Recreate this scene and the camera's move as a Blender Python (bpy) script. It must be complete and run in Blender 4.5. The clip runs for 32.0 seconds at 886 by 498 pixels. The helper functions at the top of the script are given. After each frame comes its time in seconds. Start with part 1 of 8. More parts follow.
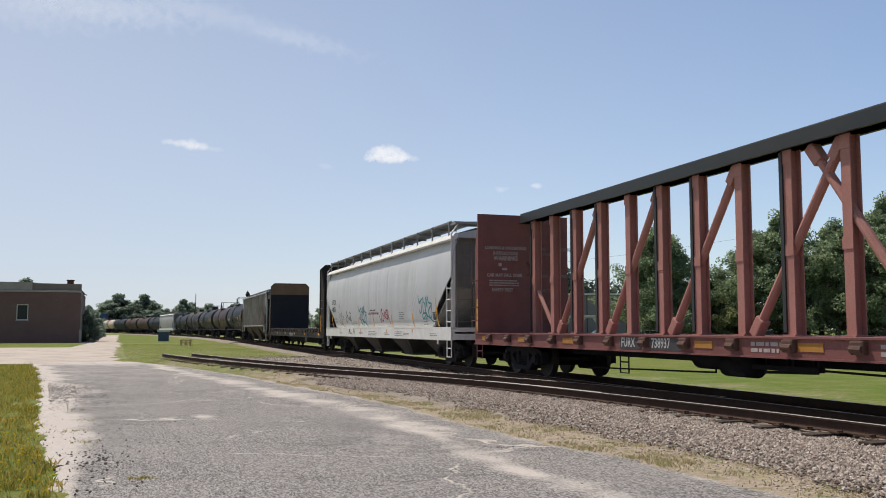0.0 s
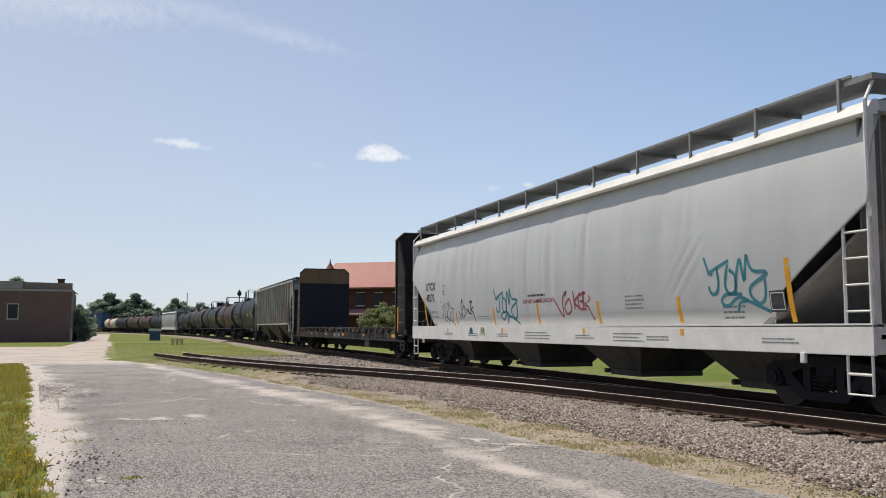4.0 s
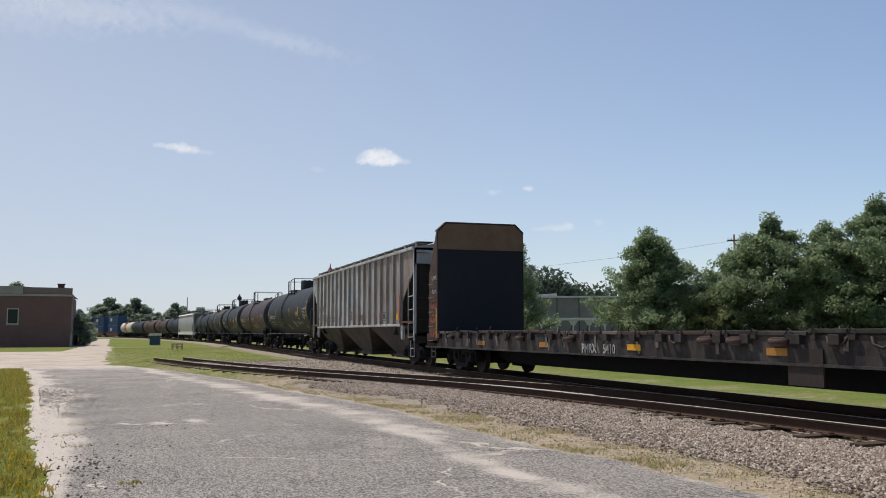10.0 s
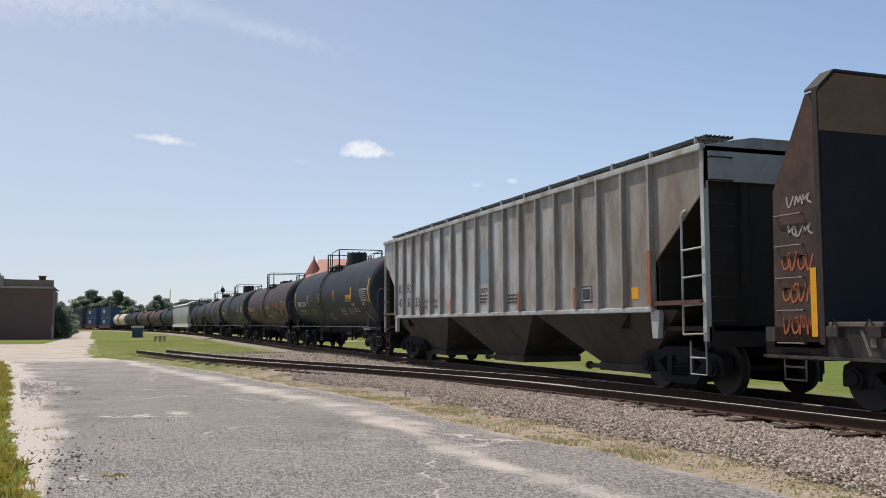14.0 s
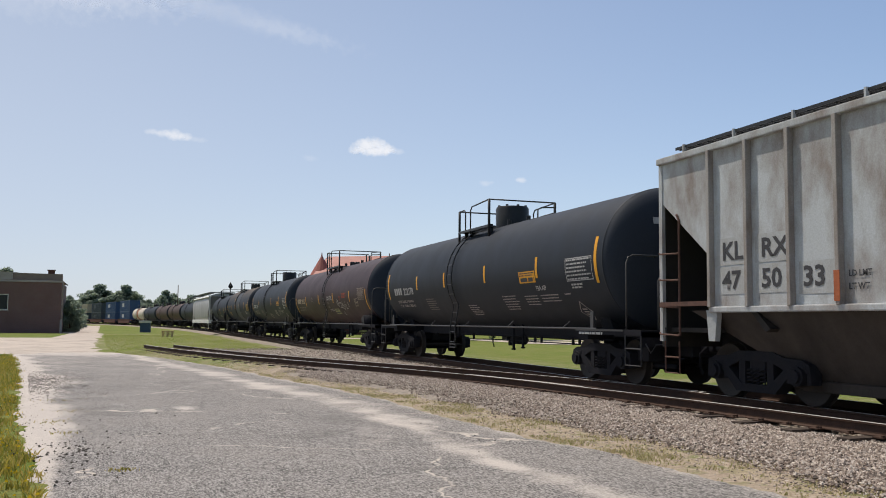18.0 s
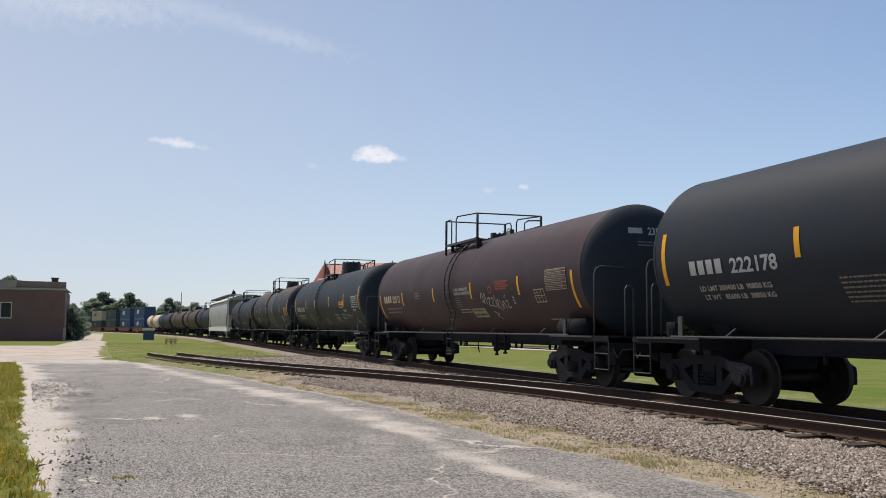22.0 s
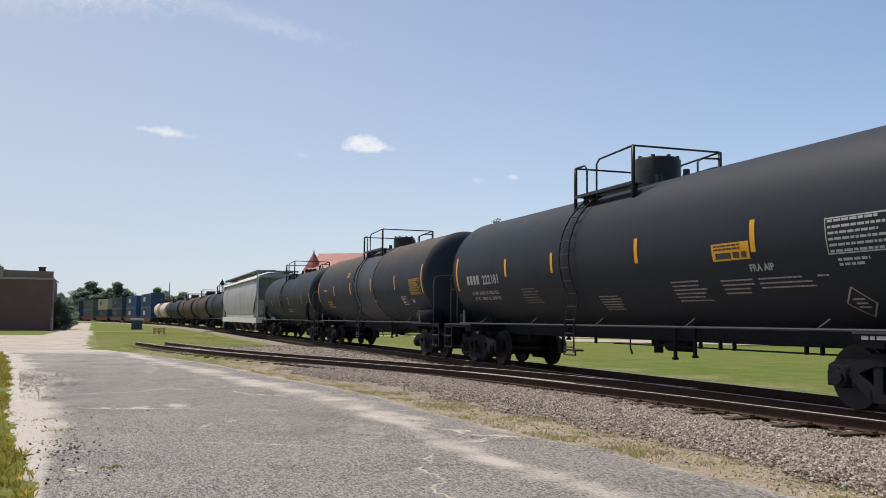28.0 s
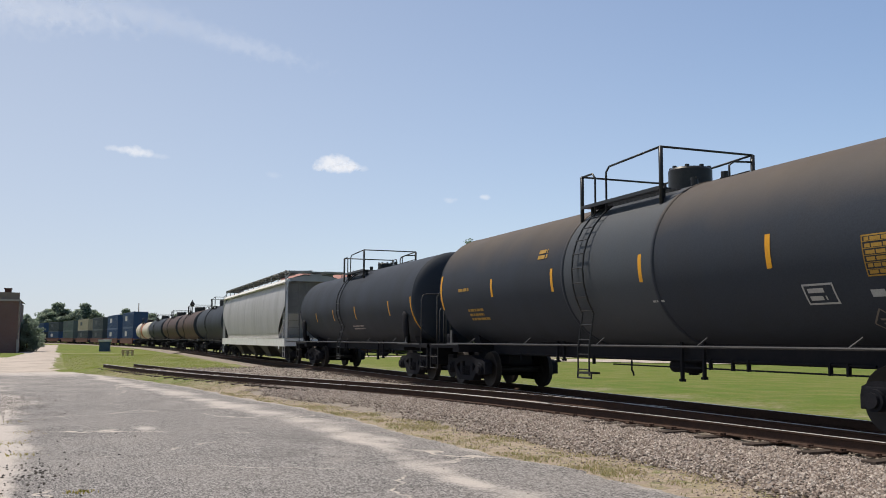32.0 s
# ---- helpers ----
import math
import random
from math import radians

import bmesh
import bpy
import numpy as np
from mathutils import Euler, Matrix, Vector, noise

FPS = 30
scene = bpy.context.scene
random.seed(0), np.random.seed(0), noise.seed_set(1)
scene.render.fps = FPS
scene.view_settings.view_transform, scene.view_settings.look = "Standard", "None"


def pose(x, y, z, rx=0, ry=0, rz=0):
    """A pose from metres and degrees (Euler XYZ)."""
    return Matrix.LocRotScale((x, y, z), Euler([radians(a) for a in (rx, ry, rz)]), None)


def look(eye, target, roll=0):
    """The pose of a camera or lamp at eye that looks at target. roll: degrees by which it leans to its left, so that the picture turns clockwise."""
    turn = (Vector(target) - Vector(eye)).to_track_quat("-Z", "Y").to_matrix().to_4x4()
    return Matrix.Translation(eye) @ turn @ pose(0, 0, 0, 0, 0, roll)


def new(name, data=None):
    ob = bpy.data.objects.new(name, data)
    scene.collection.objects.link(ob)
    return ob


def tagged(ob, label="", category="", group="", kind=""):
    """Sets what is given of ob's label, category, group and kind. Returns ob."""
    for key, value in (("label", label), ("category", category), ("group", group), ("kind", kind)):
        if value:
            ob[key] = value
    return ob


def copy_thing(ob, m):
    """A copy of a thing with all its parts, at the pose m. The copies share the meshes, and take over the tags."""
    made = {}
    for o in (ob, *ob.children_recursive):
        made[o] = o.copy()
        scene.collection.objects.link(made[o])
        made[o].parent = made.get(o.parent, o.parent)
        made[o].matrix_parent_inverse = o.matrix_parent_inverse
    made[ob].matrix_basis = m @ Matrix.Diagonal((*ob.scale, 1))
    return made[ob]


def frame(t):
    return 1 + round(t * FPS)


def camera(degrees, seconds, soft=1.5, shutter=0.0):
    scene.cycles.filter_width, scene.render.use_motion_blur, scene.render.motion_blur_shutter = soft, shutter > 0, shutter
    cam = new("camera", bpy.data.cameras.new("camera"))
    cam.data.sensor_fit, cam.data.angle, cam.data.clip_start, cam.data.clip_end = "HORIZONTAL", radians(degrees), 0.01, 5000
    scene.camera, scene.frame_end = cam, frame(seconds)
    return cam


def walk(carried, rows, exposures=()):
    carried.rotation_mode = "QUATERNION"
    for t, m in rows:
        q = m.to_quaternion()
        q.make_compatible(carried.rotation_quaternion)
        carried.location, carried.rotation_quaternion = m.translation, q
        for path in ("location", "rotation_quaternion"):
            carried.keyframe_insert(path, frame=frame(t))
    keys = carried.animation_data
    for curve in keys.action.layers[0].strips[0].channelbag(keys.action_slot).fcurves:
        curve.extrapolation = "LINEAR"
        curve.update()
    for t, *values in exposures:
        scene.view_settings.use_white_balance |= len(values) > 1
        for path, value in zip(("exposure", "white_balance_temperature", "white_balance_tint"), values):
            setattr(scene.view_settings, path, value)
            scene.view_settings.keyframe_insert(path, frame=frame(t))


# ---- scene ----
# camera: held by hand at one spot, turning a little
cam = camera(52.21, 32.0, 0.95)
EYE = (0.0, 0.0, 1.62)
walk(cam, [(t, pose(*EYE, rx, ry, rz)) for t, rx, ry, rz in (
    (0, 95.06, -0.09, -17.98), (0.5, 94.87, 0.07, -18.06), (1, 94.76, 0.01, -18.21), (1.5, 94.88, -0.24, -18.28),
    (2, 94.96, -0.34, -18.33), (2.5, 94.90, -0.29, -18.47), (3, 94.90, -0.10, -18.56), (3.5, 94.93, -0.08, -18.53),
    (5.5, 95.15, 0.16, -18.27), (6, 95.14, 0.19, -18.24), (6.5, 95.11, 0.25, -18.35), (7, 95.14, 0.08, -18.48),
    (7.5, 95.09, 0.14, -18.55), (8, 95.09, 0.17, -18.58), (8.5, 95.05, 0.15, -18.60), (9, 95.05, 0.25, -18.51),
    (9.5, 95.16, 0.22, -18.43), (10, 95.25, 0.07, -18.47), (10.5, 95.39, -0.01, -18.51), (11, 95.40, -0.02, -18.68),
    (11.5, 95.20, 0.02, -18.80), (12, 94.94, 0.02, -18.91), (12.5, 94.73, 0.00, -19.02), (13, 94.68, -0.00, -19.17),
    (13.5, 94.73, 0.00, -19.34), (14, 94.75, 0.12, -19.48), (14.5, 94.79, 0.22, -19.48), (16.5, 94.41, -0.35, -19.26),
    (17, 94.51, -0.55, -19.44), (17.5, 94.62, -0.49, -19.32), (18, 94.65, -0.56, -19.04), (18.5, 94.70, -0.56, -18.79),
    (19, 94.73, -0.37, -18.83), (19.5, 94.72, -0.11, -19.11), (20, 94.78, 0.01, -19.27), (20.5, 94.95, 0.23, -19.21),
    (21, 95.09, -0.07, -19.01), (21.5, 95.09, -0.33, -18.94), (22, 95.09, -0.43, -18.84), (22.5, 95.04, -0.23, -18.85),
    (23, 94.89, -0.12, -18.98), (23.5, 94.65, -0.06, -19.17), (24, 94.40, 0.09, -19.57), (24.5, 94.16, 0.10, -19.78),
    (25, 94.02, 0.14, -19.74), (25.5, 94.12, 0.06, -19.61), (27.5, 94.17, -0.36, -19.33), (28, 94.46, -0.49, -19.53),
    (28.5, 94.69, -0.45, -19.62), (29, 94.77, -0.48, -19.71), (29.5, 94.82, -0.43, -19.80), (30, 95.06, -0.45, -19.91),
    (30.5, 95.58, -0.71, -20.68), (31, 95.76, -0.70, -21.22), (31.5, 95.65, -0.44, -21.40), (32, 95.74, -0.24, -21.28),
)], ((0, 0.06), (3.5, 0.1), (5.5, -0.04), (7.5, -0.05), (9, 0.02), (11, -0.03), (14, 0.09), (18, 0.06), (32, 0.06)))

# world, sun
SUN_EL, SUN_AZ = radians(62), radians(30)          # azimuth turns from the track's far end (+y) towards -x
sun_way = Vector((-math.sin(SUN_AZ) * math.cos(SUN_EL), math.cos(SUN_AZ) * math.cos(SUN_EL), math.sin(SUN_EL)))
world = bpy.data.worlds.new("sky")
scene.world = world
world.use_nodes = True
wn, wl = world.node_tree.nodes, world.node_tree.links
sky = wn.new("ShaderNodeTexSky")
sky.sky_type, sky.sun_disc = "NISHITA", False
sky.sun_elevation, sky.sun_rotation = SUN_EL, SUN_AZ
sky.air_density, sky.dust_density, sky.ozone_density = 0.85, 0.4, 1.0
pale = wn.new("ShaderNodeMix")
pale.data_type = "RGBA"
# the haze thickens smoothly from the clear side of the sky to the other
way, side, thick = wn.new("ShaderNodeTexCoord"), wn.new("ShaderNodeVectorMath"), wn.new("ShaderNodeMapRange")
side.operation = "DOT_PRODUCT"
side.inputs[1].default_value = (-0.62, 0.42, -0.66)
wl.new(way.outputs["Generated"], side.inputs[0])
wl.new(side.outputs["Value"], thick.inputs[0])
thick.interpolation_type = "SMOOTHSTEP"
thick.inputs[1].default_value, thick.inputs[2].default_value = -0.55, 0.75
thick.inputs[3].default_value, thick.inputs[4].default_value = 0.0, 0.82
wl.new(thick.outputs[0], pale.inputs[0])
pale.inputs[7].default_value = (5.8, 6.35, 7.5, 1)          # thin summer haze
wl.new(sky.outputs[0], pale.inputs[6])
wl.new(pale.outputs[2], wn["Background"].inputs[0])
wn["Background"].inputs[1].default_value = 0.102
lamp = bpy.data.lights.new("sun", "SUN")
lamp.energy, lamp.angle, lamp.color = 4.15, radians(0.55), (1.0, 0.9, 0.77)
sun = new("sun", lamp)
sun.matrix_world = look(sun_way * 200, (0, 0, 0))
scene.view_settings.exposure = 0.0

# materials
MATS = {}


def mat(name, color, rough=0.7, metal=0.0, dark=None, scale=3.0, amount=0.5, fine=40.0, bump=0.15, streak=0.0, spread=0.12, spec=0.25):
    """A surface with stains at one scale, grain at another and a fine relief. dark: the stains' colour; streak > 0 draws them out downwards."""
    if name in MATS:
        return MATS[name]
    m = bpy.data.materials.new(name)
    m.use_nodes = True
    n, l = m.node_tree.nodes, m.node_tree.links
    b = n["Principled BSDF"]
    b.inputs["Metallic"].default_value = metal
    b.inputs["Specular IOR Level"].default_value = spec
    dark = dark or tuple(c * 0.55 for c in color)
    co = n.new("ShaderNodeTexCoord")
    mp = n.new("ShaderNodeMapping")
    mp.inputs["Scale"].default_value = (1, 1, 1 - 0.92 * streak)
    l.new(co.outputs["Object"], mp.inputs[0])
    info = n.new("ShaderNodeObjectInfo")
    off = n.new("ShaderNodeVectorMath")
    off.operation = "SCALE"
    off.inputs[0].default_value = (37.0, 91.0, 53.0)
    l.new(info.outputs["Random"], off.inputs["Scale"])
    l.new(off.outputs[0], mp.inputs["Location"])
    big = n.new("ShaderNodeTexNoise")
    big.inputs["Scale"].default_value, big.inputs["Detail"].default_value, big.inputs["Roughness"].default_value = scale, 6, 0.65
    l.new(mp.outputs[0], big.inputs[0])
    small = n.new("ShaderNodeTexNoise")
    small.inputs["Scale"].default_value, small.inputs["Detail"].default_value = fine, 4
    l.new(co.outputs["Object"], small.inputs[0])
    ramp = n.new("ShaderNodeMapRange")
    ramp.inputs[1].default_value, ramp.inputs[2].default_value = 0.42, 0.72
    ramp.inputs[4].default_value = amount
    l.new(big.outputs[0], ramp.inputs[0])
    mix = n.new("ShaderNodeMix")
    mix.data_type = "RGBA"
    mix.inputs[6].default_value, mix.inputs[7].default_value = (*color, 1), (*dark, 1)
    l.new(ramp.outputs[0], mix.inputs[0])
    val = n.new("ShaderNodeMapRange")
    val.inputs[3].default_value, val.inputs[4].default_value = 1 - spread * 2, 1 + spread * 2
    l.new(small.outputs[0], val.inputs[0])
    mul = n.new("ShaderNodeVectorMath")
    mul.operation = "SCALE"
    l.new(mix.outputs[2], mul.inputs[0])
    l.new(val.outputs[0], mul.inputs["Scale"])
    l.new(mul.outputs[0], b.inputs["Base Color"])
    rr = n.new("ShaderNodeMapRange")
    rr.inputs[3].default_value, rr.inputs[4].default_value = max(0.03, rough - 0.12), min(1, rough + 0.12)
    l.new(big.outputs[0], rr.inputs[0])
    l.new(rr.outputs[0], b.inputs["Roughness"])
    if bump:
        bp = n.new("ShaderNodeBump")
        bp.inputs["Strength"].default_value, bp.inputs["Distance"].default_value = bump, 0.02
        l.new(small.outputs[0], bp.inputs["Height"])
        l.new(bp.outputs[0], b.inputs["Normal"])
    MATS[name] = m
    return m


BLACK = mat("black_tank_paint", (0.023, 0.028, 0.038), 0.54, spec=0.15, dark=(0.029, 0.032, 0.038), scale=1.2, amount=0.5, streak=0.6, bump=0.04)
BROWNT = mat("brown_tank_paint", (0.05, 0.03, 0.034), 0.54, spec=0.2, dark=(0.036, 0.028, 0.033), scale=1.0, amount=0.7, streak=0.6, bump=0.06)
GREYT = mat("grey_black_tank_paint", (0.042, 0.049, 0.064), 0.6, spec=0.08, dark=(0.046, 0.049, 0.056), scale=0.9, amount=0.6, streak=0.6, bump=0.05)
WHITE = mat("white_car_paint", (0.52, 0.535, 0.55), 0.5, dark=(0.4, 0.405, 0.41), scale=0.8, amount=0.45, streak=0.8, bump=0.04, spread=0.04)
TAN = mat("weathered_grey_paint", (0.46, 0.49, 0.51), 0.62, dark=(0.17, 0.115, 0.08), scale=1.1, amount=0.95, streak=0.55, bump=0.06)
RED = mat("red_oxide_paint", (0.21, 0.085, 0.078), 0.7, dark=(0.13, 0.058, 0.055), scale=1.5, amount=0.6, bump=0.1)
DECKBLK = mat("weathered_black_steel", (0.034, 0.027, 0.026), 0.7, dark=(0.06, 0.047, 0.043), scale=2.0, amount=0.7, bump=0.15)
UNDER = mat("grimy_running_gear", (0.017, 0.018, 0.023), 0.8, spec=0.08, dark=(0.029, 0.027, 0.029), scale=5, amount=0.6, bump=0.2)
YELLOW = mat("yellow_reflector", (0.75, 0.36, 0.02), 0.5, dark=(0.5, 0.22, 0.02), scale=6, amount=0.4, bump=0.0, spread=0.05)
LETTER = mat("white_lettering", (0.44, 0.44, 0.44), 0.6, dark=(0.26, 0.25, 0.25), scale=9, amount=0.5, bump=0.0, spread=0.05)


# mesh tools
def part(name, bm, material, parent=None, label="", smooth=False):
    me = bpy.data.meshes.new(name)
    if smooth:
        for f in bm.faces:
            f.smooth = True
    bm.to_mesh(me)
    bm.free()
    me.materials.append(material)
    ob = new(name, me)
    if parent:
        ob.parent = parent
    if label:
        tagged(ob, label)
    return ob


def empty(name, label, category, m=None, group="", kind=""):
    ob = new(name)
    if m:
        ob.matrix_basis = m
    return tagged(ob, label, category, group, kind)


def add_box(bm, x0, x1, y0, y1, z0, z1, bevel=0.0, m=None):
    vs = [bm.verts.new((x, y, z)) for x in (x0, x1) for y in (y0, y1) for z in (z0, z1)]
    fs = [bm.faces.new([vs[i] for i in q]) for q in ((0, 1, 3, 2), (4, 6, 7, 5), (0, 4, 5, 1), (2, 3, 7, 6), (0, 2, 6, 4), (1, 5, 7, 3))]
    if m:
        bmesh.ops.transform(bm, matrix=m, verts=vs)
    if bevel:
        es = list({e for f in fs for e in f.edges})
        bmesh.ops.bevel(bm, geom=es, offset=bevel, segments=2, affect="EDGES", profile=0.6)
    return bm


def box(*a, **k):
    return add_box(bmesh.new(), *a, **k)


def add_tube(bm, pts, r, seg=8, caps=True):
    """A round bar through the points."""
    pts = [Vector(p) for p in pts]
    rings, prev = [], None
    for i, p in enumerate(pts):
        d = (pts[min(i + 1, len(pts) - 1)] - pts[max(i - 1, 0)]).normalized()
        a = d.cross(Vector((0, 0, 1))) if abs(d.z) < 0.95 else d.cross(Vector((1, 0, 0)))
        a.normalize()
        if prev and a.dot(prev) < 0:
            a = -a
        prev = a
        b = d.cross(a)
        rings.append([bm.verts.new(p + r * (math.cos(2 * math.pi * k / seg) * a + math.sin(2 * math.pi * k / seg) * b)) for k in range(seg)])
    for u, w in zip(rings, rings[1:]):
        for k in range(seg):
            bm.faces.new((u[k], u[(k + 1) % seg], w[(k + 1) % seg], w[k]))
    if caps:
        bm.faces.new(rings[0][::-1])
        bm.faces.new(rings[-1])
    return bm


def tube(pts, r, seg=8):
    return add_tube(bmesh.new(), pts, r, seg)


def lathe(profile, axis="x", seg=40, close=True):
    """Turn (along, radius) pairs round an axis."""
    bm = bmesh.new()
    rings = []
    for a, r in profile:
        if r < 1e-5:
            v = {"x": (a, 0, 0), "y": (0, a, 0), "z": (0, 0, a)}[axis]
            rings.append([bm.verts.new(v)])
            continue
        ring = []
        for k in range(seg):
            c, s = r * math.cos(2 * math.pi * k / seg), r * math.sin(2 * math.pi * k / seg)
            ring.append(bm.verts.new({"x": (a, c, s), "y": (s, a, c), "z": (c, s, a)}[axis]))
        rings.append(ring)
    for u, w in zip(rings, rings[1:]):
        if len(u) == 1 and len(w) == 1:
            continue
        for k in range(seg):
            q = (u[0], w[(k + 1) % seg], w[k]) if len(u) == 1 else (u[k], u[(k + 1) % seg], w[0]) if len(w) == 1 else (u[k], u[(k + 1) % seg], w[(k + 1) % seg], w[k])
            bm.faces.new(q)
    return bm


def prism(outline, axis, lo, hi):
    """A flat outline of (u, v) pairs pushed along an axis from lo to hi."""
    bm = bmesh.new()
    put = {"x": lambda a, u, v: (a, u, v), "y": lambda a, u, v: (u, a, v), "z": lambda a, u, v: (u, v, a)}[axis]
    ra, rb = [[bm.verts.new(put(a, u, v)) for u, v in outline] for a in (lo, hi)]
    n = len(outline)
    for k in range(n):
        bm.faces.new((ra[k], ra[(k + 1) % n], rb[(k + 1) % n], rb[k]))
    bm.faces.new(ra[::-1])
    bm.faces.new(rb)
    bmesh.ops.recalc_face_normals(bm, faces=bm.faces)
    return bm


# plan: the main track runs along +y at x = 10.85 and bends away beyond y = 106
TRACK_X, BEND_Y, BEND_R, RAIL_Z = 10.85, 106.5, 941.0, 0.37


def track(s):
    """Place and heading (turn to the left from +y) of the main track's middle, s metres along it."""
    if s <= BEND_Y:
        return TRACK_X, s, 0.0
    a = (s - BEND_Y) / BEND_R
    return TRACK_X - BEND_R * (1 - math.cos(a)), BEND_Y + BEND_R * math.sin(a), a


def car_pose(s, half=6.0):
    """A car whose middle is s metres along; its nose points towards -y."""
    (xa, ya, _), (xb, yb, _) = track(s - half), track(s + half)
    turn = math.atan2(ya - yb, xa - xb)
    return pose((xa + xb) / 2, (ya + yb) / 2, RAIL_Z, 0, 0, math.degrees(turn))


PACE = ((0, 4.428), (3, 4.547), (6, 4.508), (9, 4.568), (12, 4.548), (14.5, 4.546), (17, 4.585), (19.5, 4.684), (22, 4.779), (24, 4.98), (26, 5.111), (29, 5.233), (32, 5.253))   # seconds, metres a second


def gone(t):
    """Metres that the train has rolled by t seconds."""
    d = 0.0
    for (a, va), (b, vb) in zip(PACE, PACE[1:]):
        if t > a:
            e = min(t, b)
            d += (va + va + (vb - va) * (e - a) / (b - a)) / 2 * (e - a)
    return d


def slack(s):
    """How far the couplings ahead of a car are pushed together, in metres."""
    for end, push in ((50, 0.0), (70, 0.5), (98, 0.63), (118, 1.1), (139, 1.85)):
        if s < end:
            return push
    return 2.38


CARS = []      # thing, s at 0 s
WHEELSETS = []  # wheelset, axle's x on its car, rolled forward in motions()
WHEEL_R = 0.47
AXLE = 1.02    # from a truck's middle to its axle
SHARED = {}    # meshes that alike parts have in common


def shared(key, name, make, material, parent, m=None, smooth=False, label=""):
    """A part whose mesh is built once and then used again."""
    if key in SHARED:
        ob = new(name, SHARED[key])
        ob.parent = parent
        if label:
            tagged(ob, label)
    else:
        ob = part(name, make(), material, parent, label, smooth)
        SHARED[key] = ob.data
    if m:
        ob.matrix_basis = m
    return ob


def soft(bm, angle=35):
    """Smooth faces, sharp where they meet at more than the angle."""
    for f in bm.faces:
        f.smooth = True
    for e in bm.edges:
        if len(e.link_faces) == 2 and e.calc_face_angle(0) > radians(angle):
            e.smooth = False
    return bm


SIDE, FRONT = Matrix.Rotation(radians(90), 4, "X"), Matrix(((0, 0, 1, 0), (1, 0, 0, 0), (0, 1, 0, 0), (0, 0, 0, 1)))


def wrap_round(bm, r, zc, out=0.006):
    """Bend a flat marking on the near side (y < 0) round a lying tank."""
    for v in bm.verts:
        dz = v.co.z - zc
        a = dz / r
        v.co.y, v.co.z = -(r + out) * math.cos(a), zc + (r + out) * math.sin(a)
    return bm


def letters(text, size, x, z, y=0.0, face=SIDE, gap=1.0, width=1.0):
    """Flat lettering in the built-in font: on the near side at (x, y, z), or on an end."""
    cu = bpy.data.curves.new("lettering", "FONT")
    cu.body, cu.size, cu.space_character, cu.resolution_u, cu.offset = text, size * 1.38, gap, 2, size * 0.035
    ob = bpy.data.objects.new("lettering", cu)
    me = bpy.data.meshes.new_from_object(ob)
    bm = bmesh.new()
    bm.from_mesh(me)
    bpy.data.objects.remove(ob)
    bpy.data.meshes.remove(me)
    if face is SIDE:
        m = Matrix.Translation((x, y, z)) @ SIDE
    else:
        m = Matrix.Translation((x, y, z)) @ FRONT
    bmesh.ops.transform(bm, matrix=m @ Matrix.Diagonal((width, 1, 1, 1)), verts=bm.verts)
    return bm


def bars(x, z, w, rows, h=0.05, pitch=0.09, y=0.0, seed=1, face=SIDE, cut=0.3):
    """Rows of short bars, for small print that cannot be read."""
    rng = random.Random(seed)
    bm = bmesh.new()
    for k in range(rows):
        u, end = x, x + w * rng.uniform(0.75, 1.0)
        while u < end:
            d = rng.uniform(0.06, 0.22) * (h / 0.05)
            e = min(u + d, end)
            zz = z - k * pitch
            q = [(u, zz), (e, zz), (e, zz - h), (u, zz - h)]
            bm.faces.new([bm.verts.new((a, y, b) if face is SIDE else (y, a, b)) for a, b in q])
            u = e + cut * 0.1 * (h / 0.05)
    return bm


def plate(x0, x1, z0, z1, y=0.0, cuts=6):
    """A flat sheet on the near side, cut along its height so that it can bend."""
    bm = bmesh.new()
    rows = [[bm.verts.new((x, y, z0 + (z1 - z0) * k / cuts)) for x in (x0, x1)] for k in range(cuts + 1)]
    for a, b in zip(rows, rows[1:]):
        bm.faces.new((a[0], a[1], b[1], b[0]))
    return bm


def stroke(bm, pts, w, y):
    """One sprayed line of width w through (x, z) points, smoothed."""
    P = [Vector((a, b)) for a, b in pts]
    fine = []
    for i in range(len(P) - 1):
        p0, p1, p2, p3 = P[max(i - 1, 0)], P[i], P[i + 1], P[min(i + 2, len(P) - 1)]
        for k in range(5):
            t = k / 5
            fine.append(0.5 * (2 * p1 + (p2 - p0) * t + (2 * p0 - 5 * p1 + 4 * p2 - p3) * t * t + (3 * p1 - p0 - 3 * p2 + p3) * t ** 3))
    fine.append(P[-1])
    prev = None
    for i, p in enumerate(fine):
        d = fine[min(i + 1, len(fine) - 1)] - fine[max(i - 1, 0)]
        d = d.normalized() if d.length > 1e-6 else Vector((1, 0))
        n = Vector((-d.y, d.x)) * w / 2
        pair = [bm.verts.new((p.x + n.x, y, p.y + n.y)), bm.verts.new((p.x - n.x, y, p.y - n.y))]
        if prev:
            bm.faces.new((prev[0], prev[1], pair[1], pair[0]))
        prev = pair
    return bm


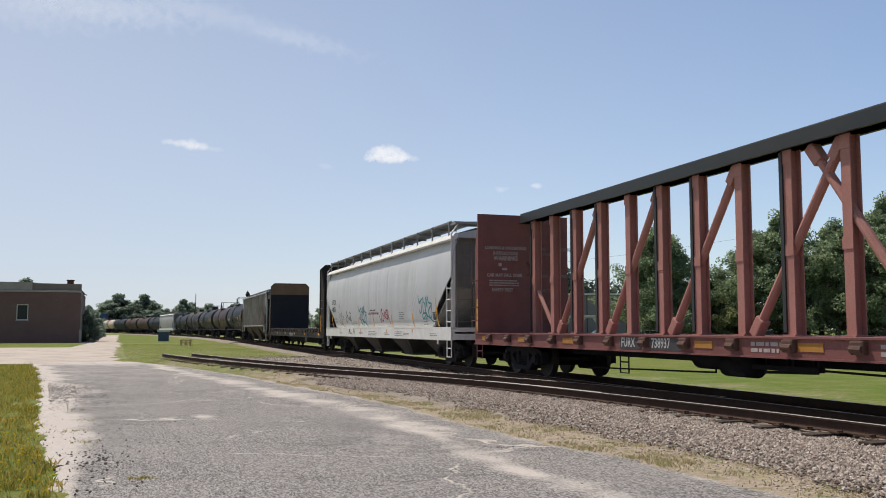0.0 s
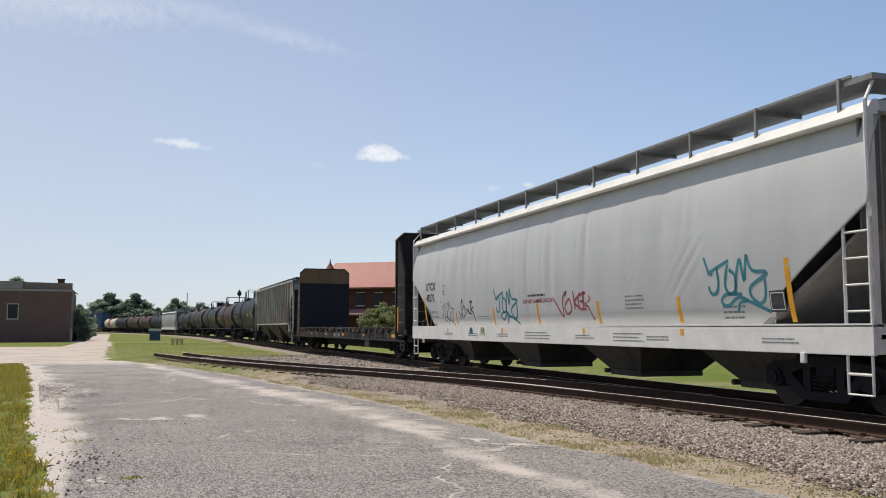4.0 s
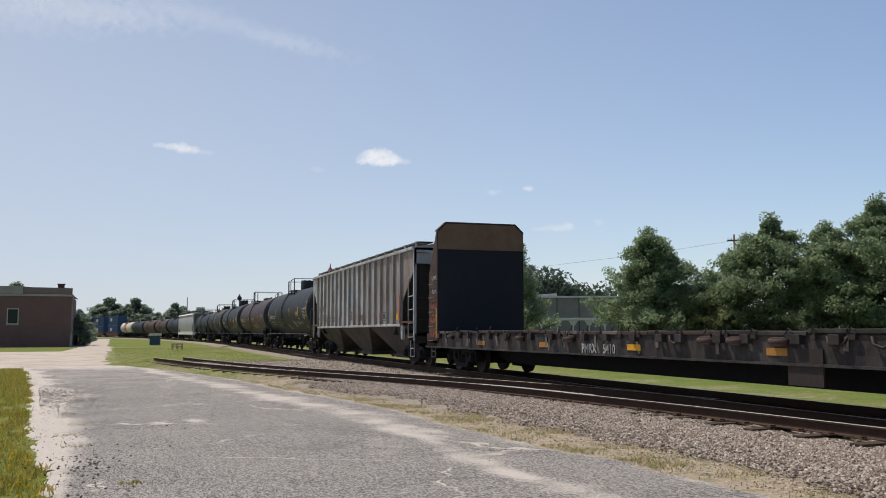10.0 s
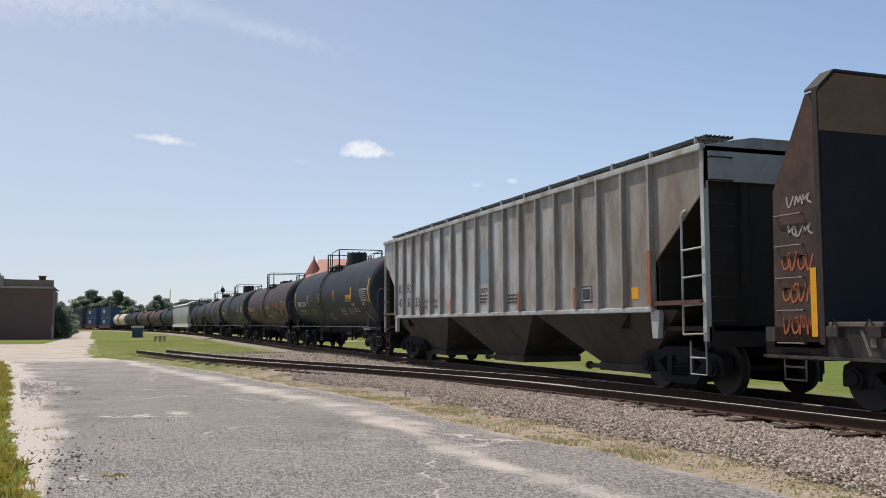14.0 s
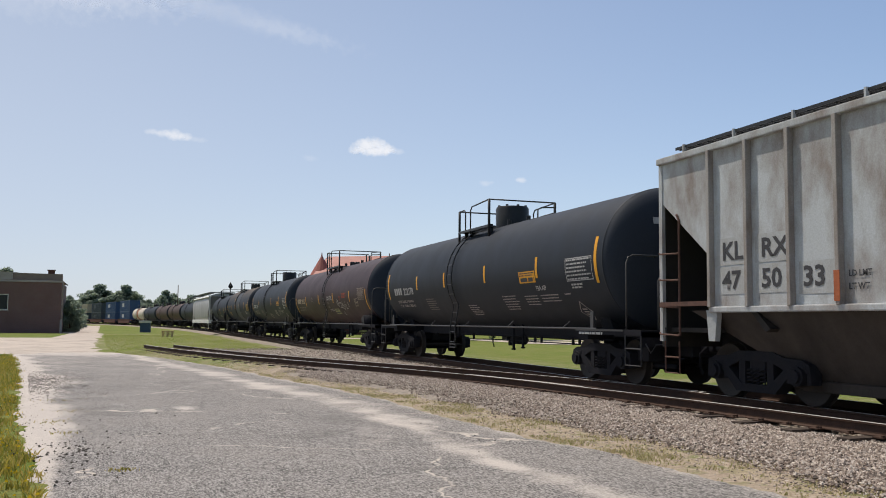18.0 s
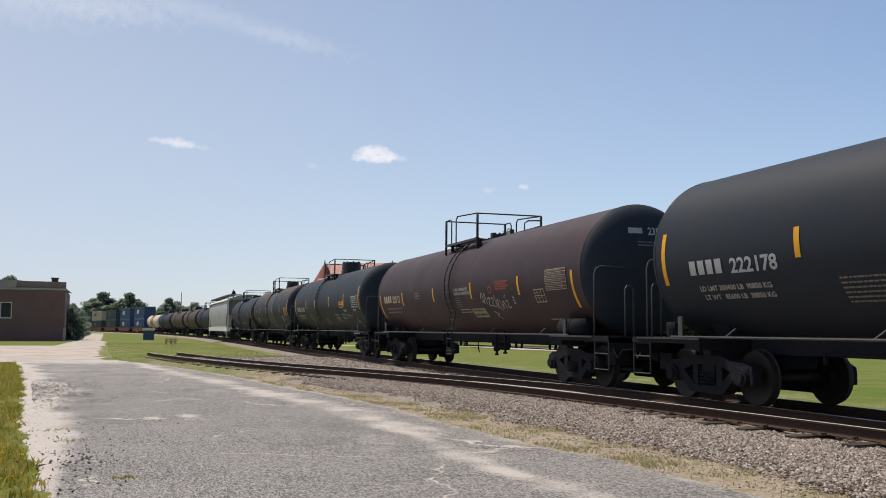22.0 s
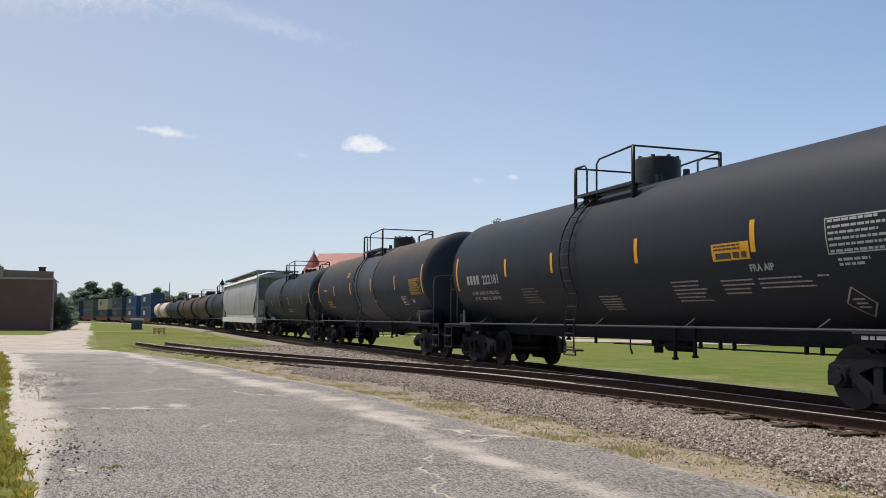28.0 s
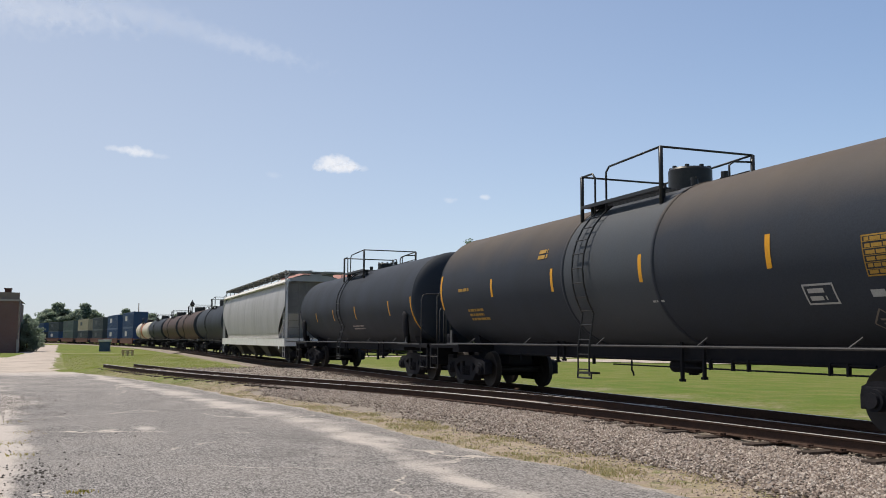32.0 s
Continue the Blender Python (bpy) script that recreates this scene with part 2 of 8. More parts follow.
def scrawl(x, z, w, h, n, seed, width=0.05, y=0.0):
    """A sprayed scribble of n looping letter shapes in a box."""
    rng = random.Random(seed)
    bm = bmesh.new()
    for k in range(n):
        a, b = x + w * k / n, w / n
        kind = rng.randrange(4)
        top, low = z + h * rng.uniform(0.75, 1.0), z + h * rng.uniform(0.0, 0.2)
        if kind == 0:
            pts = [(a, top), (a + b * 0.15, low), (a + b * 0.5, low + h * 0.1), (a + b * 0.9, top)]
        elif kind == 1:
            pts = [(a + b * 0.8, top), (a + b * 0.1, z + h * 0.6), (a + b * 0.3, low), (a + b * 0.9, z + h * 0.3), (a + b * 0.7, z + h * 0.7), (a + b * 0.2, z + h * 0.65)]
        elif kind == 2:
            pts = [(a, low), (a + b * 0.25, top), (a + b * 0.5, z + h * 0.35), (a + b * 0.75, top), (a + b, low)]
        else:
            pts = [(a + b * 0.1, top), (a + b * 0.2, low), (a + b * 0.25, z + h * 0.5), (a + b * 0.85, z + h * 0.85), (a + b * 0.6, z + h * 0.45), (a + b * 1.1, low)]
        stroke(bm, pts, width, y)
    return bm


# running gear shared by all rail cars; x runs forward, -y is the near side, z = 0 on the rail
def side_frame():
    """A cast truck side: arched top, sagging tension bar, spring window, bearings with end caps."""
    bm = prism([(-1.12, 0.5), (-1.1, 0.62), (-0.95, 0.69), (-0.6, 0.71), (-0.36, 0.79), (0.36, 0.79), (0.6, 0.71), (0.95, 0.69), (1.1, 0.62), (1.12, 0.5), (0.66, 0.5), (0.34, 0.63), (-0.34, 0.63), (-0.66, 0.5)], "y", -0.11, 0.11)
    pieces = [prism([(-0.8, 0.52), (-0.6, 0.52), (-0.3, 0.27), (0.3, 0.27), (0.6, 0.52), (0.8, 0.52), (0.42, 0.15), (-0.42, 0.15)], "y", -0.12, 0.12)]
    for x in (-0.31, 0.31):
        pieces.append(box(x - 0.07, x + 0.07, -0.1, 0.1, 0.25, 0.66))
    for x in (-0.89, 0.89):
        pieces.append(box(x - 0.24, x - 0.16, -0.11, 0.11, 0.33, 0.53, bevel=0.015))
        pieces.append(box(x + 0.16, x + 0.23, -0.11, 0.11, 0.33, 0.53, bevel=0.015))
        pieces.append(tube([(x, 0.1, 0.45), (x, -0.17, 0.45)], 0.145, 16))
        pieces.append(tube([(x, -0.17, 0.45), (x, -0.22, 0.45)], 0.1, 14))
        pieces.append(box(x - 0.15, x + 0.15, -0.12, 0.1, 0.55, 0.62, bevel=0.015))
    for one in pieces:
        me = bpy.data.meshes.new("tmp")
        one.to_mesh(me)
        one.free()
        bm.from_mesh(me)
        bpy.data.meshes.remove(me)
    bmesh.ops.scale(bm, verts=bm.verts, vec=(AXLE / 0.89, 1, 1.05))
    return soft(bm, 30)


def spring_nest():
    bm = bmesh.new()
    for x in (-0.16, 0, 0.16):
        for k in range(5):
            z = 0.245 + k * 0.06
            add_tube(bm, [(x + 0.065 * math.cos(a), -0.085 + 0.03 * math.sin(a), z + 0.05 * a / 6.3) for a in (0, 1.05, 2.1, 3.15, 4.2, 5.25, 6.3)], 0.014, 5)
    return bm


def wheelset_mesh():
    bm = bmesh.new()
    r = WHEEL_R
    for s in (-1, 1):
        y = s * 0.755
        prof = [(y + s * 0.075, 0.0), (y + s * 0.075, 0.11), (y + s * 0.03, 0.14), (y + s * 0.02, 0.3), (y + s * 0.07, r - 0.06), (y + s * 0.075, r - 0.012), (y + s * 0.03, r),
                (y - s * 0.03, r + 0.002), (y - s * 0.045, r + 0.026), (y - s * 0.062, r + 0.02), (y - s * 0.066, r - 0.07), (y - s * 0.02, 0.3), (y - s * 0.04, 0.14), (y - s * 0.09, 0.1), (y - s * 0.09, 0)]
        one = lathe(prof, "y", 36)
        bmesh.ops.recalc_face_normals(one, faces=one.faces)
        me = bpy.data.meshes.new("tmp")
        one.to_mesh(me)
        one.free()
        bm.from_mesh(me)
        bpy.data.meshes.remove(me)
        for k in range(3):
            a = 2 * math.pi * k / 3
            add_box(bm, 0.07 * math.cos(a) - 0.02, 0.07 * math.cos(a) + 0.02, s * 1.1 - 0.02, s * 1.1 + 0.02, 0.07 * math.sin(a) - 0.02, 0.07 * math.sin(a) + 0.02)
    add_tube(bm, [(0, -1.09, 0), (0, -0.98, 0)], 0.115, 14)
    add_tube(bm, [(0, 0.98, 0), (0, 1.09, 0)], 0.115, 14)
    add_tube(bm, [(0, -1.0, 0), (0, 1.0, 0)], 0.075, 10)
    return soft(bm)


WHEELM = mat("worn_wheel_steel", (0.028, 0.025, 0.024), 0.6, metal=0.3, dark=(0.05, 0.038, 0.032), scale=6, amount=0.6, bump=0.1)


def truck(car, x, rolls=True):
    """A two-axle truck under a car."""
    for y in (-0.98, 0.98):
        fr = shared("side_frame", "side_frame", side_frame, UNDER, car, pose(x, y, 0))
        shared("springs", "springs", spring_nest, UNDER, fr)
    shared("bolster", "bolster", lambda: box(-0.2, 0.2, -1.05, 1.05, 0.42, 0.7, bevel=0.03), UNDER, car, pose(x, 0, 0))
    for d in (-AXLE, AXLE):
        w = shared("wheelset", "wheelset", wheelset_mesh, WHEELM, car, pose(x + d, 0, WHEEL_R))
        shared("brake_beam", "brake_beam", lambda: add_box(box(-0.05, 0.05, -0.8, 0.8, 0.28, 0.4), -0.08, 0.08, -0.82, -0.66, 0.2, 0.6), UNDER, car, pose(x + d * 0.42, 0, 0))
        if rolls:
            WHEELSETS.append((w, x + d))


def coupler_mesh():
    bm = box(-0.62, 0.0, -0.1, 0.1, 0.76, 0.98, bevel=0.02)
    add_box(bm, 0.0, 0.2, -0.2, 0.14, 0.7, 1.02, bevel=0.05)
    add_box(bm, 0.18, 0.34, -0.16, -0.02, 0.72, 1.0, bevel=0.04)
    return bm


def hose_mesh():
    return soft(tube([(-0.1, 0.28, 0.82), (0.12, 0.28, 0.7), (0.2, 0.24, 0.45), (0.3, 0.12, 0.3), (0.42, 0.02, 0.33)], 0.028, 7))


def couplers(car, half, reach=0.65, ahead=0.0):
    for s in (1, -1):
        m = pose(s * (half + reach - 0.2) + ahead, 0, 0, 0, 0, 0 if s > 0 else 180)
        shared("coupler", "coupler", coupler_mesh, UNDER, car, m)
        shared("air_hose", "air_hose", hose_mesh, UNDER, car, m)


def ladder(bm, a, b, w, rungs, r=0.016, axis="x"):
    """Two stiles from a to b, w apart, and rungs between them."""
    a, b = Vector(a), Vector(b)
    o = Vector((w, 0, 0)) if axis == "x" else Vector((0, w, 0))
    add_tube(bm, [a, b], r * 1.4, 6)
    add_tube(bm, [a + o, b + o], r * 1.4, 6)
    for k in range(rungs):
        p = a.lerp(b, (k + 0.5) / rungs)
        add_tube(bm, [p, p + o], r, 6)
    return bm


def grab(bm, x0, x1, z, y, out=-0.07, r=0.013):
    """A grab iron on a side."""
    return add_tube(bm, [(x0, y, z), (x0, y + out, z), (x0 + 0.02, y + out, z), (x1 - 0.02, y + out, z), (x1, y + out, z), (x1, y, z)], r, 6)


def sill_step(bm, x0, x1, z0, z1, y, r=0.018):
    add_tube(bm, [(x0, y, z1), (x0, y, z0), (x1, y, z0), (x1, y, z1)], r, 6)
    add_tube(bm, [(x0, y, (z0 + z1) / 2), (x1, y, (z0 + z1) / 2)], r, 6)
    return bm


# the train
GREY = mat("grey_car_paint", (0.36, 0.36, 0.37), 0.5, dark=(0.25, 0.245, 0.245), scale=0.9, amount=0.5, streak=0.8, bump=0.04, spread=0.05)
SILL = mat("white_sill_paint", (0.72, 0.72, 0.7), 0.5, dark=(0.5, 0.49, 0.46), scale=2.5, amount=0.5, bump=0.03, spread=0.04)
GRATE = mat("galvanised_walkway", (0.3, 0.3, 0.29), 0.55, metal=0.5, dark=(0.2, 0.19, 0.18), scale=5, amount=0.5, bump=0.1)
# grimy pale bays; the shade under the car is mixed into this dark tone
BAYGREY = mat("grimy_shaded_bay", (0.055, 0.053, 0.052), 0.75, dark=(0.025, 0.023, 0.022), scale=1.6, amount=0.8, streak=0.6, bump=0.08)
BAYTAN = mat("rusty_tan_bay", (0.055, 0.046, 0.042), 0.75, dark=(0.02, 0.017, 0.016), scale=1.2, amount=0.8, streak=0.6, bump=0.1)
# unlit ends of the ribbed hopper: their shade is painted in as near-black
ENDDARK = mat("shaded_car_end", (0.03, 0.027, 0.025), 0.75, dark=(0.015, 0.014, 0.013), scale=1.4, amount=0.8, streak=0.5, bump=0.1)
PLY = mat("weathered_plywood", (0.17, 0.11, 0.075), 0.8, dark=(0.11, 0.07, 0.05), scale=2.2, amount=0.7, bump=0.12)
BEAMBLK = mat("dark_top_chord_paint", (0.035, 0.04, 0.043), 0.5, dark=(0.06, 0.058, 0.055), scale=1.5, amount=0.5, bump=0.06)
POSTPINK = mat("faded_red_post_paint", (0.4, 0.195, 0.165), 0.62, dark=(0.28, 0.125, 0.105), scale=1.8, amount=0.6, streak=0.4, bump=0.08)
TEAL = mat("teal_spray", (0.05, 0.23, 0.27), 0.5, scale=8, amount=0.4, bump=0)
BLKSPRAY = mat("black_spray", (0.03, 0.03, 0.035), 0.5, scale=8, amount=0.3, bump=0)
REDSPRAY = mat("red_spray", (0.32, 0.06, 0.085), 0.5, scale=8, amount=0.3, bump=0)
ORANGESPRAY = mat("orange_spray", (0.4, 0.12, 0.05), 0.6, scale=5, amount=0.6, bump=0)
WHTSPRAY = mat("white_spray", (0.45, 0.42, 0.4), 0.6, scale=8, amount=0.4, bump=0)
INK = mat("dark_lettering", (0.06, 0.06, 0.065), 0.6, scale=9, amount=0.4, bump=0)
REDINK = mat("red_lettering", (0.28, 0.06, 0.06), 0.6, scale=9, amount=0.4, bump=0)
FAINTINK = mat("faint_grey_lettering", (0.2, 0.2, 0.21), 0.7, scale=8, amount=0.4, bump=0)
DULLINK = mat("dull_cream_lettering", (0.22, 0.19, 0.17), 0.7, scale=7, amount=0.6, bump=0)
FADEDINK = mat("faded_white_lettering", (0.4, 0.36, 0.35), 0.7, scale=6, amount=0.6, bump=0)
YELLOWINK = mat("yellow_lettering", (0.42, 0.25, 0.05), 0.6, scale=8, amount=0.5, bump=0)
PINE = mat("deck_timber", (0.16, 0.13, 0.11), 0.85, dark=(0.08, 0.065, 0.055), scale=3, amount=0.7, bump=0.25)
RUSTY = mat("rusty_pocket", (0.12, 0.065, 0.05), 0.75, dark=(0.06, 0.04, 0.035), scale=6, amount=0.7, bump=0.2)
DULLYELLOW = mat("dirty_yellow_plate", (0.42, 0.2, 0.04), 0.6, dark=(0.26, 0.12, 0.05), scale=5, amount=0.6, bump=0.0)
GUN = mat("black_hand_rail_paint", (0.025, 0.026, 0.028), 0.4, dark=(0.05, 0.05, 0.05), scale=6, amount=0.4, bump=0.05)
PALEPATCH = mat("stencil_grey", (0.4, 0.42, 0.43), 0.65, dark=(0.28, 0.25, 0.22), scale=3, amount=0.6, streak=0.5, bump=0.03)
PALEGREY = mat("bare_pale_patch", (0.4, 0.42, 0.43), 0.6, scale=3, amount=0.4, bump=0.03)
SPRINGRAIL = mat("grey_handrail", (0.06, 0.06, 0.063), 0.5, metal=0.3, dark=(0.12, 0.115, 0.11), scale=5, amount=0.4, bump=0.04)


def stripe(car, x, z0, z1, y=None, r=None, zc=None, w=0.11, name="reflector"):
    bm = plate(x - w / 2, x + w / 2, z0, z1, y if y is not None else 0)
    if r:
        wrap_round(bm, r, zc)
    return part(name, bm, YELLOW, car, "yellow reflective strip")


def outline(x0, x1, z0, z1, w, y):
    """A ruled box of line width w."""
    bm = bmesh.new()
    for k in range(6):
        za, zb = z0 + (z1 - z0) * k / 6, z0 + (z1 - z0) * (k + 1) / 6
        for a in (x0, x1 - w):
            bm.faces.new([bm.verts.new(p) for p in ((a, y, za), (a + w, y, za), (a + w, y, zb), (a, y, zb))])
    for z in (z0, z1 - w):
        bm.faces.new([bm.verts.new(p) for p in ((x0 + w, y, z), (x1 - w, y, z), (x1 - w, y, z + w), (x0 + w, y, z + w))])
    return bm


TAG_A = (((0, 1), (0.07, 0.76), (0.13, 0.68)), ((0.06, 0.7), (0.22, 0.8), (0.42, 0.9)), ((0.22, 0.8), (0.22, 0.5), (0.16, 0.35), (0.08, 0.36), (0.05, 0.48)), ((0.4, 0.84), (0.33, 0.5), (0.38, 0.34), (0.48, 0.38), (0.5, 0.64), (0.42, 0.74)),
         ((0.48, 0.3), (0.54, 0.7), (0.6, 0.9), (0.64, 0.54), (0.68, 0.8), (0.7, 0.97)), ((0.7, 0.97), (0.78, 0.7), (0.99, 0.64), (0.74, 0.44), (0.72, 0.28), (0.84, 0.14), (0.93, 0.26), (0.95, 0.55)), ((0.58, 0.31), (0.33, 0.32), (0.24, 0.2), (0.34, 0.12), (0.52, 0.26), (0.7, 0.18), (0.98, 0.0)), ((0.49, 0.01), (0.54, 0.17), (0.66, 0.2)))
TAG_M = (((0.0, 0.78), (0.08, 0.98), (0.1, 0.6), (0.17, 0.95), (0.2, 0.55)), ((0.02, 0.72), (0.12, 0.6)), ((0.24, 0.74), (0.34, 0.8), (0.26, 0.56), (0.36, 0.5)), ((0.38, 0.74), (0.47, 0.78), (0.39, 0.52), (0.5, 0.48)), ((0.52, 0.86), (0.54, 0.42), (0.62, 0.72), (0.55, 0.58), (0.66, 0.34)), ((0.66, 0.7), (0.72, 0.4), (0.78, 0.66), (0.84, 0.36)), ((0.86, 0.62), (0.95, 0.66), (0.9, 0.42), (1.0, 0.44)), ((0.3, 0.3), (0.42, 0.2), (0.34, 0.12), (0.46, 0.0)), ((0.9, 0.86), (0.86, 0.74)))
TAG_B = (((0, 0.8), (0.12, 0.5), (0.25, 0.14), (0.27, 0.72), (0.38, 0.98), (0.35, 0.82)), ((0.31, 0.5), (0.44, 0.72), (0.48, 0.36), (0.36, 0.22), (0.3, 0.46)), ((0.56, 0.97), (0.57, 0.36)), ((0.74, 0.9), (0.58, 0.6), (0.72, 0.34)), ((0.86, 0.88), (0.68, 0.78), (0.69, 0.4), (0.84, 0.36)), ((0.7, 0.62), (0.8, 0.62)), ((0.8, 0.94), (0.78, 0.36)), ((0.8, 0.92), (0.95, 0.72), (0.82, 0.52), (0.9, 0.4), (1.0, 0.0)))


def sprayed(strokes, x, z, w, h, width, y):
    """A hand-sprayed tag: its strokes scaled into a box."""
    bm = bmesh.new()
    for k, pts in enumerate(strokes):
        stroke(bm, [(x + w * u, z + h * v) for u, v in pts], width, y - 0.0006 * k)
    return bm


def centre_beam_flat(s0, s1):
    c, half = (s0 + s1) / 2, (s1 - s0) / 2
    car = empty("lumber_flat_car", "empty red centre beam lumber flat car on the main track", "rail car")
    X = lambda s: c - s
    # deck and side sills
    part("centre_sill", box(-half + 0.2, half - 0.2, -0.35, 0.35, 0.62, 1.0), UNDER, car)
    part("deck", box(-half, half, -1.46, 1.46, 1.05, 1.13), RED, car, "red steel deck")
    for y in (-1, 1):
        part("side_sill", add_box(add_box(box(-half, half, y * 1.5 - 0.04, y * 1.5 + 0.04, 0.8, 1.13), -half, half, y * 1.5 - 0.09, y * 1.5 + 0.09, 0.8, 0.83), -half, half, y * 1.5 - 0.08, y * 1.5 + 0.08, 1.11, 1.14), RED, car)
    for k in range(16):
        s = 24.55 - 1.42 * k
        bm = box(-0.13, 0.13, -0.09, 0.02, 0.9, 1.1, bevel=0.03)
        add_tube(bm, [(-0.11, -0.07, 0.98), (0.11, -0.07, 0.98)], 0.06, 8)
        shared("strap_winch", "strap_winch", lambda b=bm: b, RUSTY, car, pose(X(s), -1.55, 0))
    for k in range(7):
        part("reflector", box(-10.25 + 2.72 * k - 0.27, -10.25 + 2.72 * k + 0.27, -1.55, -1.543, 0.92, 1.05), DULLYELLOW, car, "dull yellow reflective plate")
    # beam, posts, braces
    beam = part("top_chord", add_box(box(-half + 0.3, half - 0.3, -0.2, 0.2, 4.44, 4.74, bevel=0.03), -half + 0.3, half - 0.3, -0.25, 0.25, 4.44, 4.47), BEAMBLK, car, "dark top beam")
    def post():
        bm = prism([(-0.105, -0.11), (0.105, -0.11), (0.105, -0.09), (0.012, -0.09), (0.012, 0.09), (0.105, 0.09), (0.105, 0.11), (-0.105, 0.11), (-0.105, 0.09), (-0.012, 0.09), (-0.012, -0.09), (-0.105, -0.09)], "z", 1.13, 4.45)
        add_box(bm, -0.16, 0.16, -0.18, 0.18, 1.13, 1.16)
        add_box(bm, -0.12, 0.12, -0.125, -0.1, 4.2, 4.44)
        add_box(bm, -0.12, 0.12, -0.125, -0.1, 2.55, 2.75)
        return bm
    for k in range(-1, 14):
        s = 23.44 - 1.418 * k if k >= 0 else 24.72
        shared("beam_post", "post", post, POSTPINK, car, pose(X(s), 0, 0), label="faded red steel post")
    def edge_strip():
        return prism([(-0.19, -0.14), (-0.104, -0.14), (-0.104, 0.115), (-0.13, 0.115), (-0.13, -0.1), (-0.19, -0.1)], "z", 1.2, 4.42)
    for k in range(-1, 14):
        if k in (-1, 1, 2, 4, 5, 7, 9, 11, 13):
            shared("edge_strip", "edge_strip", edge_strip, BEAMBLK, car, pose(X(23.44 - 1.418 * k if k >= 0 else 24.72), 0, 0), label="black rubber edge strip")
    for k in range(4):
        for front in (0, 1):
            xa, xb = (X(23.1 - 2.83 * k), X(20.75 - 2.83 * k)) if not front else (X(10.6 - 2.83 * k), X(12.95 - 2.83 * k))
            if max(abs(xa), abs(xb)) > half - 0.5:
                continue
            bm = tube([(xa, 0, 1.2), (xb, 0, 4.35)], 0.085, 10)
            for t in (0.03, 0.97):
                p = Vector((xa, 0, 1.2)).lerp(Vector((xb, 0, 4.35)), t)
                ang = math.degrees(math.atan2(3.15, xb - xa))
                add_box(bm, -0.2, 0.2, -0.1, 0.1, -0.11, 0.11, bevel=0.03, m=pose(*p, 0, -ang, 0))
            part("brace", bm, POSTPINK, car, "faded red diagonal brace")
    part("brace", tube([(X(24.6), 0, 2.35), (X(23.55), 0, 1.25)], 0.06, 8), POSTPINK, car, "faded red diagonal brace")
    # bulkheads
    for e in (-1, 1):
        x0 = e * half
        bm = prism([(-1.48, 1.0), (1.48, 1.0), (1.48, 4.72), (-1.48, 4.72)], "x", *sorted((x0, x0 - e * 0.07)))
        part("bulkhead", bm, RED, car, "red steel end bulkhead")
        for y in (-1.4, -0.7, 0, 0.7, 1.4):
            part("stiffener", prism([(x0, 0.95), (x0, 4.3), (x0 + e * 0.1, 4.25), (x0 + e * 0.26, 3.7), (x0 + e * 0.26, 0.95)], "y", y - 0.05, y + 0.05), RED, car)
        sx = x0 - e * 0.02
        for z in (1.5, 1.9, 2.3, 2.7):
            bm = bmesh.new()
            grab(bm, *sorted((x0 + e * 0.24, x0 - e * 0.05)), z, -1.48)
            part("grab_iron", bm, RED, car)
        bm = bmesh.new()
        sill_step(bm, x0 + (0.1 if e < 0 else -0.55), x0 + (0.55 if e < 0 else -0.1), 0.4, 0.82, -1.52)
        part("sill_step", bm, RED, car)
        part("long_grab_iron", tube([(x0 + e * 0.28, -1.4, 1.6), (x0 + e * 0.34, -1.52, 1.65), (x0 + e * 0.34, -1.52, 2.62), (x0 + e * 0.28, -1.4, 2.68)], 0.02, 6), SPRINGRAIL, car, "long grey grab iron")
        stripe(car, x0 - e * 0.01, 1.2, 2.15, -1.487)
    fx = -half + 0.077
    for txt, sz, z, y in (("LOADING & UNLOADING", 0.1, 3.66, -1.26), ("INSTRUCTIONS", 0.1, 3.5, -1.0), ("WARNING", 0.14, 3.33, -0.98), ("CAR MAY FALL OVER", 0.105, 2.83, -1.2), ("SAFETY FIRST", 0.1, 2.39, -1.04)):
        part("lettering", letters(txt, sz, fx, z, y, FRONT, width=0.84), FADEDINK, car, "faded white stencilled words")
    for txt, sz, z, y in (("LOADING", 0.1, 3.66, 0.22), ("UNLOADING", 0.1, 3.66, 0.88), ("INSTRUCTIONS", 0.1, 3.5, 0.46), ("CAR MAY FALL OVER", 0.105, 2.83, 0.3), ("SAFETY FIRST", 0.1, 2.39, 0.5)):
        part("lettering", letters(txt, sz, fx, z, y, FRONT, width=0.84), DULLINK, car, "faded white stencilled words")
    part("small_print", bars(-1.12, 2.73, 1.0, 3, 0.035, 0.07, fx, 5, FRONT), FADEDINK, car)
    part("pictogram", box(fx - 0.003, fx, -0.82, -0.72, 3.15, 3.25), FADEDINK, car)
    part("pictogram", box(fx - 0.003, fx, -0.7, -0.54, 3.03, 3.1), FADEDINK, car)
    part("scar", soft(tube([(fx + 0.01, 0.12, 3.3), (fx + 0.03, 0.3, 3.05), (fx + 0.03, 0.36, 2.98)], 0.02, 6)), RUSTY, car, "bent strip of torn steel")
    part("scar", soft(tube([(fx + 0.01, 0.1, 2.9), (fx + 0.02, 0.28, 2.94)], 0.02, 6)), RUSTY, car)
    part("number_panel", box(X(17.05), X(16.2), -1.552, -1.54, 0.855, 1.085), INK, car, "black number panel")
    part("number_panel", box(X(15.85), X(14.75), -1.552, -1.54, 0.855, 1.085), INK, car, "black number panel")
    part("lettering", letters("FURX", 0.19, X(16.98), 0.9, -1.556, width=0.85), LETTER, car, "white reporting letters")
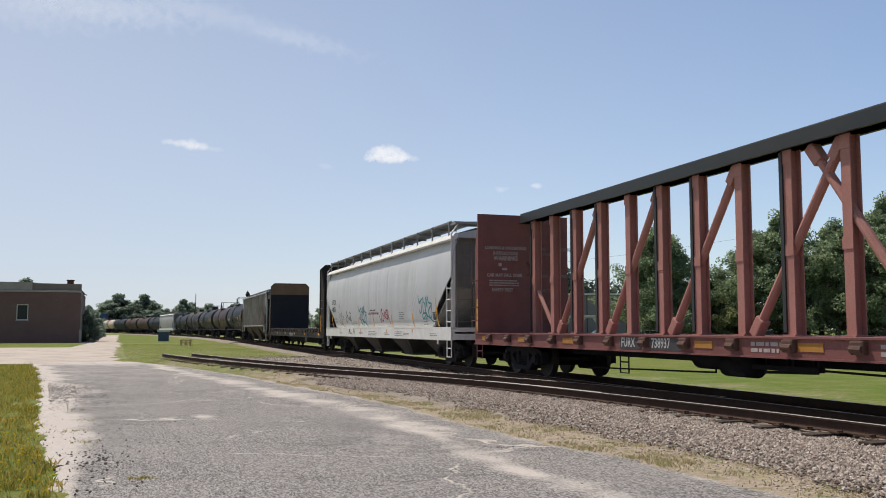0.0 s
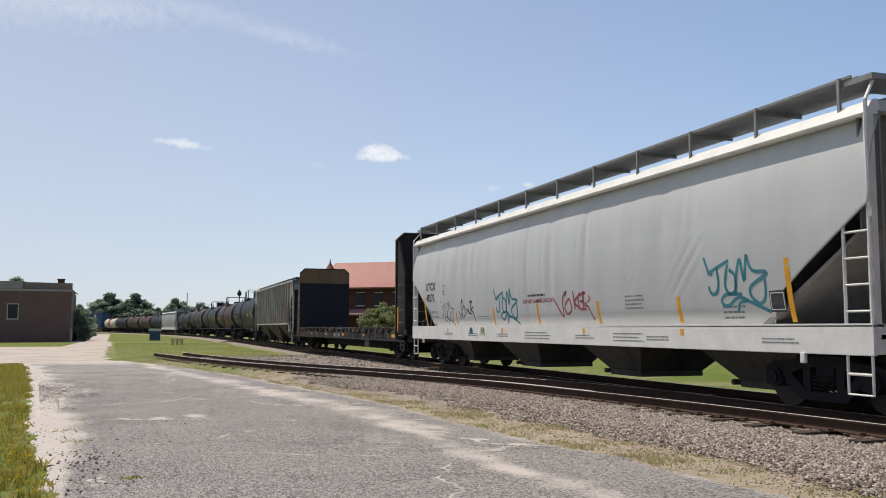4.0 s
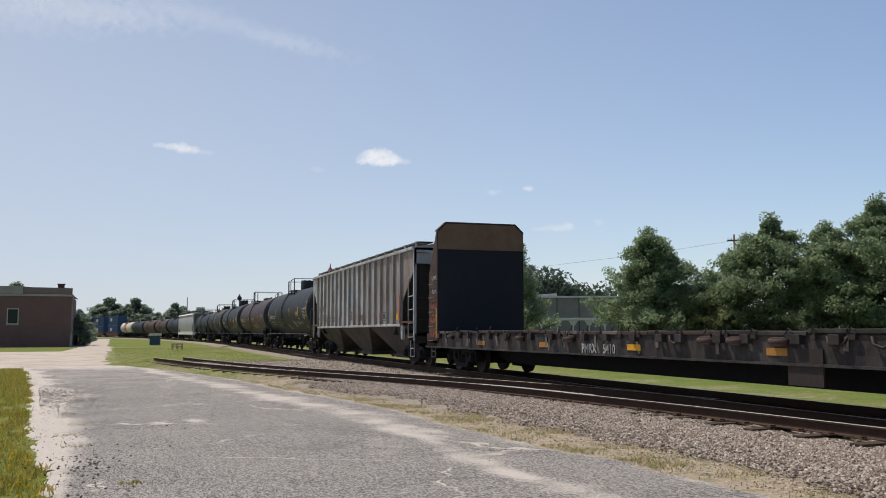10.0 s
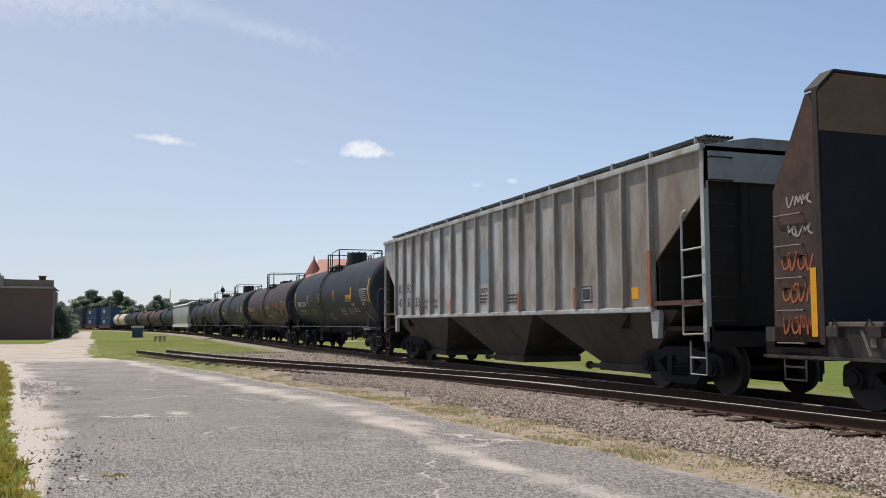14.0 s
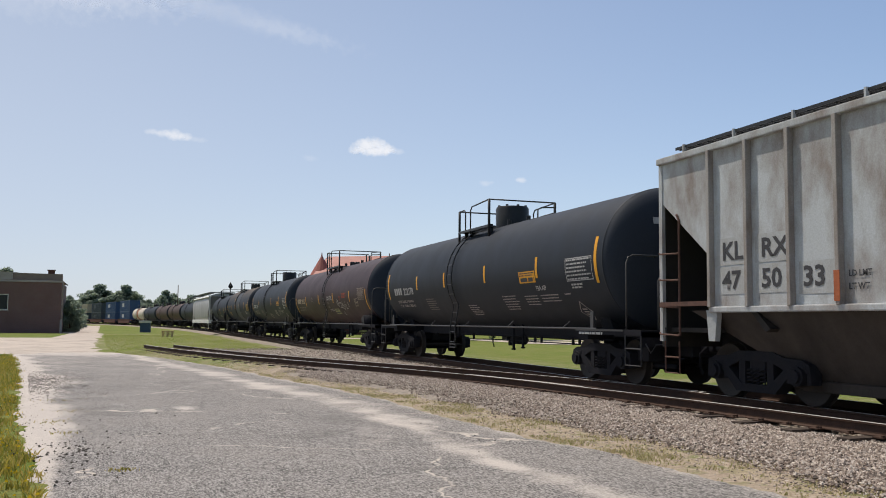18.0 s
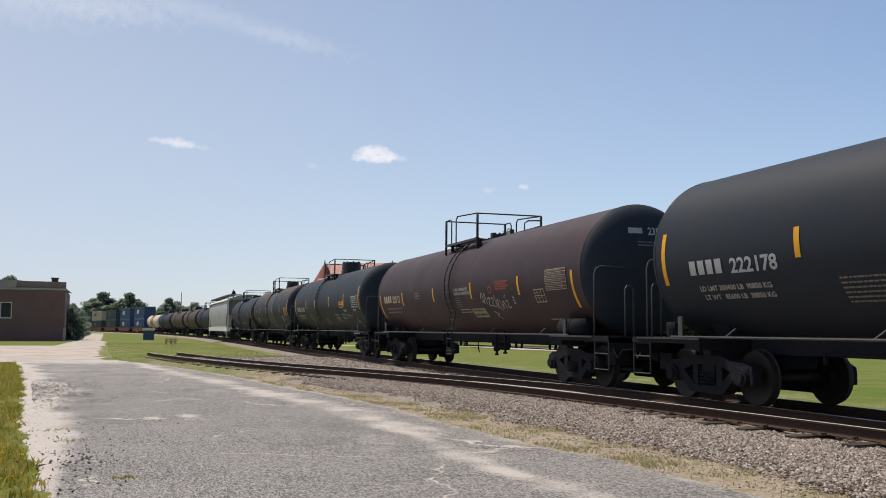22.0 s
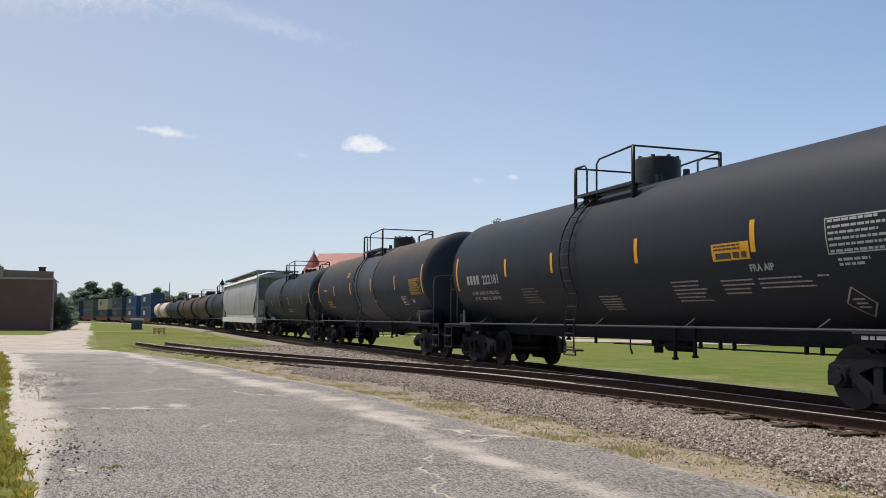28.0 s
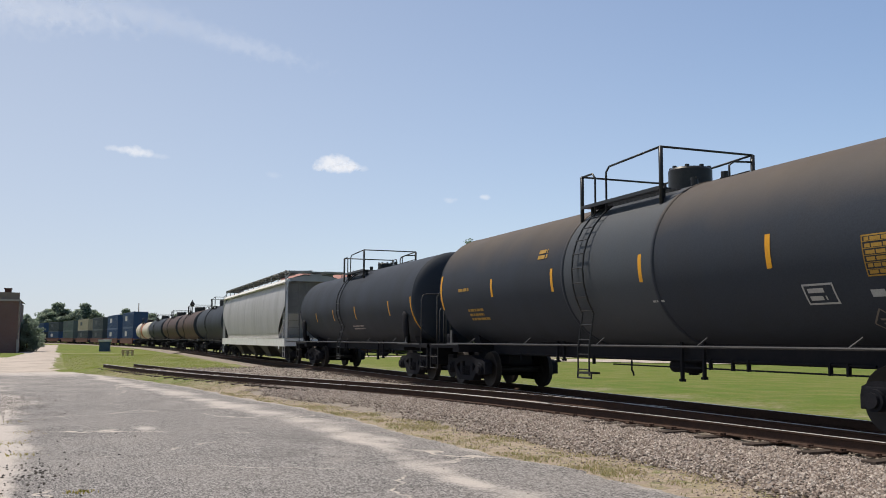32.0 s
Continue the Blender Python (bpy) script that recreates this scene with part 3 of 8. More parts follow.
    part("lettering", letters("738937", 0.19, X(15.8), 0.9, -1.556, width=0.85), LETTER, car, "white car number")
    part("small_print", bars(X(12.75), 1.05, 0.9, 2, 0.06, 0.1, -1.545, 7), FADEDINK, car)
    part("small_print", bars(X(10.0), 1.05, 0.9, 2, 0.06, 0.1, -1.545, 8), FADEDINK, car)
    # brake gear under the middle
    part("air_reservoir", soft(tube([(-1.0, -0.5, 0.72), (0.35, -0.5, 0.72)], 0.23, 16)), UNDER, car)
    part("brake_cylinder", soft(tube([(0.0, -0.6, 0.6), (0.86, -0.6, 0.6)], 0.21, 16)), UNDER, car)
    part("brake_valve", box(0.3, 0.72, -0.78, -0.4, 0.42, 0.9, bevel=0.05), UNDER, car)
    for x in (1.26, 1.8, 1.95, 2.42, 2.55):
        part("hanger", box(x - 0.025, x + 0.025, -0.73, -0.67, 0.58, 0.95), UNDER, car)
    part("lever_frame", add_tube(box(0.9, 2.58, -0.76, -0.62, 0.56, 0.65, bevel=0.02), [(1.2, -0.7, 0.52), (2.5, -0.7, 0.56)], 0.03, 6), UNDER, car)
    bm = tube([(-5.6, -0.6, 0.33), (-0.38, -0.6, 0.44), (-0.38, -0.6, 0.6)], 0.02, 6)
    add_tube(bm, [(2.5, -0.7, 0.6), (8.6, -0.7, 0.52)], 0.02, 6)
    part("brake_rod", bm, UNDER, car)
    part("step", sill_step(bmesh.new(), X(17.3), X(16.95), 0.35, 0.8, -1.4), UNDER, car)
    for x in (-half + 2.5, half - 2.5):
        truck(car, x)
    couplers(car, half)
    CARS.append((car, c - slack(c) - 0.26, 8.0))
    return car


def rule_pair(x, z):
    """Two thin rule lines, one over the other."""
    bm = plate(x, x + 0.9, z, z + 0.014, -1.62)
    bm.faces.new([bm.verts.new(p) for p in ((x, -1.62, z + 0.07), (x + 0.9, -1.62, z + 0.07), (x + 0.9, -1.62, z + 0.084), (x, -1.62, z + 0.084))])
    return bm


def round_hopper(s0, s1, paint, sill, seed, marked=True, rolls=True, label="", name="covered_hopper_car"):
    """A long covered hopper car with bulging smooth sides."""
    c, half = (s0 + s1) / 2, (s1 - s0) / 2
    car = empty(name, label, "hopper car")
    X = lambda s: c - s
    rng = random.Random(seed)
    prof = [(1.46, 1.3), (1.535, 1.6), (1.61, 2.2), (1.63, 2.8), (1.595, 3.4), (1.52, 3.8), (1.41, 4.12), (1.37, 4.2)]
    def inset(z):
        return 0.0 if z >= 2.95 else (2.95 - z) / 1.2 * 1.95 if z > 1.75 else 1.95 + (1.75 - z) * 0.45
    for side in (-1, 1):
        bm = bmesh.new()
        cols = 420
        grid = []
        bulge = [(rng.uniform(-half + 2.5, half - 2.5), rng.uniform(0.012, 0.04), rng.uniform(0.1, 0.35)) for _ in range(15)]
        bulge += [(-half + 3.0 + (k + 0.5 * rng.random()) * (2 * half - 6) / 8, rng.uniform(0.006, 0.012), rng.uniform(0.05, 0.09)) for k in range(8)]
        if side < 0:
            near_dents = bulge
        zs = [p[1] for p in prof]
        fine = sorted(set(zs) | {2.95, 1.75, 2.5, 3.1})
        for z in fine:
            i = max(k for k in range(len(zs)) if zs[k] <= z)
            j = min(i + 1, len(zs) - 1)
            t = (z - zs[i]) / (zs[j] - zs[i]) if j > i else 0
            w = prof[i][0] * (1 - t) + prof[j][0] * t
            row = []
            for k in range(cols + 1):
                x = (-1 + 2 * k / cols) * (half - inset(z))
                dent = sum(a * math.exp(-((x - m) / d) ** 2) for m, a, d in bulge) * math.sin(math.pi * (z - 1.3) / 2.9)
                row.append(bm.verts.new((x, side * (w - dent), z)))
            grid.append(row)
        for a, b in zip(grid, grid[1:]):
            for k in range(cols):
                bm.faces.new((a[k], a[k + 1], b[k + 1], b[k]))
        bmesh.ops.recalc_face_normals(bm, faces=bm.faces)
        ob = part("side_sheet", bm, paint, car, smooth=True)
        sol = ob.modifiers.new("thickness", "SOLIDIFY")
        sol.thickness, sol.offset = 0.02, 0
        part("top_rail", prism([(side * 1.36, 4.16), (side * 1.6, 4.14), (side * 1.63, 4.17), (side * 1.47, 4.36), (side * 1.4, 4.37)], "x", -half, half), sill, car)
        part("side_sill", add_box(box(-half, half, side * 1.6 - 0.03, side * 1.6 + 0.03, 0.88, 1.3, bevel=0.01), -half, half, min(side * 1.63, side * 1.45), max(side * 1.63, side * 1.45), 1.27, 1.315), sill, car)
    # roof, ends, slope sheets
    # grey of the recessed ends, darkened in colour for the shade they stand in
    endpaint = mat("shaded_grey_end_paint", (0.2, 0.19, 0.18), 0.7, dark=(0.11, 0.1, 0.095), scale=1.6, amount=0.7, streak=0.5, bump=0.06)
    part("roof", prism([(-1.5, 4.22), (-1.45, 4.33), (-0.6, 4.52), (0.6, 4.52), (1.45, 4.33), (1.5, 4.22)], "x", -half + 0.05, half - 0.05), paint, car)
    for k in range(5):
        part("hatch", box(-half + 1.5 + k * (2 * half - 3) / 4 - 1.4, -half + 1.5 + k * (2 * half - 3) / 4 + 1.4, -0.32, 0.32, 4.5, 4.62, bevel=0.03), paint, car)
    for e in (-1, 1):
        part("end_sheet", box(min(e * (half - 0.3), e * (half - 0.27)), max(e * (half - 0.3), e * (half - 0.27)), -1.5, 1.5, 2.6, 4.22), endpaint, car, "grey end sheet with shade in its colour")
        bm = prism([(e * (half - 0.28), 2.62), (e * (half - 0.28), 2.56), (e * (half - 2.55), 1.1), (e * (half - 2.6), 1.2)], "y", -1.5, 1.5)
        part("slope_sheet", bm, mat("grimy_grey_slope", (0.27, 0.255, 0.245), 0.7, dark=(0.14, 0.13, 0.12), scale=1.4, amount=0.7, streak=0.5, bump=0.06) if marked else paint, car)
        part("end_sill", add_box(box(min(e * half, e * (half - 0.14)), max(e * half, e * (half - 0.14)), -1.57, 1.57, 0.9, 1.3), min(e * half, e * (half - 2.3)), max(e * half, e * (half - 2.3)), -1.5, 1.5, 1.1, 1.16), sill, car)
        part("crossover_platform", box(*sorted((e * (half - 0.7), e * (half - 0.02))), -1.46, 1.46, 4.66, 4.74), GRATE, car, "galvanised crossover platform")
        part("roof_end", prism([(-1.46, 4.2), (1.46, 4.2), (1.46, 4.34), (0.6, 4.6), (-0.6, 4.6), (-1.46, 4.34)], "x", *sorted((e * (half - 0.3), e * (half - 0.25)))), endpaint, car)
        for y in (-1.52, 1.52):
            part("corner_post", box(e * (half - 0.06) - 0.05, e * (half - 0.06) + 0.05, y - 0.05, y + 0.05, 1.3, 4.25), sill, car)
        for y in (-0.45, 0.45):
            part("end_post", box(e * (half - 0.3) - 0.06, e * (half - 0.3) + 0.06, y - 0.05, y + 0.05, 1.16, 4.2), endpaint, car)
        part("end_ladder", ladder(bmesh.new(), (e * (half + 0.04), -1.42, 1.3), (e * (half + 0.04), -1.42, 4.2), 0.5, 8, 0.011, "y"), endpaint, car, "thin grey end ladder")
        bm = bmesh.new()
        ladder(bm, (e * (half - 0.03) - (0.48 if e > 0 else 0), -1.6, 1.3), (e * (half - 0.03) - (0.48 if e > 0 else 0), -1.6, 2.95 if e < 0 else 2.75), 0.48, 4, 0.018)
        add_tube(bm, [(e * (half - 0.02), -1.6, 2.9), (e * (half - 0.02), -1.6, 4.35), (e * (half - 0.15), -1.3, 4.72), (e * (half - 0.15), -0.2, 4.78)], 0.03, 6)
        sill_step(bm, e * (half - 0.08) - (0.45 if e > 0 else 0), e * (half - 0.08) + (0.45 if e < 0 else 0), 0.35, 0.9, -1.58, 0.022)
        part("ladder", bm, sill if marked else GREY, car)
        part("jacking_pad", box(e * (half - 1.35) - 0.05, e * (half - 1.35) + 0.05, -1.66, -1.6, 0.74, 0.9, bevel=0.02), sill, car)
    part("brake_wheel", soft(tube([(half + 0.12, 0.9 + 0.28 * math.cos(a), 2.3 + 0.28 * math.sin(a)) for a in [k * math.pi / 8 for k in range(17)]], 0.02, 6)), UNDER, car)
    # walkway along the near and far edges of the roof
    for side in (-1, 1):
        bm = bmesh.new()
        y0, y1 = sorted((side * 0.55, side * 1.46))
        add_box(bm, -half + 0.4, half - 0.4, y0, y1, 4.745, 4.757)
        walk_ = part("walkway", bm, GRATE, car, "galvanised roof walkway")
        for k in range(8):
            y = y0 + (y1 - y0) * k / 7
            part("slat", box(-half + 0.4, half - 0.4, y - 0.012, y + 0.012, 4.76, 4.8), GRATE, walk_)
        for k in range(12):
            x = -half + 0.6 + k * (2 * half - 1.2) / 11
            shared("walk_bracket" + str(side), "walkway_bracket", lambda: add_box(box(-0.025, 0.025, -0.02, 0.02, 4.3, 4.79), -0.014, 0.014, *sorted((0, -side * 0.9)), 4.68, 4.74), GRATE, car, pose(x, side * 1.5, 0))
    # hopper bays
    centres = [X(c + d) for d in (-7.35, -2.7, 2.35, 7.35)]
    for bx in centres:
        bm = bmesh.new()
        top = [(bx - 1.8, -1.45), (bx + 1.8, -1.45), (bx + 1.8, 1.45), (bx - 1.8, 1.45)]
        low = [(bx - 0.62, -0.75), (bx + 0.62, -0.75), (bx + 0.62, 0.75), (bx - 0.62, 0.75)]
        a = [bm.verts.new((*p, 1.28)) for p in top]
        b = [bm.verts.new((*p, 0.32)) for p in low]
        for k in range(4):
            bm.faces.new((a[k], a[(k + 1) % 4], b[(k + 1) % 4], b[k]))
        bm.faces.new(b)
        add_box(bm, bx - 0.64, bx + 0.64, -0.77, 0.77, 0.22, 0.34, bevel=0.02)
        add_tube(bm, [(bx - 0.75, -0.85, 0.3), (bx - 0.75, 0.85, 0.3)], 0.05, 8)
        bmesh.ops.recalc_face_normals(bm, faces=bm.faces)
        part("hopper_bay", bm, BAYGREY, car, "grimy grey discharge bay, its underside shade in the colour")
    part("centre_sill", box(-half + 0.1, half - 0.1, -0.3, 0.3, 0.75, 1.1), UNDER, car)
    if marked:
        def hug(bm):
            """Lay flat marks on the curved side."""
            for v in bm.verts:
                k = max([0] + [q for q in range(len(prof) - 1) if prof[q][1] <= v.co.z])
                (wa, za), (wb, zb) = prof[k], prof[k + 1]
                w = wa + (wb - wa) * (v.co.z - za) / (zb - za) - sum(a * math.exp(-((v.co.x - m) / d) ** 2) for m, a, d in near_dents) * math.sin(math.pi * (v.co.z - 1.3) / 2.9)
                v.co.y = -(w + 0.013 + 0.001 * (v.co.y < -1.625))
            return bm

        P = lambda x: x + c - 38.475
        yt = -1.632
        for k, (dx, dz, rr) in enumerate(((0.0, 0.0, 0.11), (0.2, 0.1, 0.09), (-0.18, -0.06, 0.07))):
            x0 = P(-9.85) + dx
            part("brake_valve", soft(tube([(x0 - 0.1, -1.36, 1.4 + dz), (x0 + 0.1, -1.36, 1.4 + dz)], rr, 12)), UNDER, car, "grimy brake valve on the end sill")
        part("valve_bracket", soft(add_tube(tube([(P(-10.1), -1.36, 1.22), (P(-10.1), -1.36, 1.5), (P(-9.6), -1.36, 1.56)], 0.025, 6), [(P(-9.7), -1.36, 1.22), (P(-9.7), -1.36, 1.5)], 0.025, 6)), SPRINGRAIL, car)
        part("lettering", hug(letters("UTCX", 0.25, P(-8.95), 2.5, yt, width=1.08)), INK, car, "black reporting letters")
        part("lettering", hug(letters("48270", 0.25, P(-8.92), 2.13, yt, width=1.0)), INK, car, "black car number")
        part("lettering", hug(letters("LD LMT 198300 LB", 0.075, P(-8.65), 1.73, -1.62, width=0.95)), FAINTINK, car, "faded weight lettering")
        part("lettering", hug(letters("LT WT    54700 LB", 0.075, P(-8.62), 1.57, -1.62, width=0.95)), FAINTINK, car, "faded weight lettering")
        part("plate_mark", hug(outline(P(-7.18), P(-6.92), 2.3, 2.62, 0.016, -1.632)), INK, car)
        part("lettering", hug(letters("C", 0.1, P(-7.1), 2.36, -1.632)), INK, car)
        part("lettering", hug(letters("DO NOT HAMMER ON CAR", 0.1, P(-0.78), 1.87, -1.632, width=0.98)), REDINK, car, "red stencilled words")
        part("small_print", hug(bars(P(-0.5), 2.08, 1.2, 1, 0.05, 0.1, -1.632, 9, cut=0.3)), INK, car)
        for x, hgt in ((-9.14, 0.92), (-6.08, 0.42), (-2.92, 0.46), (0.03, 0.5), (3.13, 0.48), (6.2, 0.48), (9.2, 0.97)):
            part("reflector", hug(plate(P(x) - 0.055, P(x) + 0.055, 1.34, 1.34 + hgt, -1.622)), YELLOW, car, "yellow reflective strip")
        part("graffiti", hug(sprayed(TAG_A, P(-7.5), 1.34, 1.25, 0.78, 0.022, -1.618)), BLKSPRAY, car, "thin black sprayed tag")
        part("graffiti", hug(sprayed(TAG_B, P(-6.0), 1.42, 1.6, 0.7, 0.045, -1.62)), BLKSPRAY, car, "black sprayed tag")
        part("graffiti", hug(sprayed(TAG_A, P(-2.75), 1.36, 1.6, 0.95, 0.06, -1.624)), TEAL, car, "teal sprayed tag")
        part("graffiti", hug(sprayed(TAG_B, P(0.95), 1.42, 1.95, 0.68, 0.055, -1.628)), REDSPRAY, car, "red sprayed tag")
        part("graffiti", hug(sprayed(TAG_A, P(7.1), 1.5, 1.65, 0.96, 0.06, -1.626)), TEAL, car, "teal sprayed tag")
        part("data_panel", hug(plate(P(8.72), P(9.08), 1.5, 1.83, -1.615)), INK, car, "dark data panel")
        part("panel_rules", hug(outline(P(8.74), P(9.06), 1.53, 1.8, 0.014, -1.632)), SILL, car)
        part("small_print", hug(bars(P(7.5), 1.62, 0.7, 3, 0.035, 0.09, -1.62, 11)), FAINTINK, car)
        part("small_print", hug(bars(P(4.3), 1.9, 0.8, 4, 0.03, 0.08, -1.62, 12)), FAINTINK, car)
        for k, x in enumerate((-6.9, -4.75, -2.5, 2.2, 5.2, 8.6)):
            part("small_print", bars(P(x), 1.1, 0.9, 2, 0.022, 0.055, -1.634, 40 + k), FAINTINK, car)
        part("small_print", bars(P(-0.6), 1.15, 1.55, 3, 0.022, 0.07, -1.634, 47), FAINTINK, car)
        part("small_print", bars(P(3.9), 1.15, 1.3, 3, 0.022, 0.07, -1.634, 48), FAINTINK, car)
        for x in (-6.63, -2.1, 2.6, 6.4):
            part("label", box(P(x) - 0.05, P(x) + 0.05, -1.634, -1.631, 1.12, 1.24), YELLOW, car, "small yellow label")
        part("graffiti", scrawl(P(-4.62), 1.06, 0.22, 0.18, 1, 5, 0.09, -1.636), TEAL, car)
        part("graffiti", scrawl(P(-3.75), 1.02, 0.35, 0.22, 1, 7, 0.12, -1.636), mat("pale_green_spray", (0.5, 0.56, 0.38), 0.6, scale=5, bump=0), car, "faded pale green spray")
        part("rule_line", hug(rule_pair(P(-4.23), 1.5)), FAINTINK, car)
    for x in (-half + 1.95, half - 1.6):
        truck(car, x, rolls)
    couplers(car, half)
    CARS.append((car, c - slack(c), 8.0))
    return car


RUSTED = TAN.copy()          # grey sides that turn rusty brown towards the forward end
RUSTED.name = "rusted_grey_side"
n, l = RUSTED.node_tree.nodes, RUSTED.node_tree.links
b = n["Principled BSDF"]
old = b.inputs["Base Color"].links[0].from_socket
crd, sep, cloudy, add, fade, mx = n.new("ShaderNodeTexCoord").outputs["Object"], n.new("ShaderNodeSeparateXYZ"), n.new("ShaderNodeTexNoise"), n.new("ShaderNodeMath"), n.new("ShaderNodeMapRange"), n.new("ShaderNodeMix")
l.new(crd, sep.inputs[0])
squash = n.new("ShaderNodeMapping")
squash.inputs["Scale"].default_value = (1, 1, 0.3)
l.new(crd, squash.inputs[0])
cloudy.inputs["Scale"].default_value, cloudy.inputs["Detail"].default_value, cloudy.inputs["Roughness"].default_value = 1.3, 7, 0.65
l.new(squash.outputs[0], cloudy.inputs[0])
add.operation = "MULTIPLY_ADD"
add.inputs[1].default_value = 26.0
l.new(cloudy.outputs[0], add.inputs[0])
l.new(sep.outputs[0], add.inputs[2])
fade.inputs[1].default_value, fade.inputs[2].default_value, fade.inputs[4].default_value = 11.0, 23.0, 0.72
l.new(add.outputs[0], fade.inputs[0])
mx.data_type = "RGBA"
mx.inputs[7].default_value = (0.16, 0.105, 0.07, 1)
l.new(fade.outputs[0], mx.inputs[0])
l.new(old, mx.inputs[6])
l.new(mx.outputs[2], b.inputs["Base Color"])
RIBPAINT = mat("weathered_rib_paint", (0.34, 0.325, 0.31), 0.65, dark=(0.17, 0.12, 0.09), scale=2.5, amount=0.8, streak=0.7, bump=0.08)


def ribbed_hopper(s0, s1):
    """A three-bay covered hopper with outside ribs."""
    c, half = (s0 + s1) / 2, (s1 - s0) / 2
    car = empty("ribbed_hopper_car", "weathered grey covered hopper car with vertical side ribs", "hopper car")
    X = lambda s: c - s
    xi = half - 1.58
    for side in (-1, 1):
        y0, y1 = sorted((side * 1.5, side * 1.53))
        part("side_sheet", prism([(-half, 4.25), (half, 4.25), (half, 3.56), (xi, 2.38), (xi, 1.52), (-xi, 1.52), (-xi, 2.38), (-half, 3.56)], "y", y0, y1), RUSTED, car, "grey side sheet, rustier towards one end")
        yy = sorted((side * 1.5, side * 1.61))
        part("top_rail", box(-half, half, *yy, 4.22, 4.34, bevel=0.02), TAN, car)
        part("bottom_rail", box(-xi, xi, *yy, 1.46, 1.56, bevel=0.02), TAN, car)
        part("end_sill_angle", add_box(box(xi, half - 0.08, *yy, 1.58, 1.66), -half + 0.08, -xi, *yy, 1.58, 1.66), RUSTY, car, "rusty angle bar across the end openings")
        for k in range(18):
            x = -xi + 0.04 + k * (2 * xi - 0.08) / 17
            shared("hopper_rib", "rib", lambda: box(-0.038, 0.038, -0.055, 0.055, 1.55, 4.23, bevel=0.01), RIBPAINT, car, pose(x, side * 1.58, 0))
    part("roof", prism([(-1.52, 4.22), (-1.5, 4.32), (-0.5, 4.5), (0.5, 4.5), (1.5, 4.32), (1.52, 4.22)], "x", -half, half), TAN, car)
    bm = bmesh.new()
    for k in range(7):
        add_box(bm, -half + 0.2, half - 0.2, -1.3 + k * 0.09 - 0.01, -1.3 + k * 0.09 + 0.01, 4.5, 4.55)
    for k in range(70):
        x = -half + 0.25 + k * (2 * half - 0.5) / 69
        add_box(bm, x - 0.01, x + 0.01, -1.3, -0.75, 4.5, 4.54)
    part("walkway", bm, GUN, car, "dark grated roof walkway")
    for k in range(14):
        x = -half + 0.5 + k * (2 * half - 1.0) / 13
        shared("rib_bracket", "walkway_bracket", lambda: box(-0.02, 0.02, -0.03, 0.03, 4.3, 4.56), TAN, car, pose(x, -1.32, 0))
    for k in range(3):
        part("hatch", box(-6.5 + 6.5 * k - 2.8, -6.5 + 6.5 * k + 2.8, -0.35, 0.35, 4.48, 4.62, bevel=0.03), TAN, car)
    for e in (-1, 1):
        part("end_sheet", box(min(e * (half - 0.04), e * half), max(e * (half - 0.04), e * half), -1.5, 1.5, 3.7, 4.3), PALEPATCH if e > 0 else TAN, car, "pale upper end sheet")
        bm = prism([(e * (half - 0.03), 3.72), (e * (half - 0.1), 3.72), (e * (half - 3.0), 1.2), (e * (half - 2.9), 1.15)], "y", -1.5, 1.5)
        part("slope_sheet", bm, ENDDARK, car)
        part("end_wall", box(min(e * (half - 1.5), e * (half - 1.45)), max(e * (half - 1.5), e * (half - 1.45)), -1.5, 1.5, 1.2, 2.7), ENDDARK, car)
        part("end_sill", add_box(box(min(e * half, e * (half - 0.15)), max(e * half, e * (half - 0.15)), -1.5, 1.5, 0.85, 1.2), min(e * half, e * (half - 1.6)), max(e * half, e * (half - 1.6)), -1.4, 1.4, 1.12, 1.2), ENDDARK, car)
        for y in (-1.5, 1.5):
            part("corner_post", box(e * (half - 0.05) - 0.05, e * (half - 0.05) + 0.05, y - 0.05, y + 0.05, 0.95, 4.25), TAN, car)
        part("end_panel", box(*sorted((e * (half - 0.12), e * (half - 0.08))), -1.48, 1.48, 1.2, 3.7), ENDDARK, car, "end panel, coloured dark for shade")
        for y in (-0.7, 0.7):
            part("end_post", box(e * (half - 0.06) - 0.05, e * (half - 0.06) + 0.05, y - 0.06, y + 0.06, 1.2, 4.2), ENDDARK, car)
        bm = bmesh.new()
        xa, xb = e * (half - 0.66), e * (half - 0.02)
        add_tube(bm, [(xa, -1.56, 1.06), (xa, -1.56, 3.12), (xa + e * 0.06, -1.56, 3.22), (xa + e * 0.12, -1.53, 3.24)], 0.024, 6)
        for z in (1.08, 1.58, 2.07, 2.55):
            add_tube(bm, [(xa, -1.56, z), (xa + e * 0.04, -1.58, z - 0.02), (xb - e * 0.04, -1.58, z), (xb, -1.56, z + 0.02)], 0.018, 6)
        for z in (1.3, 1.7, 2.1, 2.5, 2.9, 3.3, 3.7, 4.1):
            part("end_grab_iron", tube([(e * half, -1.45, z), (e * (half + 0.08), -1.45, z), (e * (half + 0.08), -1.0, z), (e * half, -1.0, z)], 0.014, 6), DECKBLK, car)
        sill_step(bm, e * (half - 0.1) - (0.45 if e > 0 else 0), e * (half - 0.1) + (0.45 if e < 0 else 0), 0.38, 0.95, -1.5)
        part("ladder", bm, RUSTY if e < 0 else TAN, car)
        part("jack_bracket", prism([(e * xi - 0.13, 1.5), (e * xi + 0.17, 1.5), (e * xi + 0.1, 0.98), (e * xi - 0.07, 0.98)], "y", -1.56, -1.46), PALEGREY, car, "pale jacking bracket")
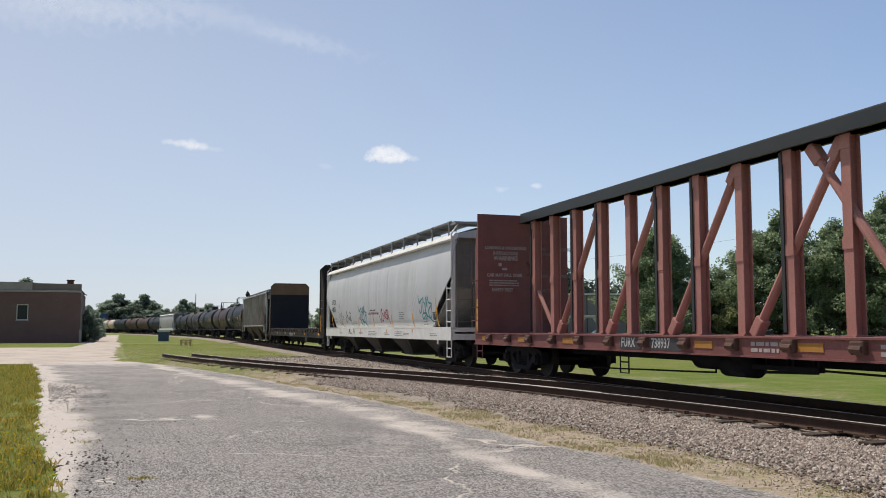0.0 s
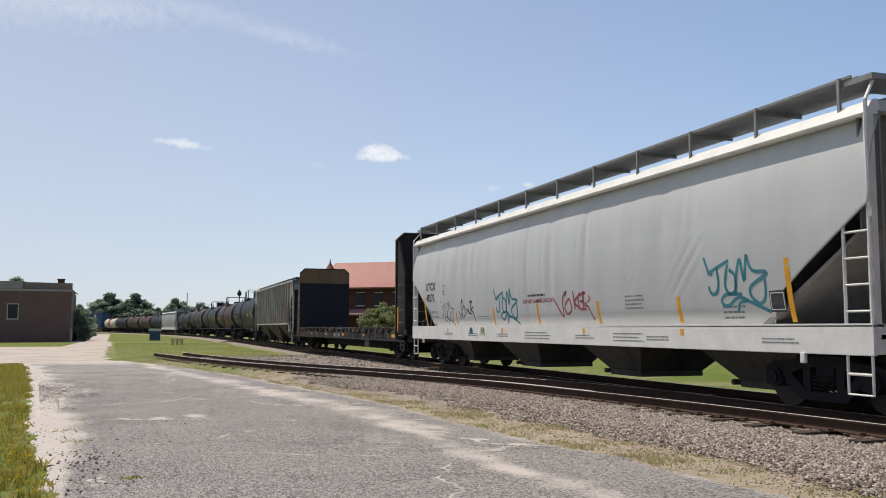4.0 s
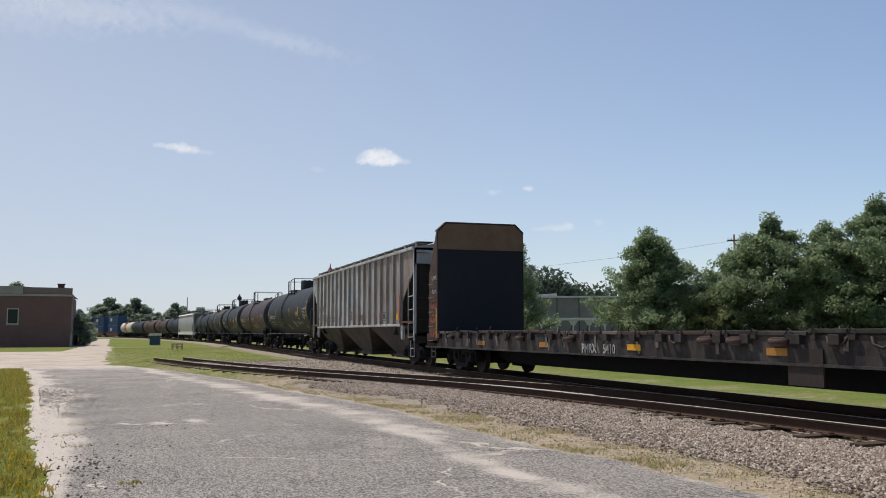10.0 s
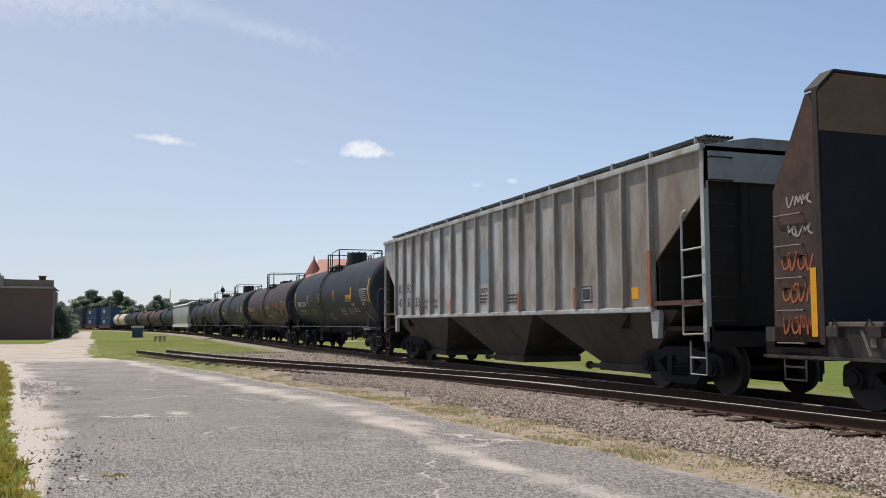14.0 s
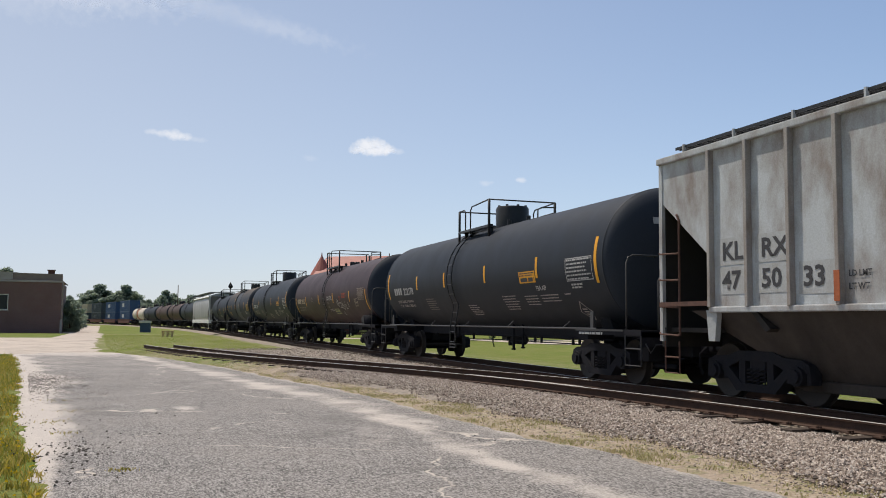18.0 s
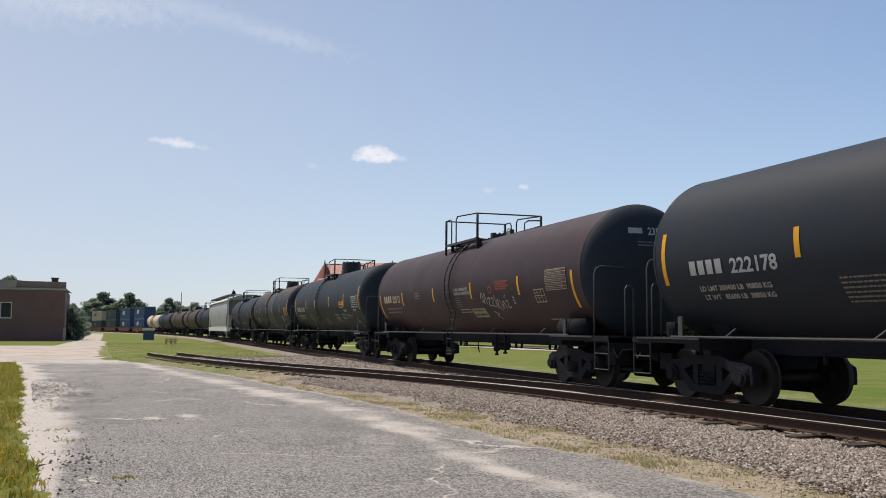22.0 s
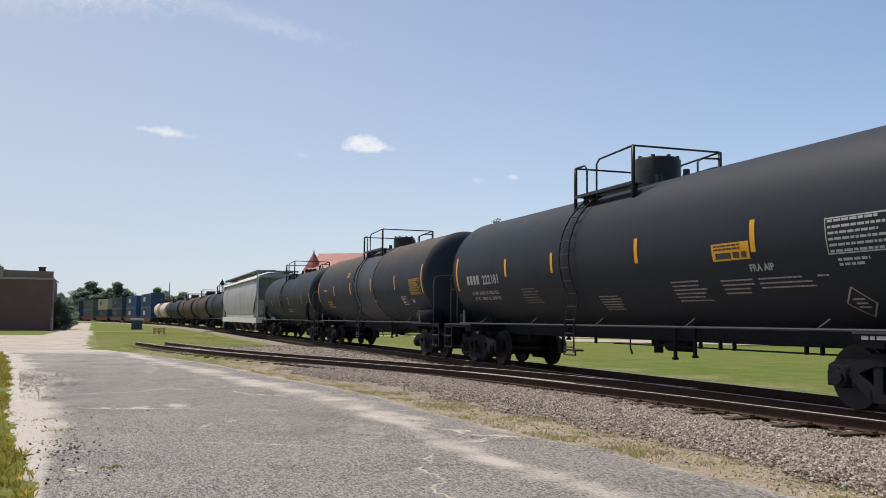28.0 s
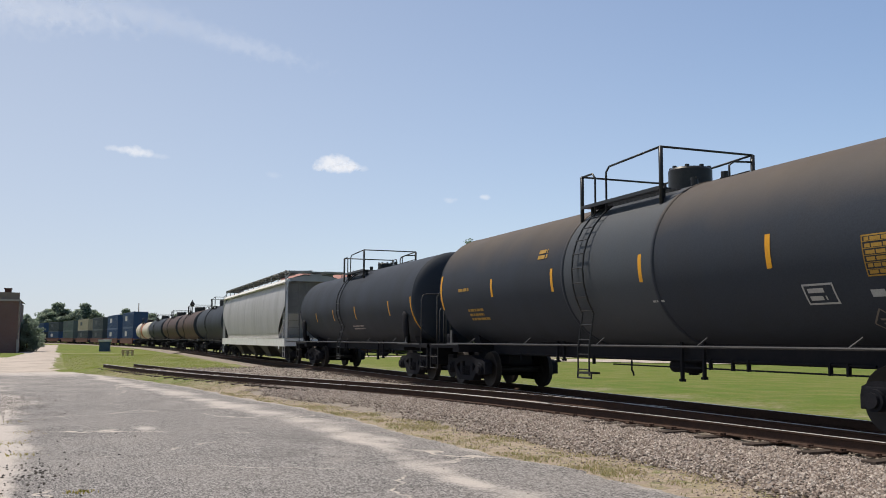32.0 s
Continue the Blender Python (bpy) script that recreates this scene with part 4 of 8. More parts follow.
    for bx in (-6.05, 0.0, 6.05):
        bm = bmesh.new()
        top = [(bx - 3.0, -1.5), (bx + 3.0, -1.5), (bx + 3.0, 1.5), (bx - 3.0, 1.5)]
        low = [(bx - 0.95, -0.8), (bx + 0.95, -0.8), (bx + 0.95, 0.8), (bx - 0.95, 0.8)]
        a = [bm.verts.new((*p, 1.5)) for p in top]
        b = [bm.verts.new((*p, 0.4)) for p in low]
        for k in range(4):
            bm.faces.new((a[k], a[(k + 1) % 4], b[(k + 1) % 4], b[k]))
        bm.faces.new(b)
        bmesh.ops.recalc_face_normals(bm, faces=bm.faces)
        add_box(bm, bx - 1.0, bx + 1.0, -0.85, 0.85, 0.24, 0.41, bevel=0.02)
        add_tube(bm, [(bx - 1.55, -0.8, 0.32), (bx - 0.9, -0.8, 0.32)], 0.05, 8)
        add_tube(bm, [(bx - 1.58, -0.8, 0.32), (bx - 1.5, -0.8, 0.32)], 0.09, 10)
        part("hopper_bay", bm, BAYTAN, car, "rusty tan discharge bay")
    part("centre_sill", box(-half + 0.1, half - 0.1, -0.3, 0.3, 0.72, 1.1), UNDER, car)
    # markings between the ribs at the rear end
    pitch = (2 * xi - 0.08) / 17
    xr = lambda k: -xi + 0.04 + k * pitch
    for k, (a, b) in enumerate((("KL", "47"), ("RX", "50"))):
        x = xr(k) + 0.12
        for z0, t in ((2.24, a), (1.76, b)):
            part("stencil_patch", plate(x, x + pitch - 0.24, z0, z0 + 0.45, -1.536), PALEPATCH, car, "pale grey stencil patch")
            part("lettering", letters(t, 0.3, x + 0.14, z0 + 0.09, -1.542, width=1.15), INK, car, "dark reporting characters")
    part("stencil_patch", plate(xr(2) + 0.12, xr(3) - 0.1, 1.72, 2.2, -1.536), PALEPATCH, car, "pale grey stencil patch")
    part("lettering", letters("33", 0.3, xr(2) + 0.2, 1.84, -1.542, width=1.15), INK, car, "dark reporting characters")
    part("lettering", letters("LD LMT", 0.09, xr(3) + 0.12, 1.94, -1.542), INK, car)
    part("lettering", letters("LT WT", 0.09, xr(3) + 0.12, 1.76, -1.542), INK, car)
    part("lettering", letters("202600", 0.09, xr(4) + 0.12, 1.94, -1.542), INK, car, "dark weight figures")
    part("lettering", letters("60400", 0.09, xr(4) + 0.18, 1.76, -1.542), INK, car, "dark weight figures")
    part("stencil_patch", plate(xr(8) + 0.1, xr(9) - 0.1, 2.35, 3.3, -1.536), mat("blue_grey_patch", (0.2, 0.27, 0.34), 0.6, dark=(0.34, 0.37, 0.39), scale=1.4, amount=0.8, streak=0.6), car, "blue-grey painted patch")
    part("stencil_patch", plate(xr(8) + 0.1, xr(9) - 0.1, 1.92, 2.34, -1.536), PALEPATCH, car, "pale grey stencil patch")
    part("lettering", letters("CAUTION", 0.13, xr(8) + 0.16, 2.1, -1.542), BAYTAN, car)
    part("small_print", bars(xr(8) + 0.14, 2.05, 0.6, 3, 0.05, 0.09, -1.542, 6), BAYTAN, car)
    part("stencil_patch", plate(xr(14) + 0.14, xr(14) + 0.6, 1.7, 2.05, -1.536), INK, car, "dark data panel")
    part("panel_rules", outline(xr(14) + 0.17, xr(14) + 0.57, 1.73, 2.02, 0.03, -1.541), PALEGREY, car)
    part("label", plate(xr(16) + 0.2, xr(16) + 0.45, 1.72, 1.95, -1.536), YELLOW, car, "small yellow label")
    part("small_print", bars(xr(10) + 0.12, 2.0, 0.7, 3, 0.05, 0.09, -1.542, 12), BAYTAN, car)
    for k in (3, 6, 11, 14, 17):
        part("reflector", box(xr(k) - 0.055, xr(k) + 0.055, -1.642, -1.637, 1.6, 2.03 if k != 17 else 2.6), ORANGESPRAY, car, "orange reflective strip")
    for x in (-half + 2.1, half - 1.5):
        truck(car, x)
    couplers(car, half)
    CARS.append((car, c - slack(c), 7.0))
    return car


WORNSILL = mat("worn_black_sill", (0.026, 0.023, 0.024), 0.75, dark=(0.11, 0.095, 0.09), scale=2.4, amount=0.75, streak=0.6, bump=0.15, spec=0.25)
ENDBLK = mat("sooty_bulkhead_steel", (0.016, 0.014, 0.014), 0.75, dark=(0.04, 0.028, 0.024), scale=1.6, amount=0.8, streak=0.4, bump=0.15, spec=0.25)


def bulkhead_flat(s0, s1):
    c, half = (s0 + s1) / 2, (s1 - s0) / 2
    car = empty("bulkhead_flat_car", "empty black bulkhead flat car with plywood-topped end walls", "rail car")
    X = lambda s: c - s + 1.32
    rusted = mat("rust_streaked_gusset", (0.05, 0.036, 0.034), 0.75, dark=(0.13, 0.07, 0.05), scale=2.6, amount=0.8, streak=0.4, bump=0.15)
    part("centre_sill", prism([(-half + 0.3, 1.0), (half - 0.3, 1.0), (half - 3.4, 0.62), (half - 4.7, 0.33), (-half + 4.7, 0.33), (-half + 3.4, 0.62)], "y", -0.4, 0.4), UNDER, car)
    for y in (-1, 1):
        yy = sorted((y * 1.42, y * 1.5))
        bm = box(-half, half, *yy, 0.76, 1.2)
        add_box(bm, -half, half, *sorted((y * 1.42, y * 1.56)), 0.74, 0.78)
        part("side_sill", bm, WORNSILL, car, "weathered black side sill with bare grey smears")
    rng = random.Random(3)
    n = 60
    for k in range(n):
        x = -half + 1.2 + k * (2 * half - 2.4) / n
        h = rng.uniform(-0.012, 0.02)
        w = (2 * half - 2.4) / n
        part("deck_plank", box(x + 0.008, x + w - 0.008, -1.44, 1.44, 1.19 + h, 1.26 + h), PINE, car)
    for k in range(24):
        x = -half + 1.4 + (k + rng.uniform(-0.2, 0.2)) * (2 * half - 2.8) / 23
        shared("stake_pocket" + ("r" if k % 3 == 1 else "w"), "stake_pocket", lambda: add_box(add_box(box(-0.11, -0.08, -0.08, 0.0, 1.06, 1.2), 0.08, 0.11, -0.08, 0.0, 1.06, 1.2), -0.11, 0.11, -0.1, -0.07, 1.06, 1.21, bevel=0.01), DECKBLK if k % 3 == 1 else WORNSILL, car, pose(x, -1.5, 0))
    for k in range(30):
        x = -half + 1.35 + (k + 0.6 * rng.random()) * (2 * half - 2.8) / 30
        shared("lashing_hook" + str(k % 3), "lashing_hook", lambda w=0.04 + 0.03 * (k % 3): add_tube(box(-w, w, -0.06, 0.02, 1.14, 1.21), [(-w, -0.05, 1.21), (0, -0.06, 1.3), (w, -0.05, 1.22)], 0.012, 6), DECKBLK, car, pose(x, -1.5, 0))
    for k in range(9):
        x = -half + 2.2 + k * 2.45 + rng.uniform(-0.4, 0.4)
        part("hanging_strap", box(x - 0.05, x + 0.05, -1.514, -1.508, 0.86 + rng.uniform(0, 0.12), 1.18), mat("bare_grey_primer", (0.16, 0.14, 0.13), 0.75, scale=4, amount=0.6), car, "worn grey strap end")
    for x in (-7.03, -2.8, 1.45, 5.75, 10.6):
        part("reflector", box(x - 0.26, x + 0.26, -1.512, -1.506, 0.88, 1.0), YELLOW if x in (1.45, 10.6) else DULLYELLOW, car, "yellow reflective plate")
    part("lettering", letters("PMRX", 0.2, -0.8, 0.8, -1.51, width=0.95), LETTER, car, "white reporting letters")
    part("lettering", letters("5410", 0.2, 0.18, 0.8, -1.51, width=0.95), LETTER, car, "worn white car number")
    part("brake_panel", box(6.0, 6.75, -1.53, -1.5, 0.45, 1.0), DECKBLK, car)
    x = -half + 1.35
    smear = mat("bare_grey_smear", (0.17, 0.155, 0.15), 0.75, dark=(0.09, 0.08, 0.075), scale=5, amount=0.7)
    rustsmear = mat("brown_rust_smear", (0.06, 0.042, 0.038), 0.8, dark=(0.085, 0.05, 0.042), scale=4, amount=0.7)
    while x < half - 1.6:
        w = rng.uniform(0.5, 1.3)
        up = rng.uniform(-0.015, 0.03)
        bm = bmesh.new()
        add_box(bm, x, x + w, -1.53, -1.4, 1.2 + up, 1.27 + up, bevel=0.012)
        part("rub_rail", bm, rng.choice((WORNSILL, DECKBLK, PINE, rustsmear)), car, "battered deck rim")
        kind = rng.random()
        u = x + rng.uniform(0.1, w * 0.7)
        if kind < 0.45:
            lean = rng.uniform(-0.12, 0.2)
            z0, z1 = rng.uniform(0.78, 0.9), rng.uniform(1.05, 1.19)
            d = rng.uniform(0.05, 0.13)
            bm = bmesh.new()
            bm.faces.new([bm.verts.new(p) for p in ((u, -1.5045, z1), (u + lean, -1.5045, z0), (u + lean + d, -1.5045, z0), (u + d, -1.5045, z1))])
            part("scrape", bm, smear, car, "bare grey scrape on the sill")
        elif kind < 0.75:
            bm = soft(add_tube(box(u - 0.16, u + 0.16, -1.6, -1.5, 1.02, 1.17, bevel=0.03), [(u - 0.2, -1.56, 1.1), (u + 0.2, -1.56, 1.1)], 0.055, 10))
            part("chain_winch", bm, rustsmear, car, "rusty chain winch on the deck rim")
        else:
            pts = [(u, -1.53, 1.18), (u + 0.05, -1.56, 1.08), (u + 0.22, -1.56, 1.03), (u + 0.36, -1.55, 1.1), (u + 0.42, -1.53, 1.2)]
            part("loose_chain", soft(tube(pts, 0.022, 6)), DECKBLK, car, "slack chain over the sill")
        if rng.random() < 0.35:
            v = x + rng.random() * w
            part("bent_hook", soft(tube([(v, -1.48, 1.25), (v + 0.03, -1.5, 1.34), (v + 0.1, -1.5, 1.36 + 0.04 * rng.random())], 0.016, 6)), WORNSILL, car)
        x += w + rng.uniform(0.0, 0.04)
    WORN = mat("worn_bright_iron", (0.16, 0.15, 0.145), 0.5, metal=0.4, scale=8, amount=0.5)
    for e in (-1, 1):
        # inner face is f from the car's end; the side gussets widen below
        f, gd = half - (1.3 if e > 0 else 1.3), 1.18 if e > 0 else 1.1
        outl = [(-1.55, 0.95), (1.55, 0.95), (1.55, 4.6), (1.25, 4.88), (-1.25, 4.88), (-1.55, 4.6)]
        part("bulkhead_wall", prism(outl, "x", *sorted((e * f, e * (f + 0.1)))), DECKBLK, car, "black steel end wall")
        part("plywood_panel", prism([(-1.53, 4.0), (1.53, 4.0), (1.53, 4.58), (1.23, 4.86), (-1.23, 4.86), (-1.53, 4.58)], "x", *sorted((e * (f - 0.03), e * f))), PLY, car, "brown plywood facing")
        part("steel_facing", box(*sorted((e * (f - 0.025), e * f)), -1.52, 1.52, 1.26, 3.99), mat("dull_black_facing", (0.019, 0.022, 0.031), 0.75, dark=(0.03, 0.031, 0.037), scale=1.0, amount=0.6, streak=0.5, spec=0.12), car, "dull black steel facing")
        for y in (-1.46, 1.46):
            part("gusset", prism([(e * (f + 0.1), 0.9), (e * (f + 0.1), 4.6), (e * (f + 0.26 * gd), 4.6), (e * (f + 0.95 * gd), 3.25), (e * (f + gd), 0.9)], "y", y - 0.04, y + 0.04), ENDBLK if e > 0 else rusted, car, "tapered side gusset")
        for y in (-0.9, -0.3, 0.3, 0.9):
            part("stiffener", prism([(e * (f + 0.1), 0.95), (e * (f + 0.1), 4.7), (e * (f + 0.2), 4.7), (e * (f + 0.6), 1.0)], "y", y - 0.05, y + 0.05), ENDBLK, car)
        part("outer_skin", prism([(e * (f + 0.2), 4.72), (e * (f + 0.16), 4.72), (e * (f + 0.72), 3.25), (e * (f + 0.76), 0.95), (e * (f + 0.8), 0.95), (e * (f + 0.77), 3.27)], "y", -1.42, 1.42), ENDBLK, car)
        part("cap", prism([(-1.55, 4.6), (-1.25, 4.88), (1.25, 4.88), (1.55, 4.6), (1.55, 4.64), (1.25, 4.92), (-1.25, 4.92), (-1.55, 4.64)], "x", *sorted((e * (f - 0.03), e * (f + 0.24)))), DECKBLK, car)
        xs = sorted((e * (f + 0.42), e * (f + 0.98)))
        for z in (0.96, 1.44, 1.92, 2.4, 2.86):
            bm = bmesh.new()
            grab(bm, *xs, z, -1.5, -0.05, 0.014)
            part("grab_iron", bm, WORN, car, "worn bright grab iron")
        bm = bmesh.new()
        sill_step(bm, min(e * (f + 0.5), e * (f + 0.95)), max(e * (f + 0.5), e * (f + 0.95)), 0.42, 0.8, -1.45)
        part("sill_step", bm, WORN, car)
        stripe(car, e * (f + 0.24), 1.06, 2.05, -1.507, w=0.12)
        part("end_sill", box(*sorted((e * half, e * (half - 1.3))), -1.5, 1.5, 0.72, 0.98), DECKBLK, car)
    part("lettering", letters("PMRX", 0.17, half - 0.46, 4.35, -1.05 + 0.3, FRONT), LETTER, car, "white reporting letters")
    part("lettering", letters("54102", 0.17, half - 0.46, 4.1, -1.05 + 0.3, FRONT), LETTER, car, "white car number")
    f = half - 1.36
    for z in (1.08, 1.55, 2.02):
        part("graffiti", scrawl(-(f + 0.95), z, 0.68, 0.3, 4, int(z * 10), 0.034, -1.506), ORANGESPRAY, car, "orange sprayed scrawl")
    for z in (2.5, 2.95):
        part("graffiti", scrawl(-(f + 0.8), z, 0.5, 0.22, 3, int(z * 10), 0.03, -1.506), FADEDINK, car, "faded white scrawl")
    for x in (-half + 2.4, half - 2.4):
        truck(car, x)
    couplers(car, half)
    CARS.append((car, c - slack(c), 8.0))
    return car


# one tone for the dark tanks' heads; the shade on them is in the colour
HEADDARK = mat("shaded_tank_head", (0.032, 0.039, 0.052), 0.7, dark=(0.038, 0.043, 0.053), scale=1.2, amount=0.6, streak=0.5, bump=0.05, spec=0.1)
WHT2 = mat("cream_tank_paint", (0.62, 0.56, 0.48), 0.5, dark=(0.4, 0.3, 0.22), scale=1.2, amount=0.6, streak=0.6)


HEAD = 0.5     # depth of a tank's dished end


def tank_car(s0, s1, r, zc, paint, plat, lad, dome, label, rolls=True, detail=True, name="tank_car", band=None, inset=1.13, shell=-0.2, fore=1.2, hoop=0.56):
    """A tank car: s0..s1 the tank's ends; plat: the platform's reach; lad: the ladder; dome: (s, radius, height);
    shell: how far the straight shell goes past the tank's half length; fore: reach of the forward end platform."""
    s0, s1 = s0 + 0.15, s1 - 0.4
    c, half = (s0 + s1) / 2, (s1 - s0) / 2
    car = empty(name, label, "tank car")
    X = lambda s: c - s
    b0 = half + shell
    prof = [(-b0 - HEAD * math.cos(a), r * math.sin(a)) for a in [math.pi / 2 * k / 11 for k in range(12)]]
    bm = lathe([(-b0 + 2 * b0 * k / 8, r) for k in range(9)], "x", 64)
    bmesh.ops.translate(bm, verts=bm.verts, vec=(0, 0, zc))
    tank = part("tank", bm, paint, car, smooth=True)
    for ends in (prof, [(-x, y) for x, y in prof[::-1]]):
        bm = lathe(ends, "x", 64)
        bmesh.ops.translate(bm, verts=bm.verts, vec=(0, 0, zc))
        part("tank_head", bm, paint if paint is WHT2 else HEADDARK, tank, "dished tank head", smooth=True)
    for e in (-1, 1):
        bm = lathe([(e * b0 - 0.03, r), (e * b0 - 0.02, r + 0.007), (e * b0 + 0.02, r + 0.007), (e * b0 + 0.03, r - 0.001)], "x", 64)
        bmesh.ops.translate(bm, verts=bm.verts, vec=(0, 0, zc))
        part("weld_seam", bm, paint, tank, smooth=True)
    if band:
        for s in band:
            bm = lathe([(X(s) - 0.05, r), (X(s) - 0.04, r + 0.018), (X(s) + 0.04, r + 0.018), (X(s) + 0.05, r)], "x", 56)
            bmesh.ops.translate(bm, verts=bm.verts, vec=(0, 0, zc))
            part("jacket_band", bm, paint, tank, smooth=True)
        bm = lathe([(X(band[0]) + 0.06, r + 0.004), (X(band[1]) - 0.06, r + 0.004)], "x", 56)
        bmesh.ops.translate(bm, verts=bm.verts, vec=(0, 0, zc))
        part("jacket_sheet", bm, mat("dull_blue_grey_jacket", (0.055, 0.064, 0.078), 0.6, dark=(0.07, 0.074, 0.08), scale=1.2, amount=0.5, streak=0.5, bump=0.04), tank, "dull blue-grey jacket sheet between the bands", smooth=True)
    zb = zc - r
    part("centre_sill", box(-half + 1.6, half - 1.6, -0.48, 0.48, 0.86, zb + 0.2, bevel=0.02), UNDER, car)
    # stub sills, bolsters, saddles
    for e in (-1, 1):
        end = half + (fore if e > 0 else 0.75)
        part("stub_sill", box(*sorted((e * (end + 0.05), e * (half - 2.3))), -0.34, 0.34, 0.62, 1.1), UNDER, car)
        part("saddle", prism([(-0.9, zc - 1.22), (-0.7, 0.9), (0.7, 0.9), (0.9, zc - 1.22), (0.6, zb + 0.12), (0, zb + 0.01), (-0.6, zb + 0.12)], "x", *sorted((e * (half - 1.05), e * (half - 1.5)))), UNDER, car)
        part("bolster_beam", box(*sorted((e * (half - 1.0), e * (half - 1.45))), -1.45, 1.45, 0.92, 1.08), UNDER, car)
        part("end_platform", add_box(box(*sorted((e * end, e * (half + 0.13))), -1.45, 1.45, 1.0, 1.06), *sorted((e * end, e * (end - 0.08))), -1.45, 1.45, 0.82, 1.1), UNDER, car)
        part("corner_deck", box(*sorted((e * end, e * (half - 1.5))), -1.48, -0.95, 1.03, 1.14), UNDER, car)
        if detail:
            bm = bmesh.new()
            xt = e * (half + (0.58 if e > 0 else 0.27))
            add_tube(bm, [(xt, -1.43, 1.1), (xt, -1.43, 2.48), (xt, -1.38, 2.6), (xt, -1.27, 2.65), (xt, -0.7, 2.65), (e * (b0 + 0.38), -0.55, 2.65)], 0.019, 7)
            part("end_handrail", soft(bm), SPRINGRAIL, car, "grey end handrail")
            for y in (-0.95, 0.95):
                xe = e * (end - 0.04)
                part("hand_hoop", soft(tube([(xe, y - 0.1, 1.06), (xe, y - 0.1, 2.12), (xe, y - 0.05, 2.2), (xe, y + 0.05, 2.2), (xe, y + 0.1, 2.12), (xe, y + 0.1, 1.06)], 0.019, 7)), SPRINGRAIL, car, "grey hand hoop on the end platform")
            part("step", sill_step(bmesh.new(), *sorted((e * (end - 0.02), e * (end - 0.62))), 0.44, 1.1, -1.46, 0.016), SPRINGRAIL, car)
            part("uncoupling_lever", soft(tube([(e * (end + 0.04), -1.4, 0.88), (e * (end + 0.1), -1.32, 0.7), (e * (end + 0.1), -1.2, 0.86), (e * (end + 0.1), -0.2, 0.9)], 0.016, 6)), SPRINGRAIL, car)
            part("brake_valve", soft(box(*sorted((e * (half + 0.2), e * (half + 0.62))), -0.95, -0.5, 0.5, 0.84, bevel=0.04)), UNDER, car)
            part("draft_box", soft(box(*sorted((e * (half + 0.1), e * (end - 0.1))), 0.4, 0.9, 0.45, 0.8, bevel=0.04)), UNDER, car)
            part("train_pipe", soft(tube([(e * (half - 0.4), -0.62, 0.42), (e * (end - 0.1), -0.62, 0.42)], 0.05, 8)), UNDER, car)
    # running rail along the near and far sides
    for y in (-1.46, 1.46):
        bm = tube([(-half + 0.6, y, 1.15), (half - 0.6, y, 1.15)], 0.024, 6)
        for k in range(5):
            x = -half + 2.2 + k * (2 * half - 4.4) / 4
            add_tube(bm, [(x, y, 1.15), (x + 0.16, y * 0.93, 1.3)], 0.016, 5)
        part("side_rail", bm, SPRINGRAIL if y < 0 else UNDER, car, "long grey side handrail")
    # dome, platform, ladder
    ds, dr, dh = dome
    bm = lathe([(0, 0), (0, dr), (dh * 0.92, dr), (dh, dr * 0.93), (dh, 0)], "z", 28)
    bmesh.ops.translate(bm, verts=bm.verts, vec=(X(ds), 0, zc + r - 0.1))
    bmesh.ops.recalc_face_normals(bm, faces=bm.faces)
    dm = part("valve_housing", soft(bm), GUN, car, "black valve housing")
    bm = bmesh.new()
    for k in range(8):
        a = k * math.pi / 4
        add_box(bm, X(ds) + dr * 0.86 * math.cos(a) - 0.03, X(ds) + dr * 0.86 * math.cos(a) + 0.03, dr * 0.86 * math.sin(a) - 0.03, dr * 0.86 * math.sin(a) + 0.03, zc + r - 0.1 + dh * 0.97, zc + r - 0.06 + dh)
    part("bolts", bm, GUN, dm)
    pa, pb = sorted((X(plat[0]), X(plat[1])))
    zt = zc + r
    bm = bmesh.new()
    for y in (-1, 1):
        y0, y1 = sorted((y * 0.84, y * 1.08))
        add_box(bm, pa, pb, y0, y1, zt - 0.13, zt - 0.105)
        for k in range(5):
            add_box(bm, pa, pb, y * (0.5 + 0.07 * k) - 0.008, y * (0.5 + 0.07 * k) + 0.008, zt - 0.13, zt - 0.105)
        add_box(bm, pa, pb, y * 1.08 - 0.02, y * 1.08 + 0.02, zt - 0.15, zt - 0.08)
    add_box(bm, pa, pa + 0.5, -1.06, 1.06, zt - 0.128, zt - 0.1)
    for x in (pa + 0.2, pb - 0.2):
        for y in (-0.9, 0.9):
            add_box(bm, x - 0.03, x + 0.03, y - 0.05, y + 0.05, zt - 0.42, zt - 0.1)
    part("platform", bm, GUN, car, "black top platform")
    top, tall = zt + hoop, zt + 0.66
    bm = bmesh.new()
    for y in (-1.06, 1.06):
        add_box(bm, pa - 0.03, pa + 0.03, y - 0.03, y + 0.03, zt - 0.42, top)
        add_box(bm, pb - 0.03, pb + 0.03, y - 0.03, y + 0.03, zt - 0.42, tall)
        add_tube(bm, [(pa, y, top), (pa + 0.44, y, top), (pa + 0.54, y, top - 0.1), (pa + 0.54, y, zt - 0.3)], 0.022, 7)
        add_tube(bm, [(pa + 0.98, y, zt - 0.3), (pa + 0.98, y, top - 0.06), (pa + 1.1, y, top + 0.04), (pb, y, tall)], 0.022, 7)
    add_tube(bm, [(pa, -1.06, top), (pa, 1.06, top)], 0.022, 7)
    add_tube(bm, [(pb, -1.06, tall), (pb, 1.06, tall)], 0.022, 7)
    add_tube(bm, [(pb, 1.06, tall - 0.14), (pb, 0.62, tall - 0.16), (pb, 0.5, tall - 0.24), (pb, 0.5, zt)], 0.022, 7)
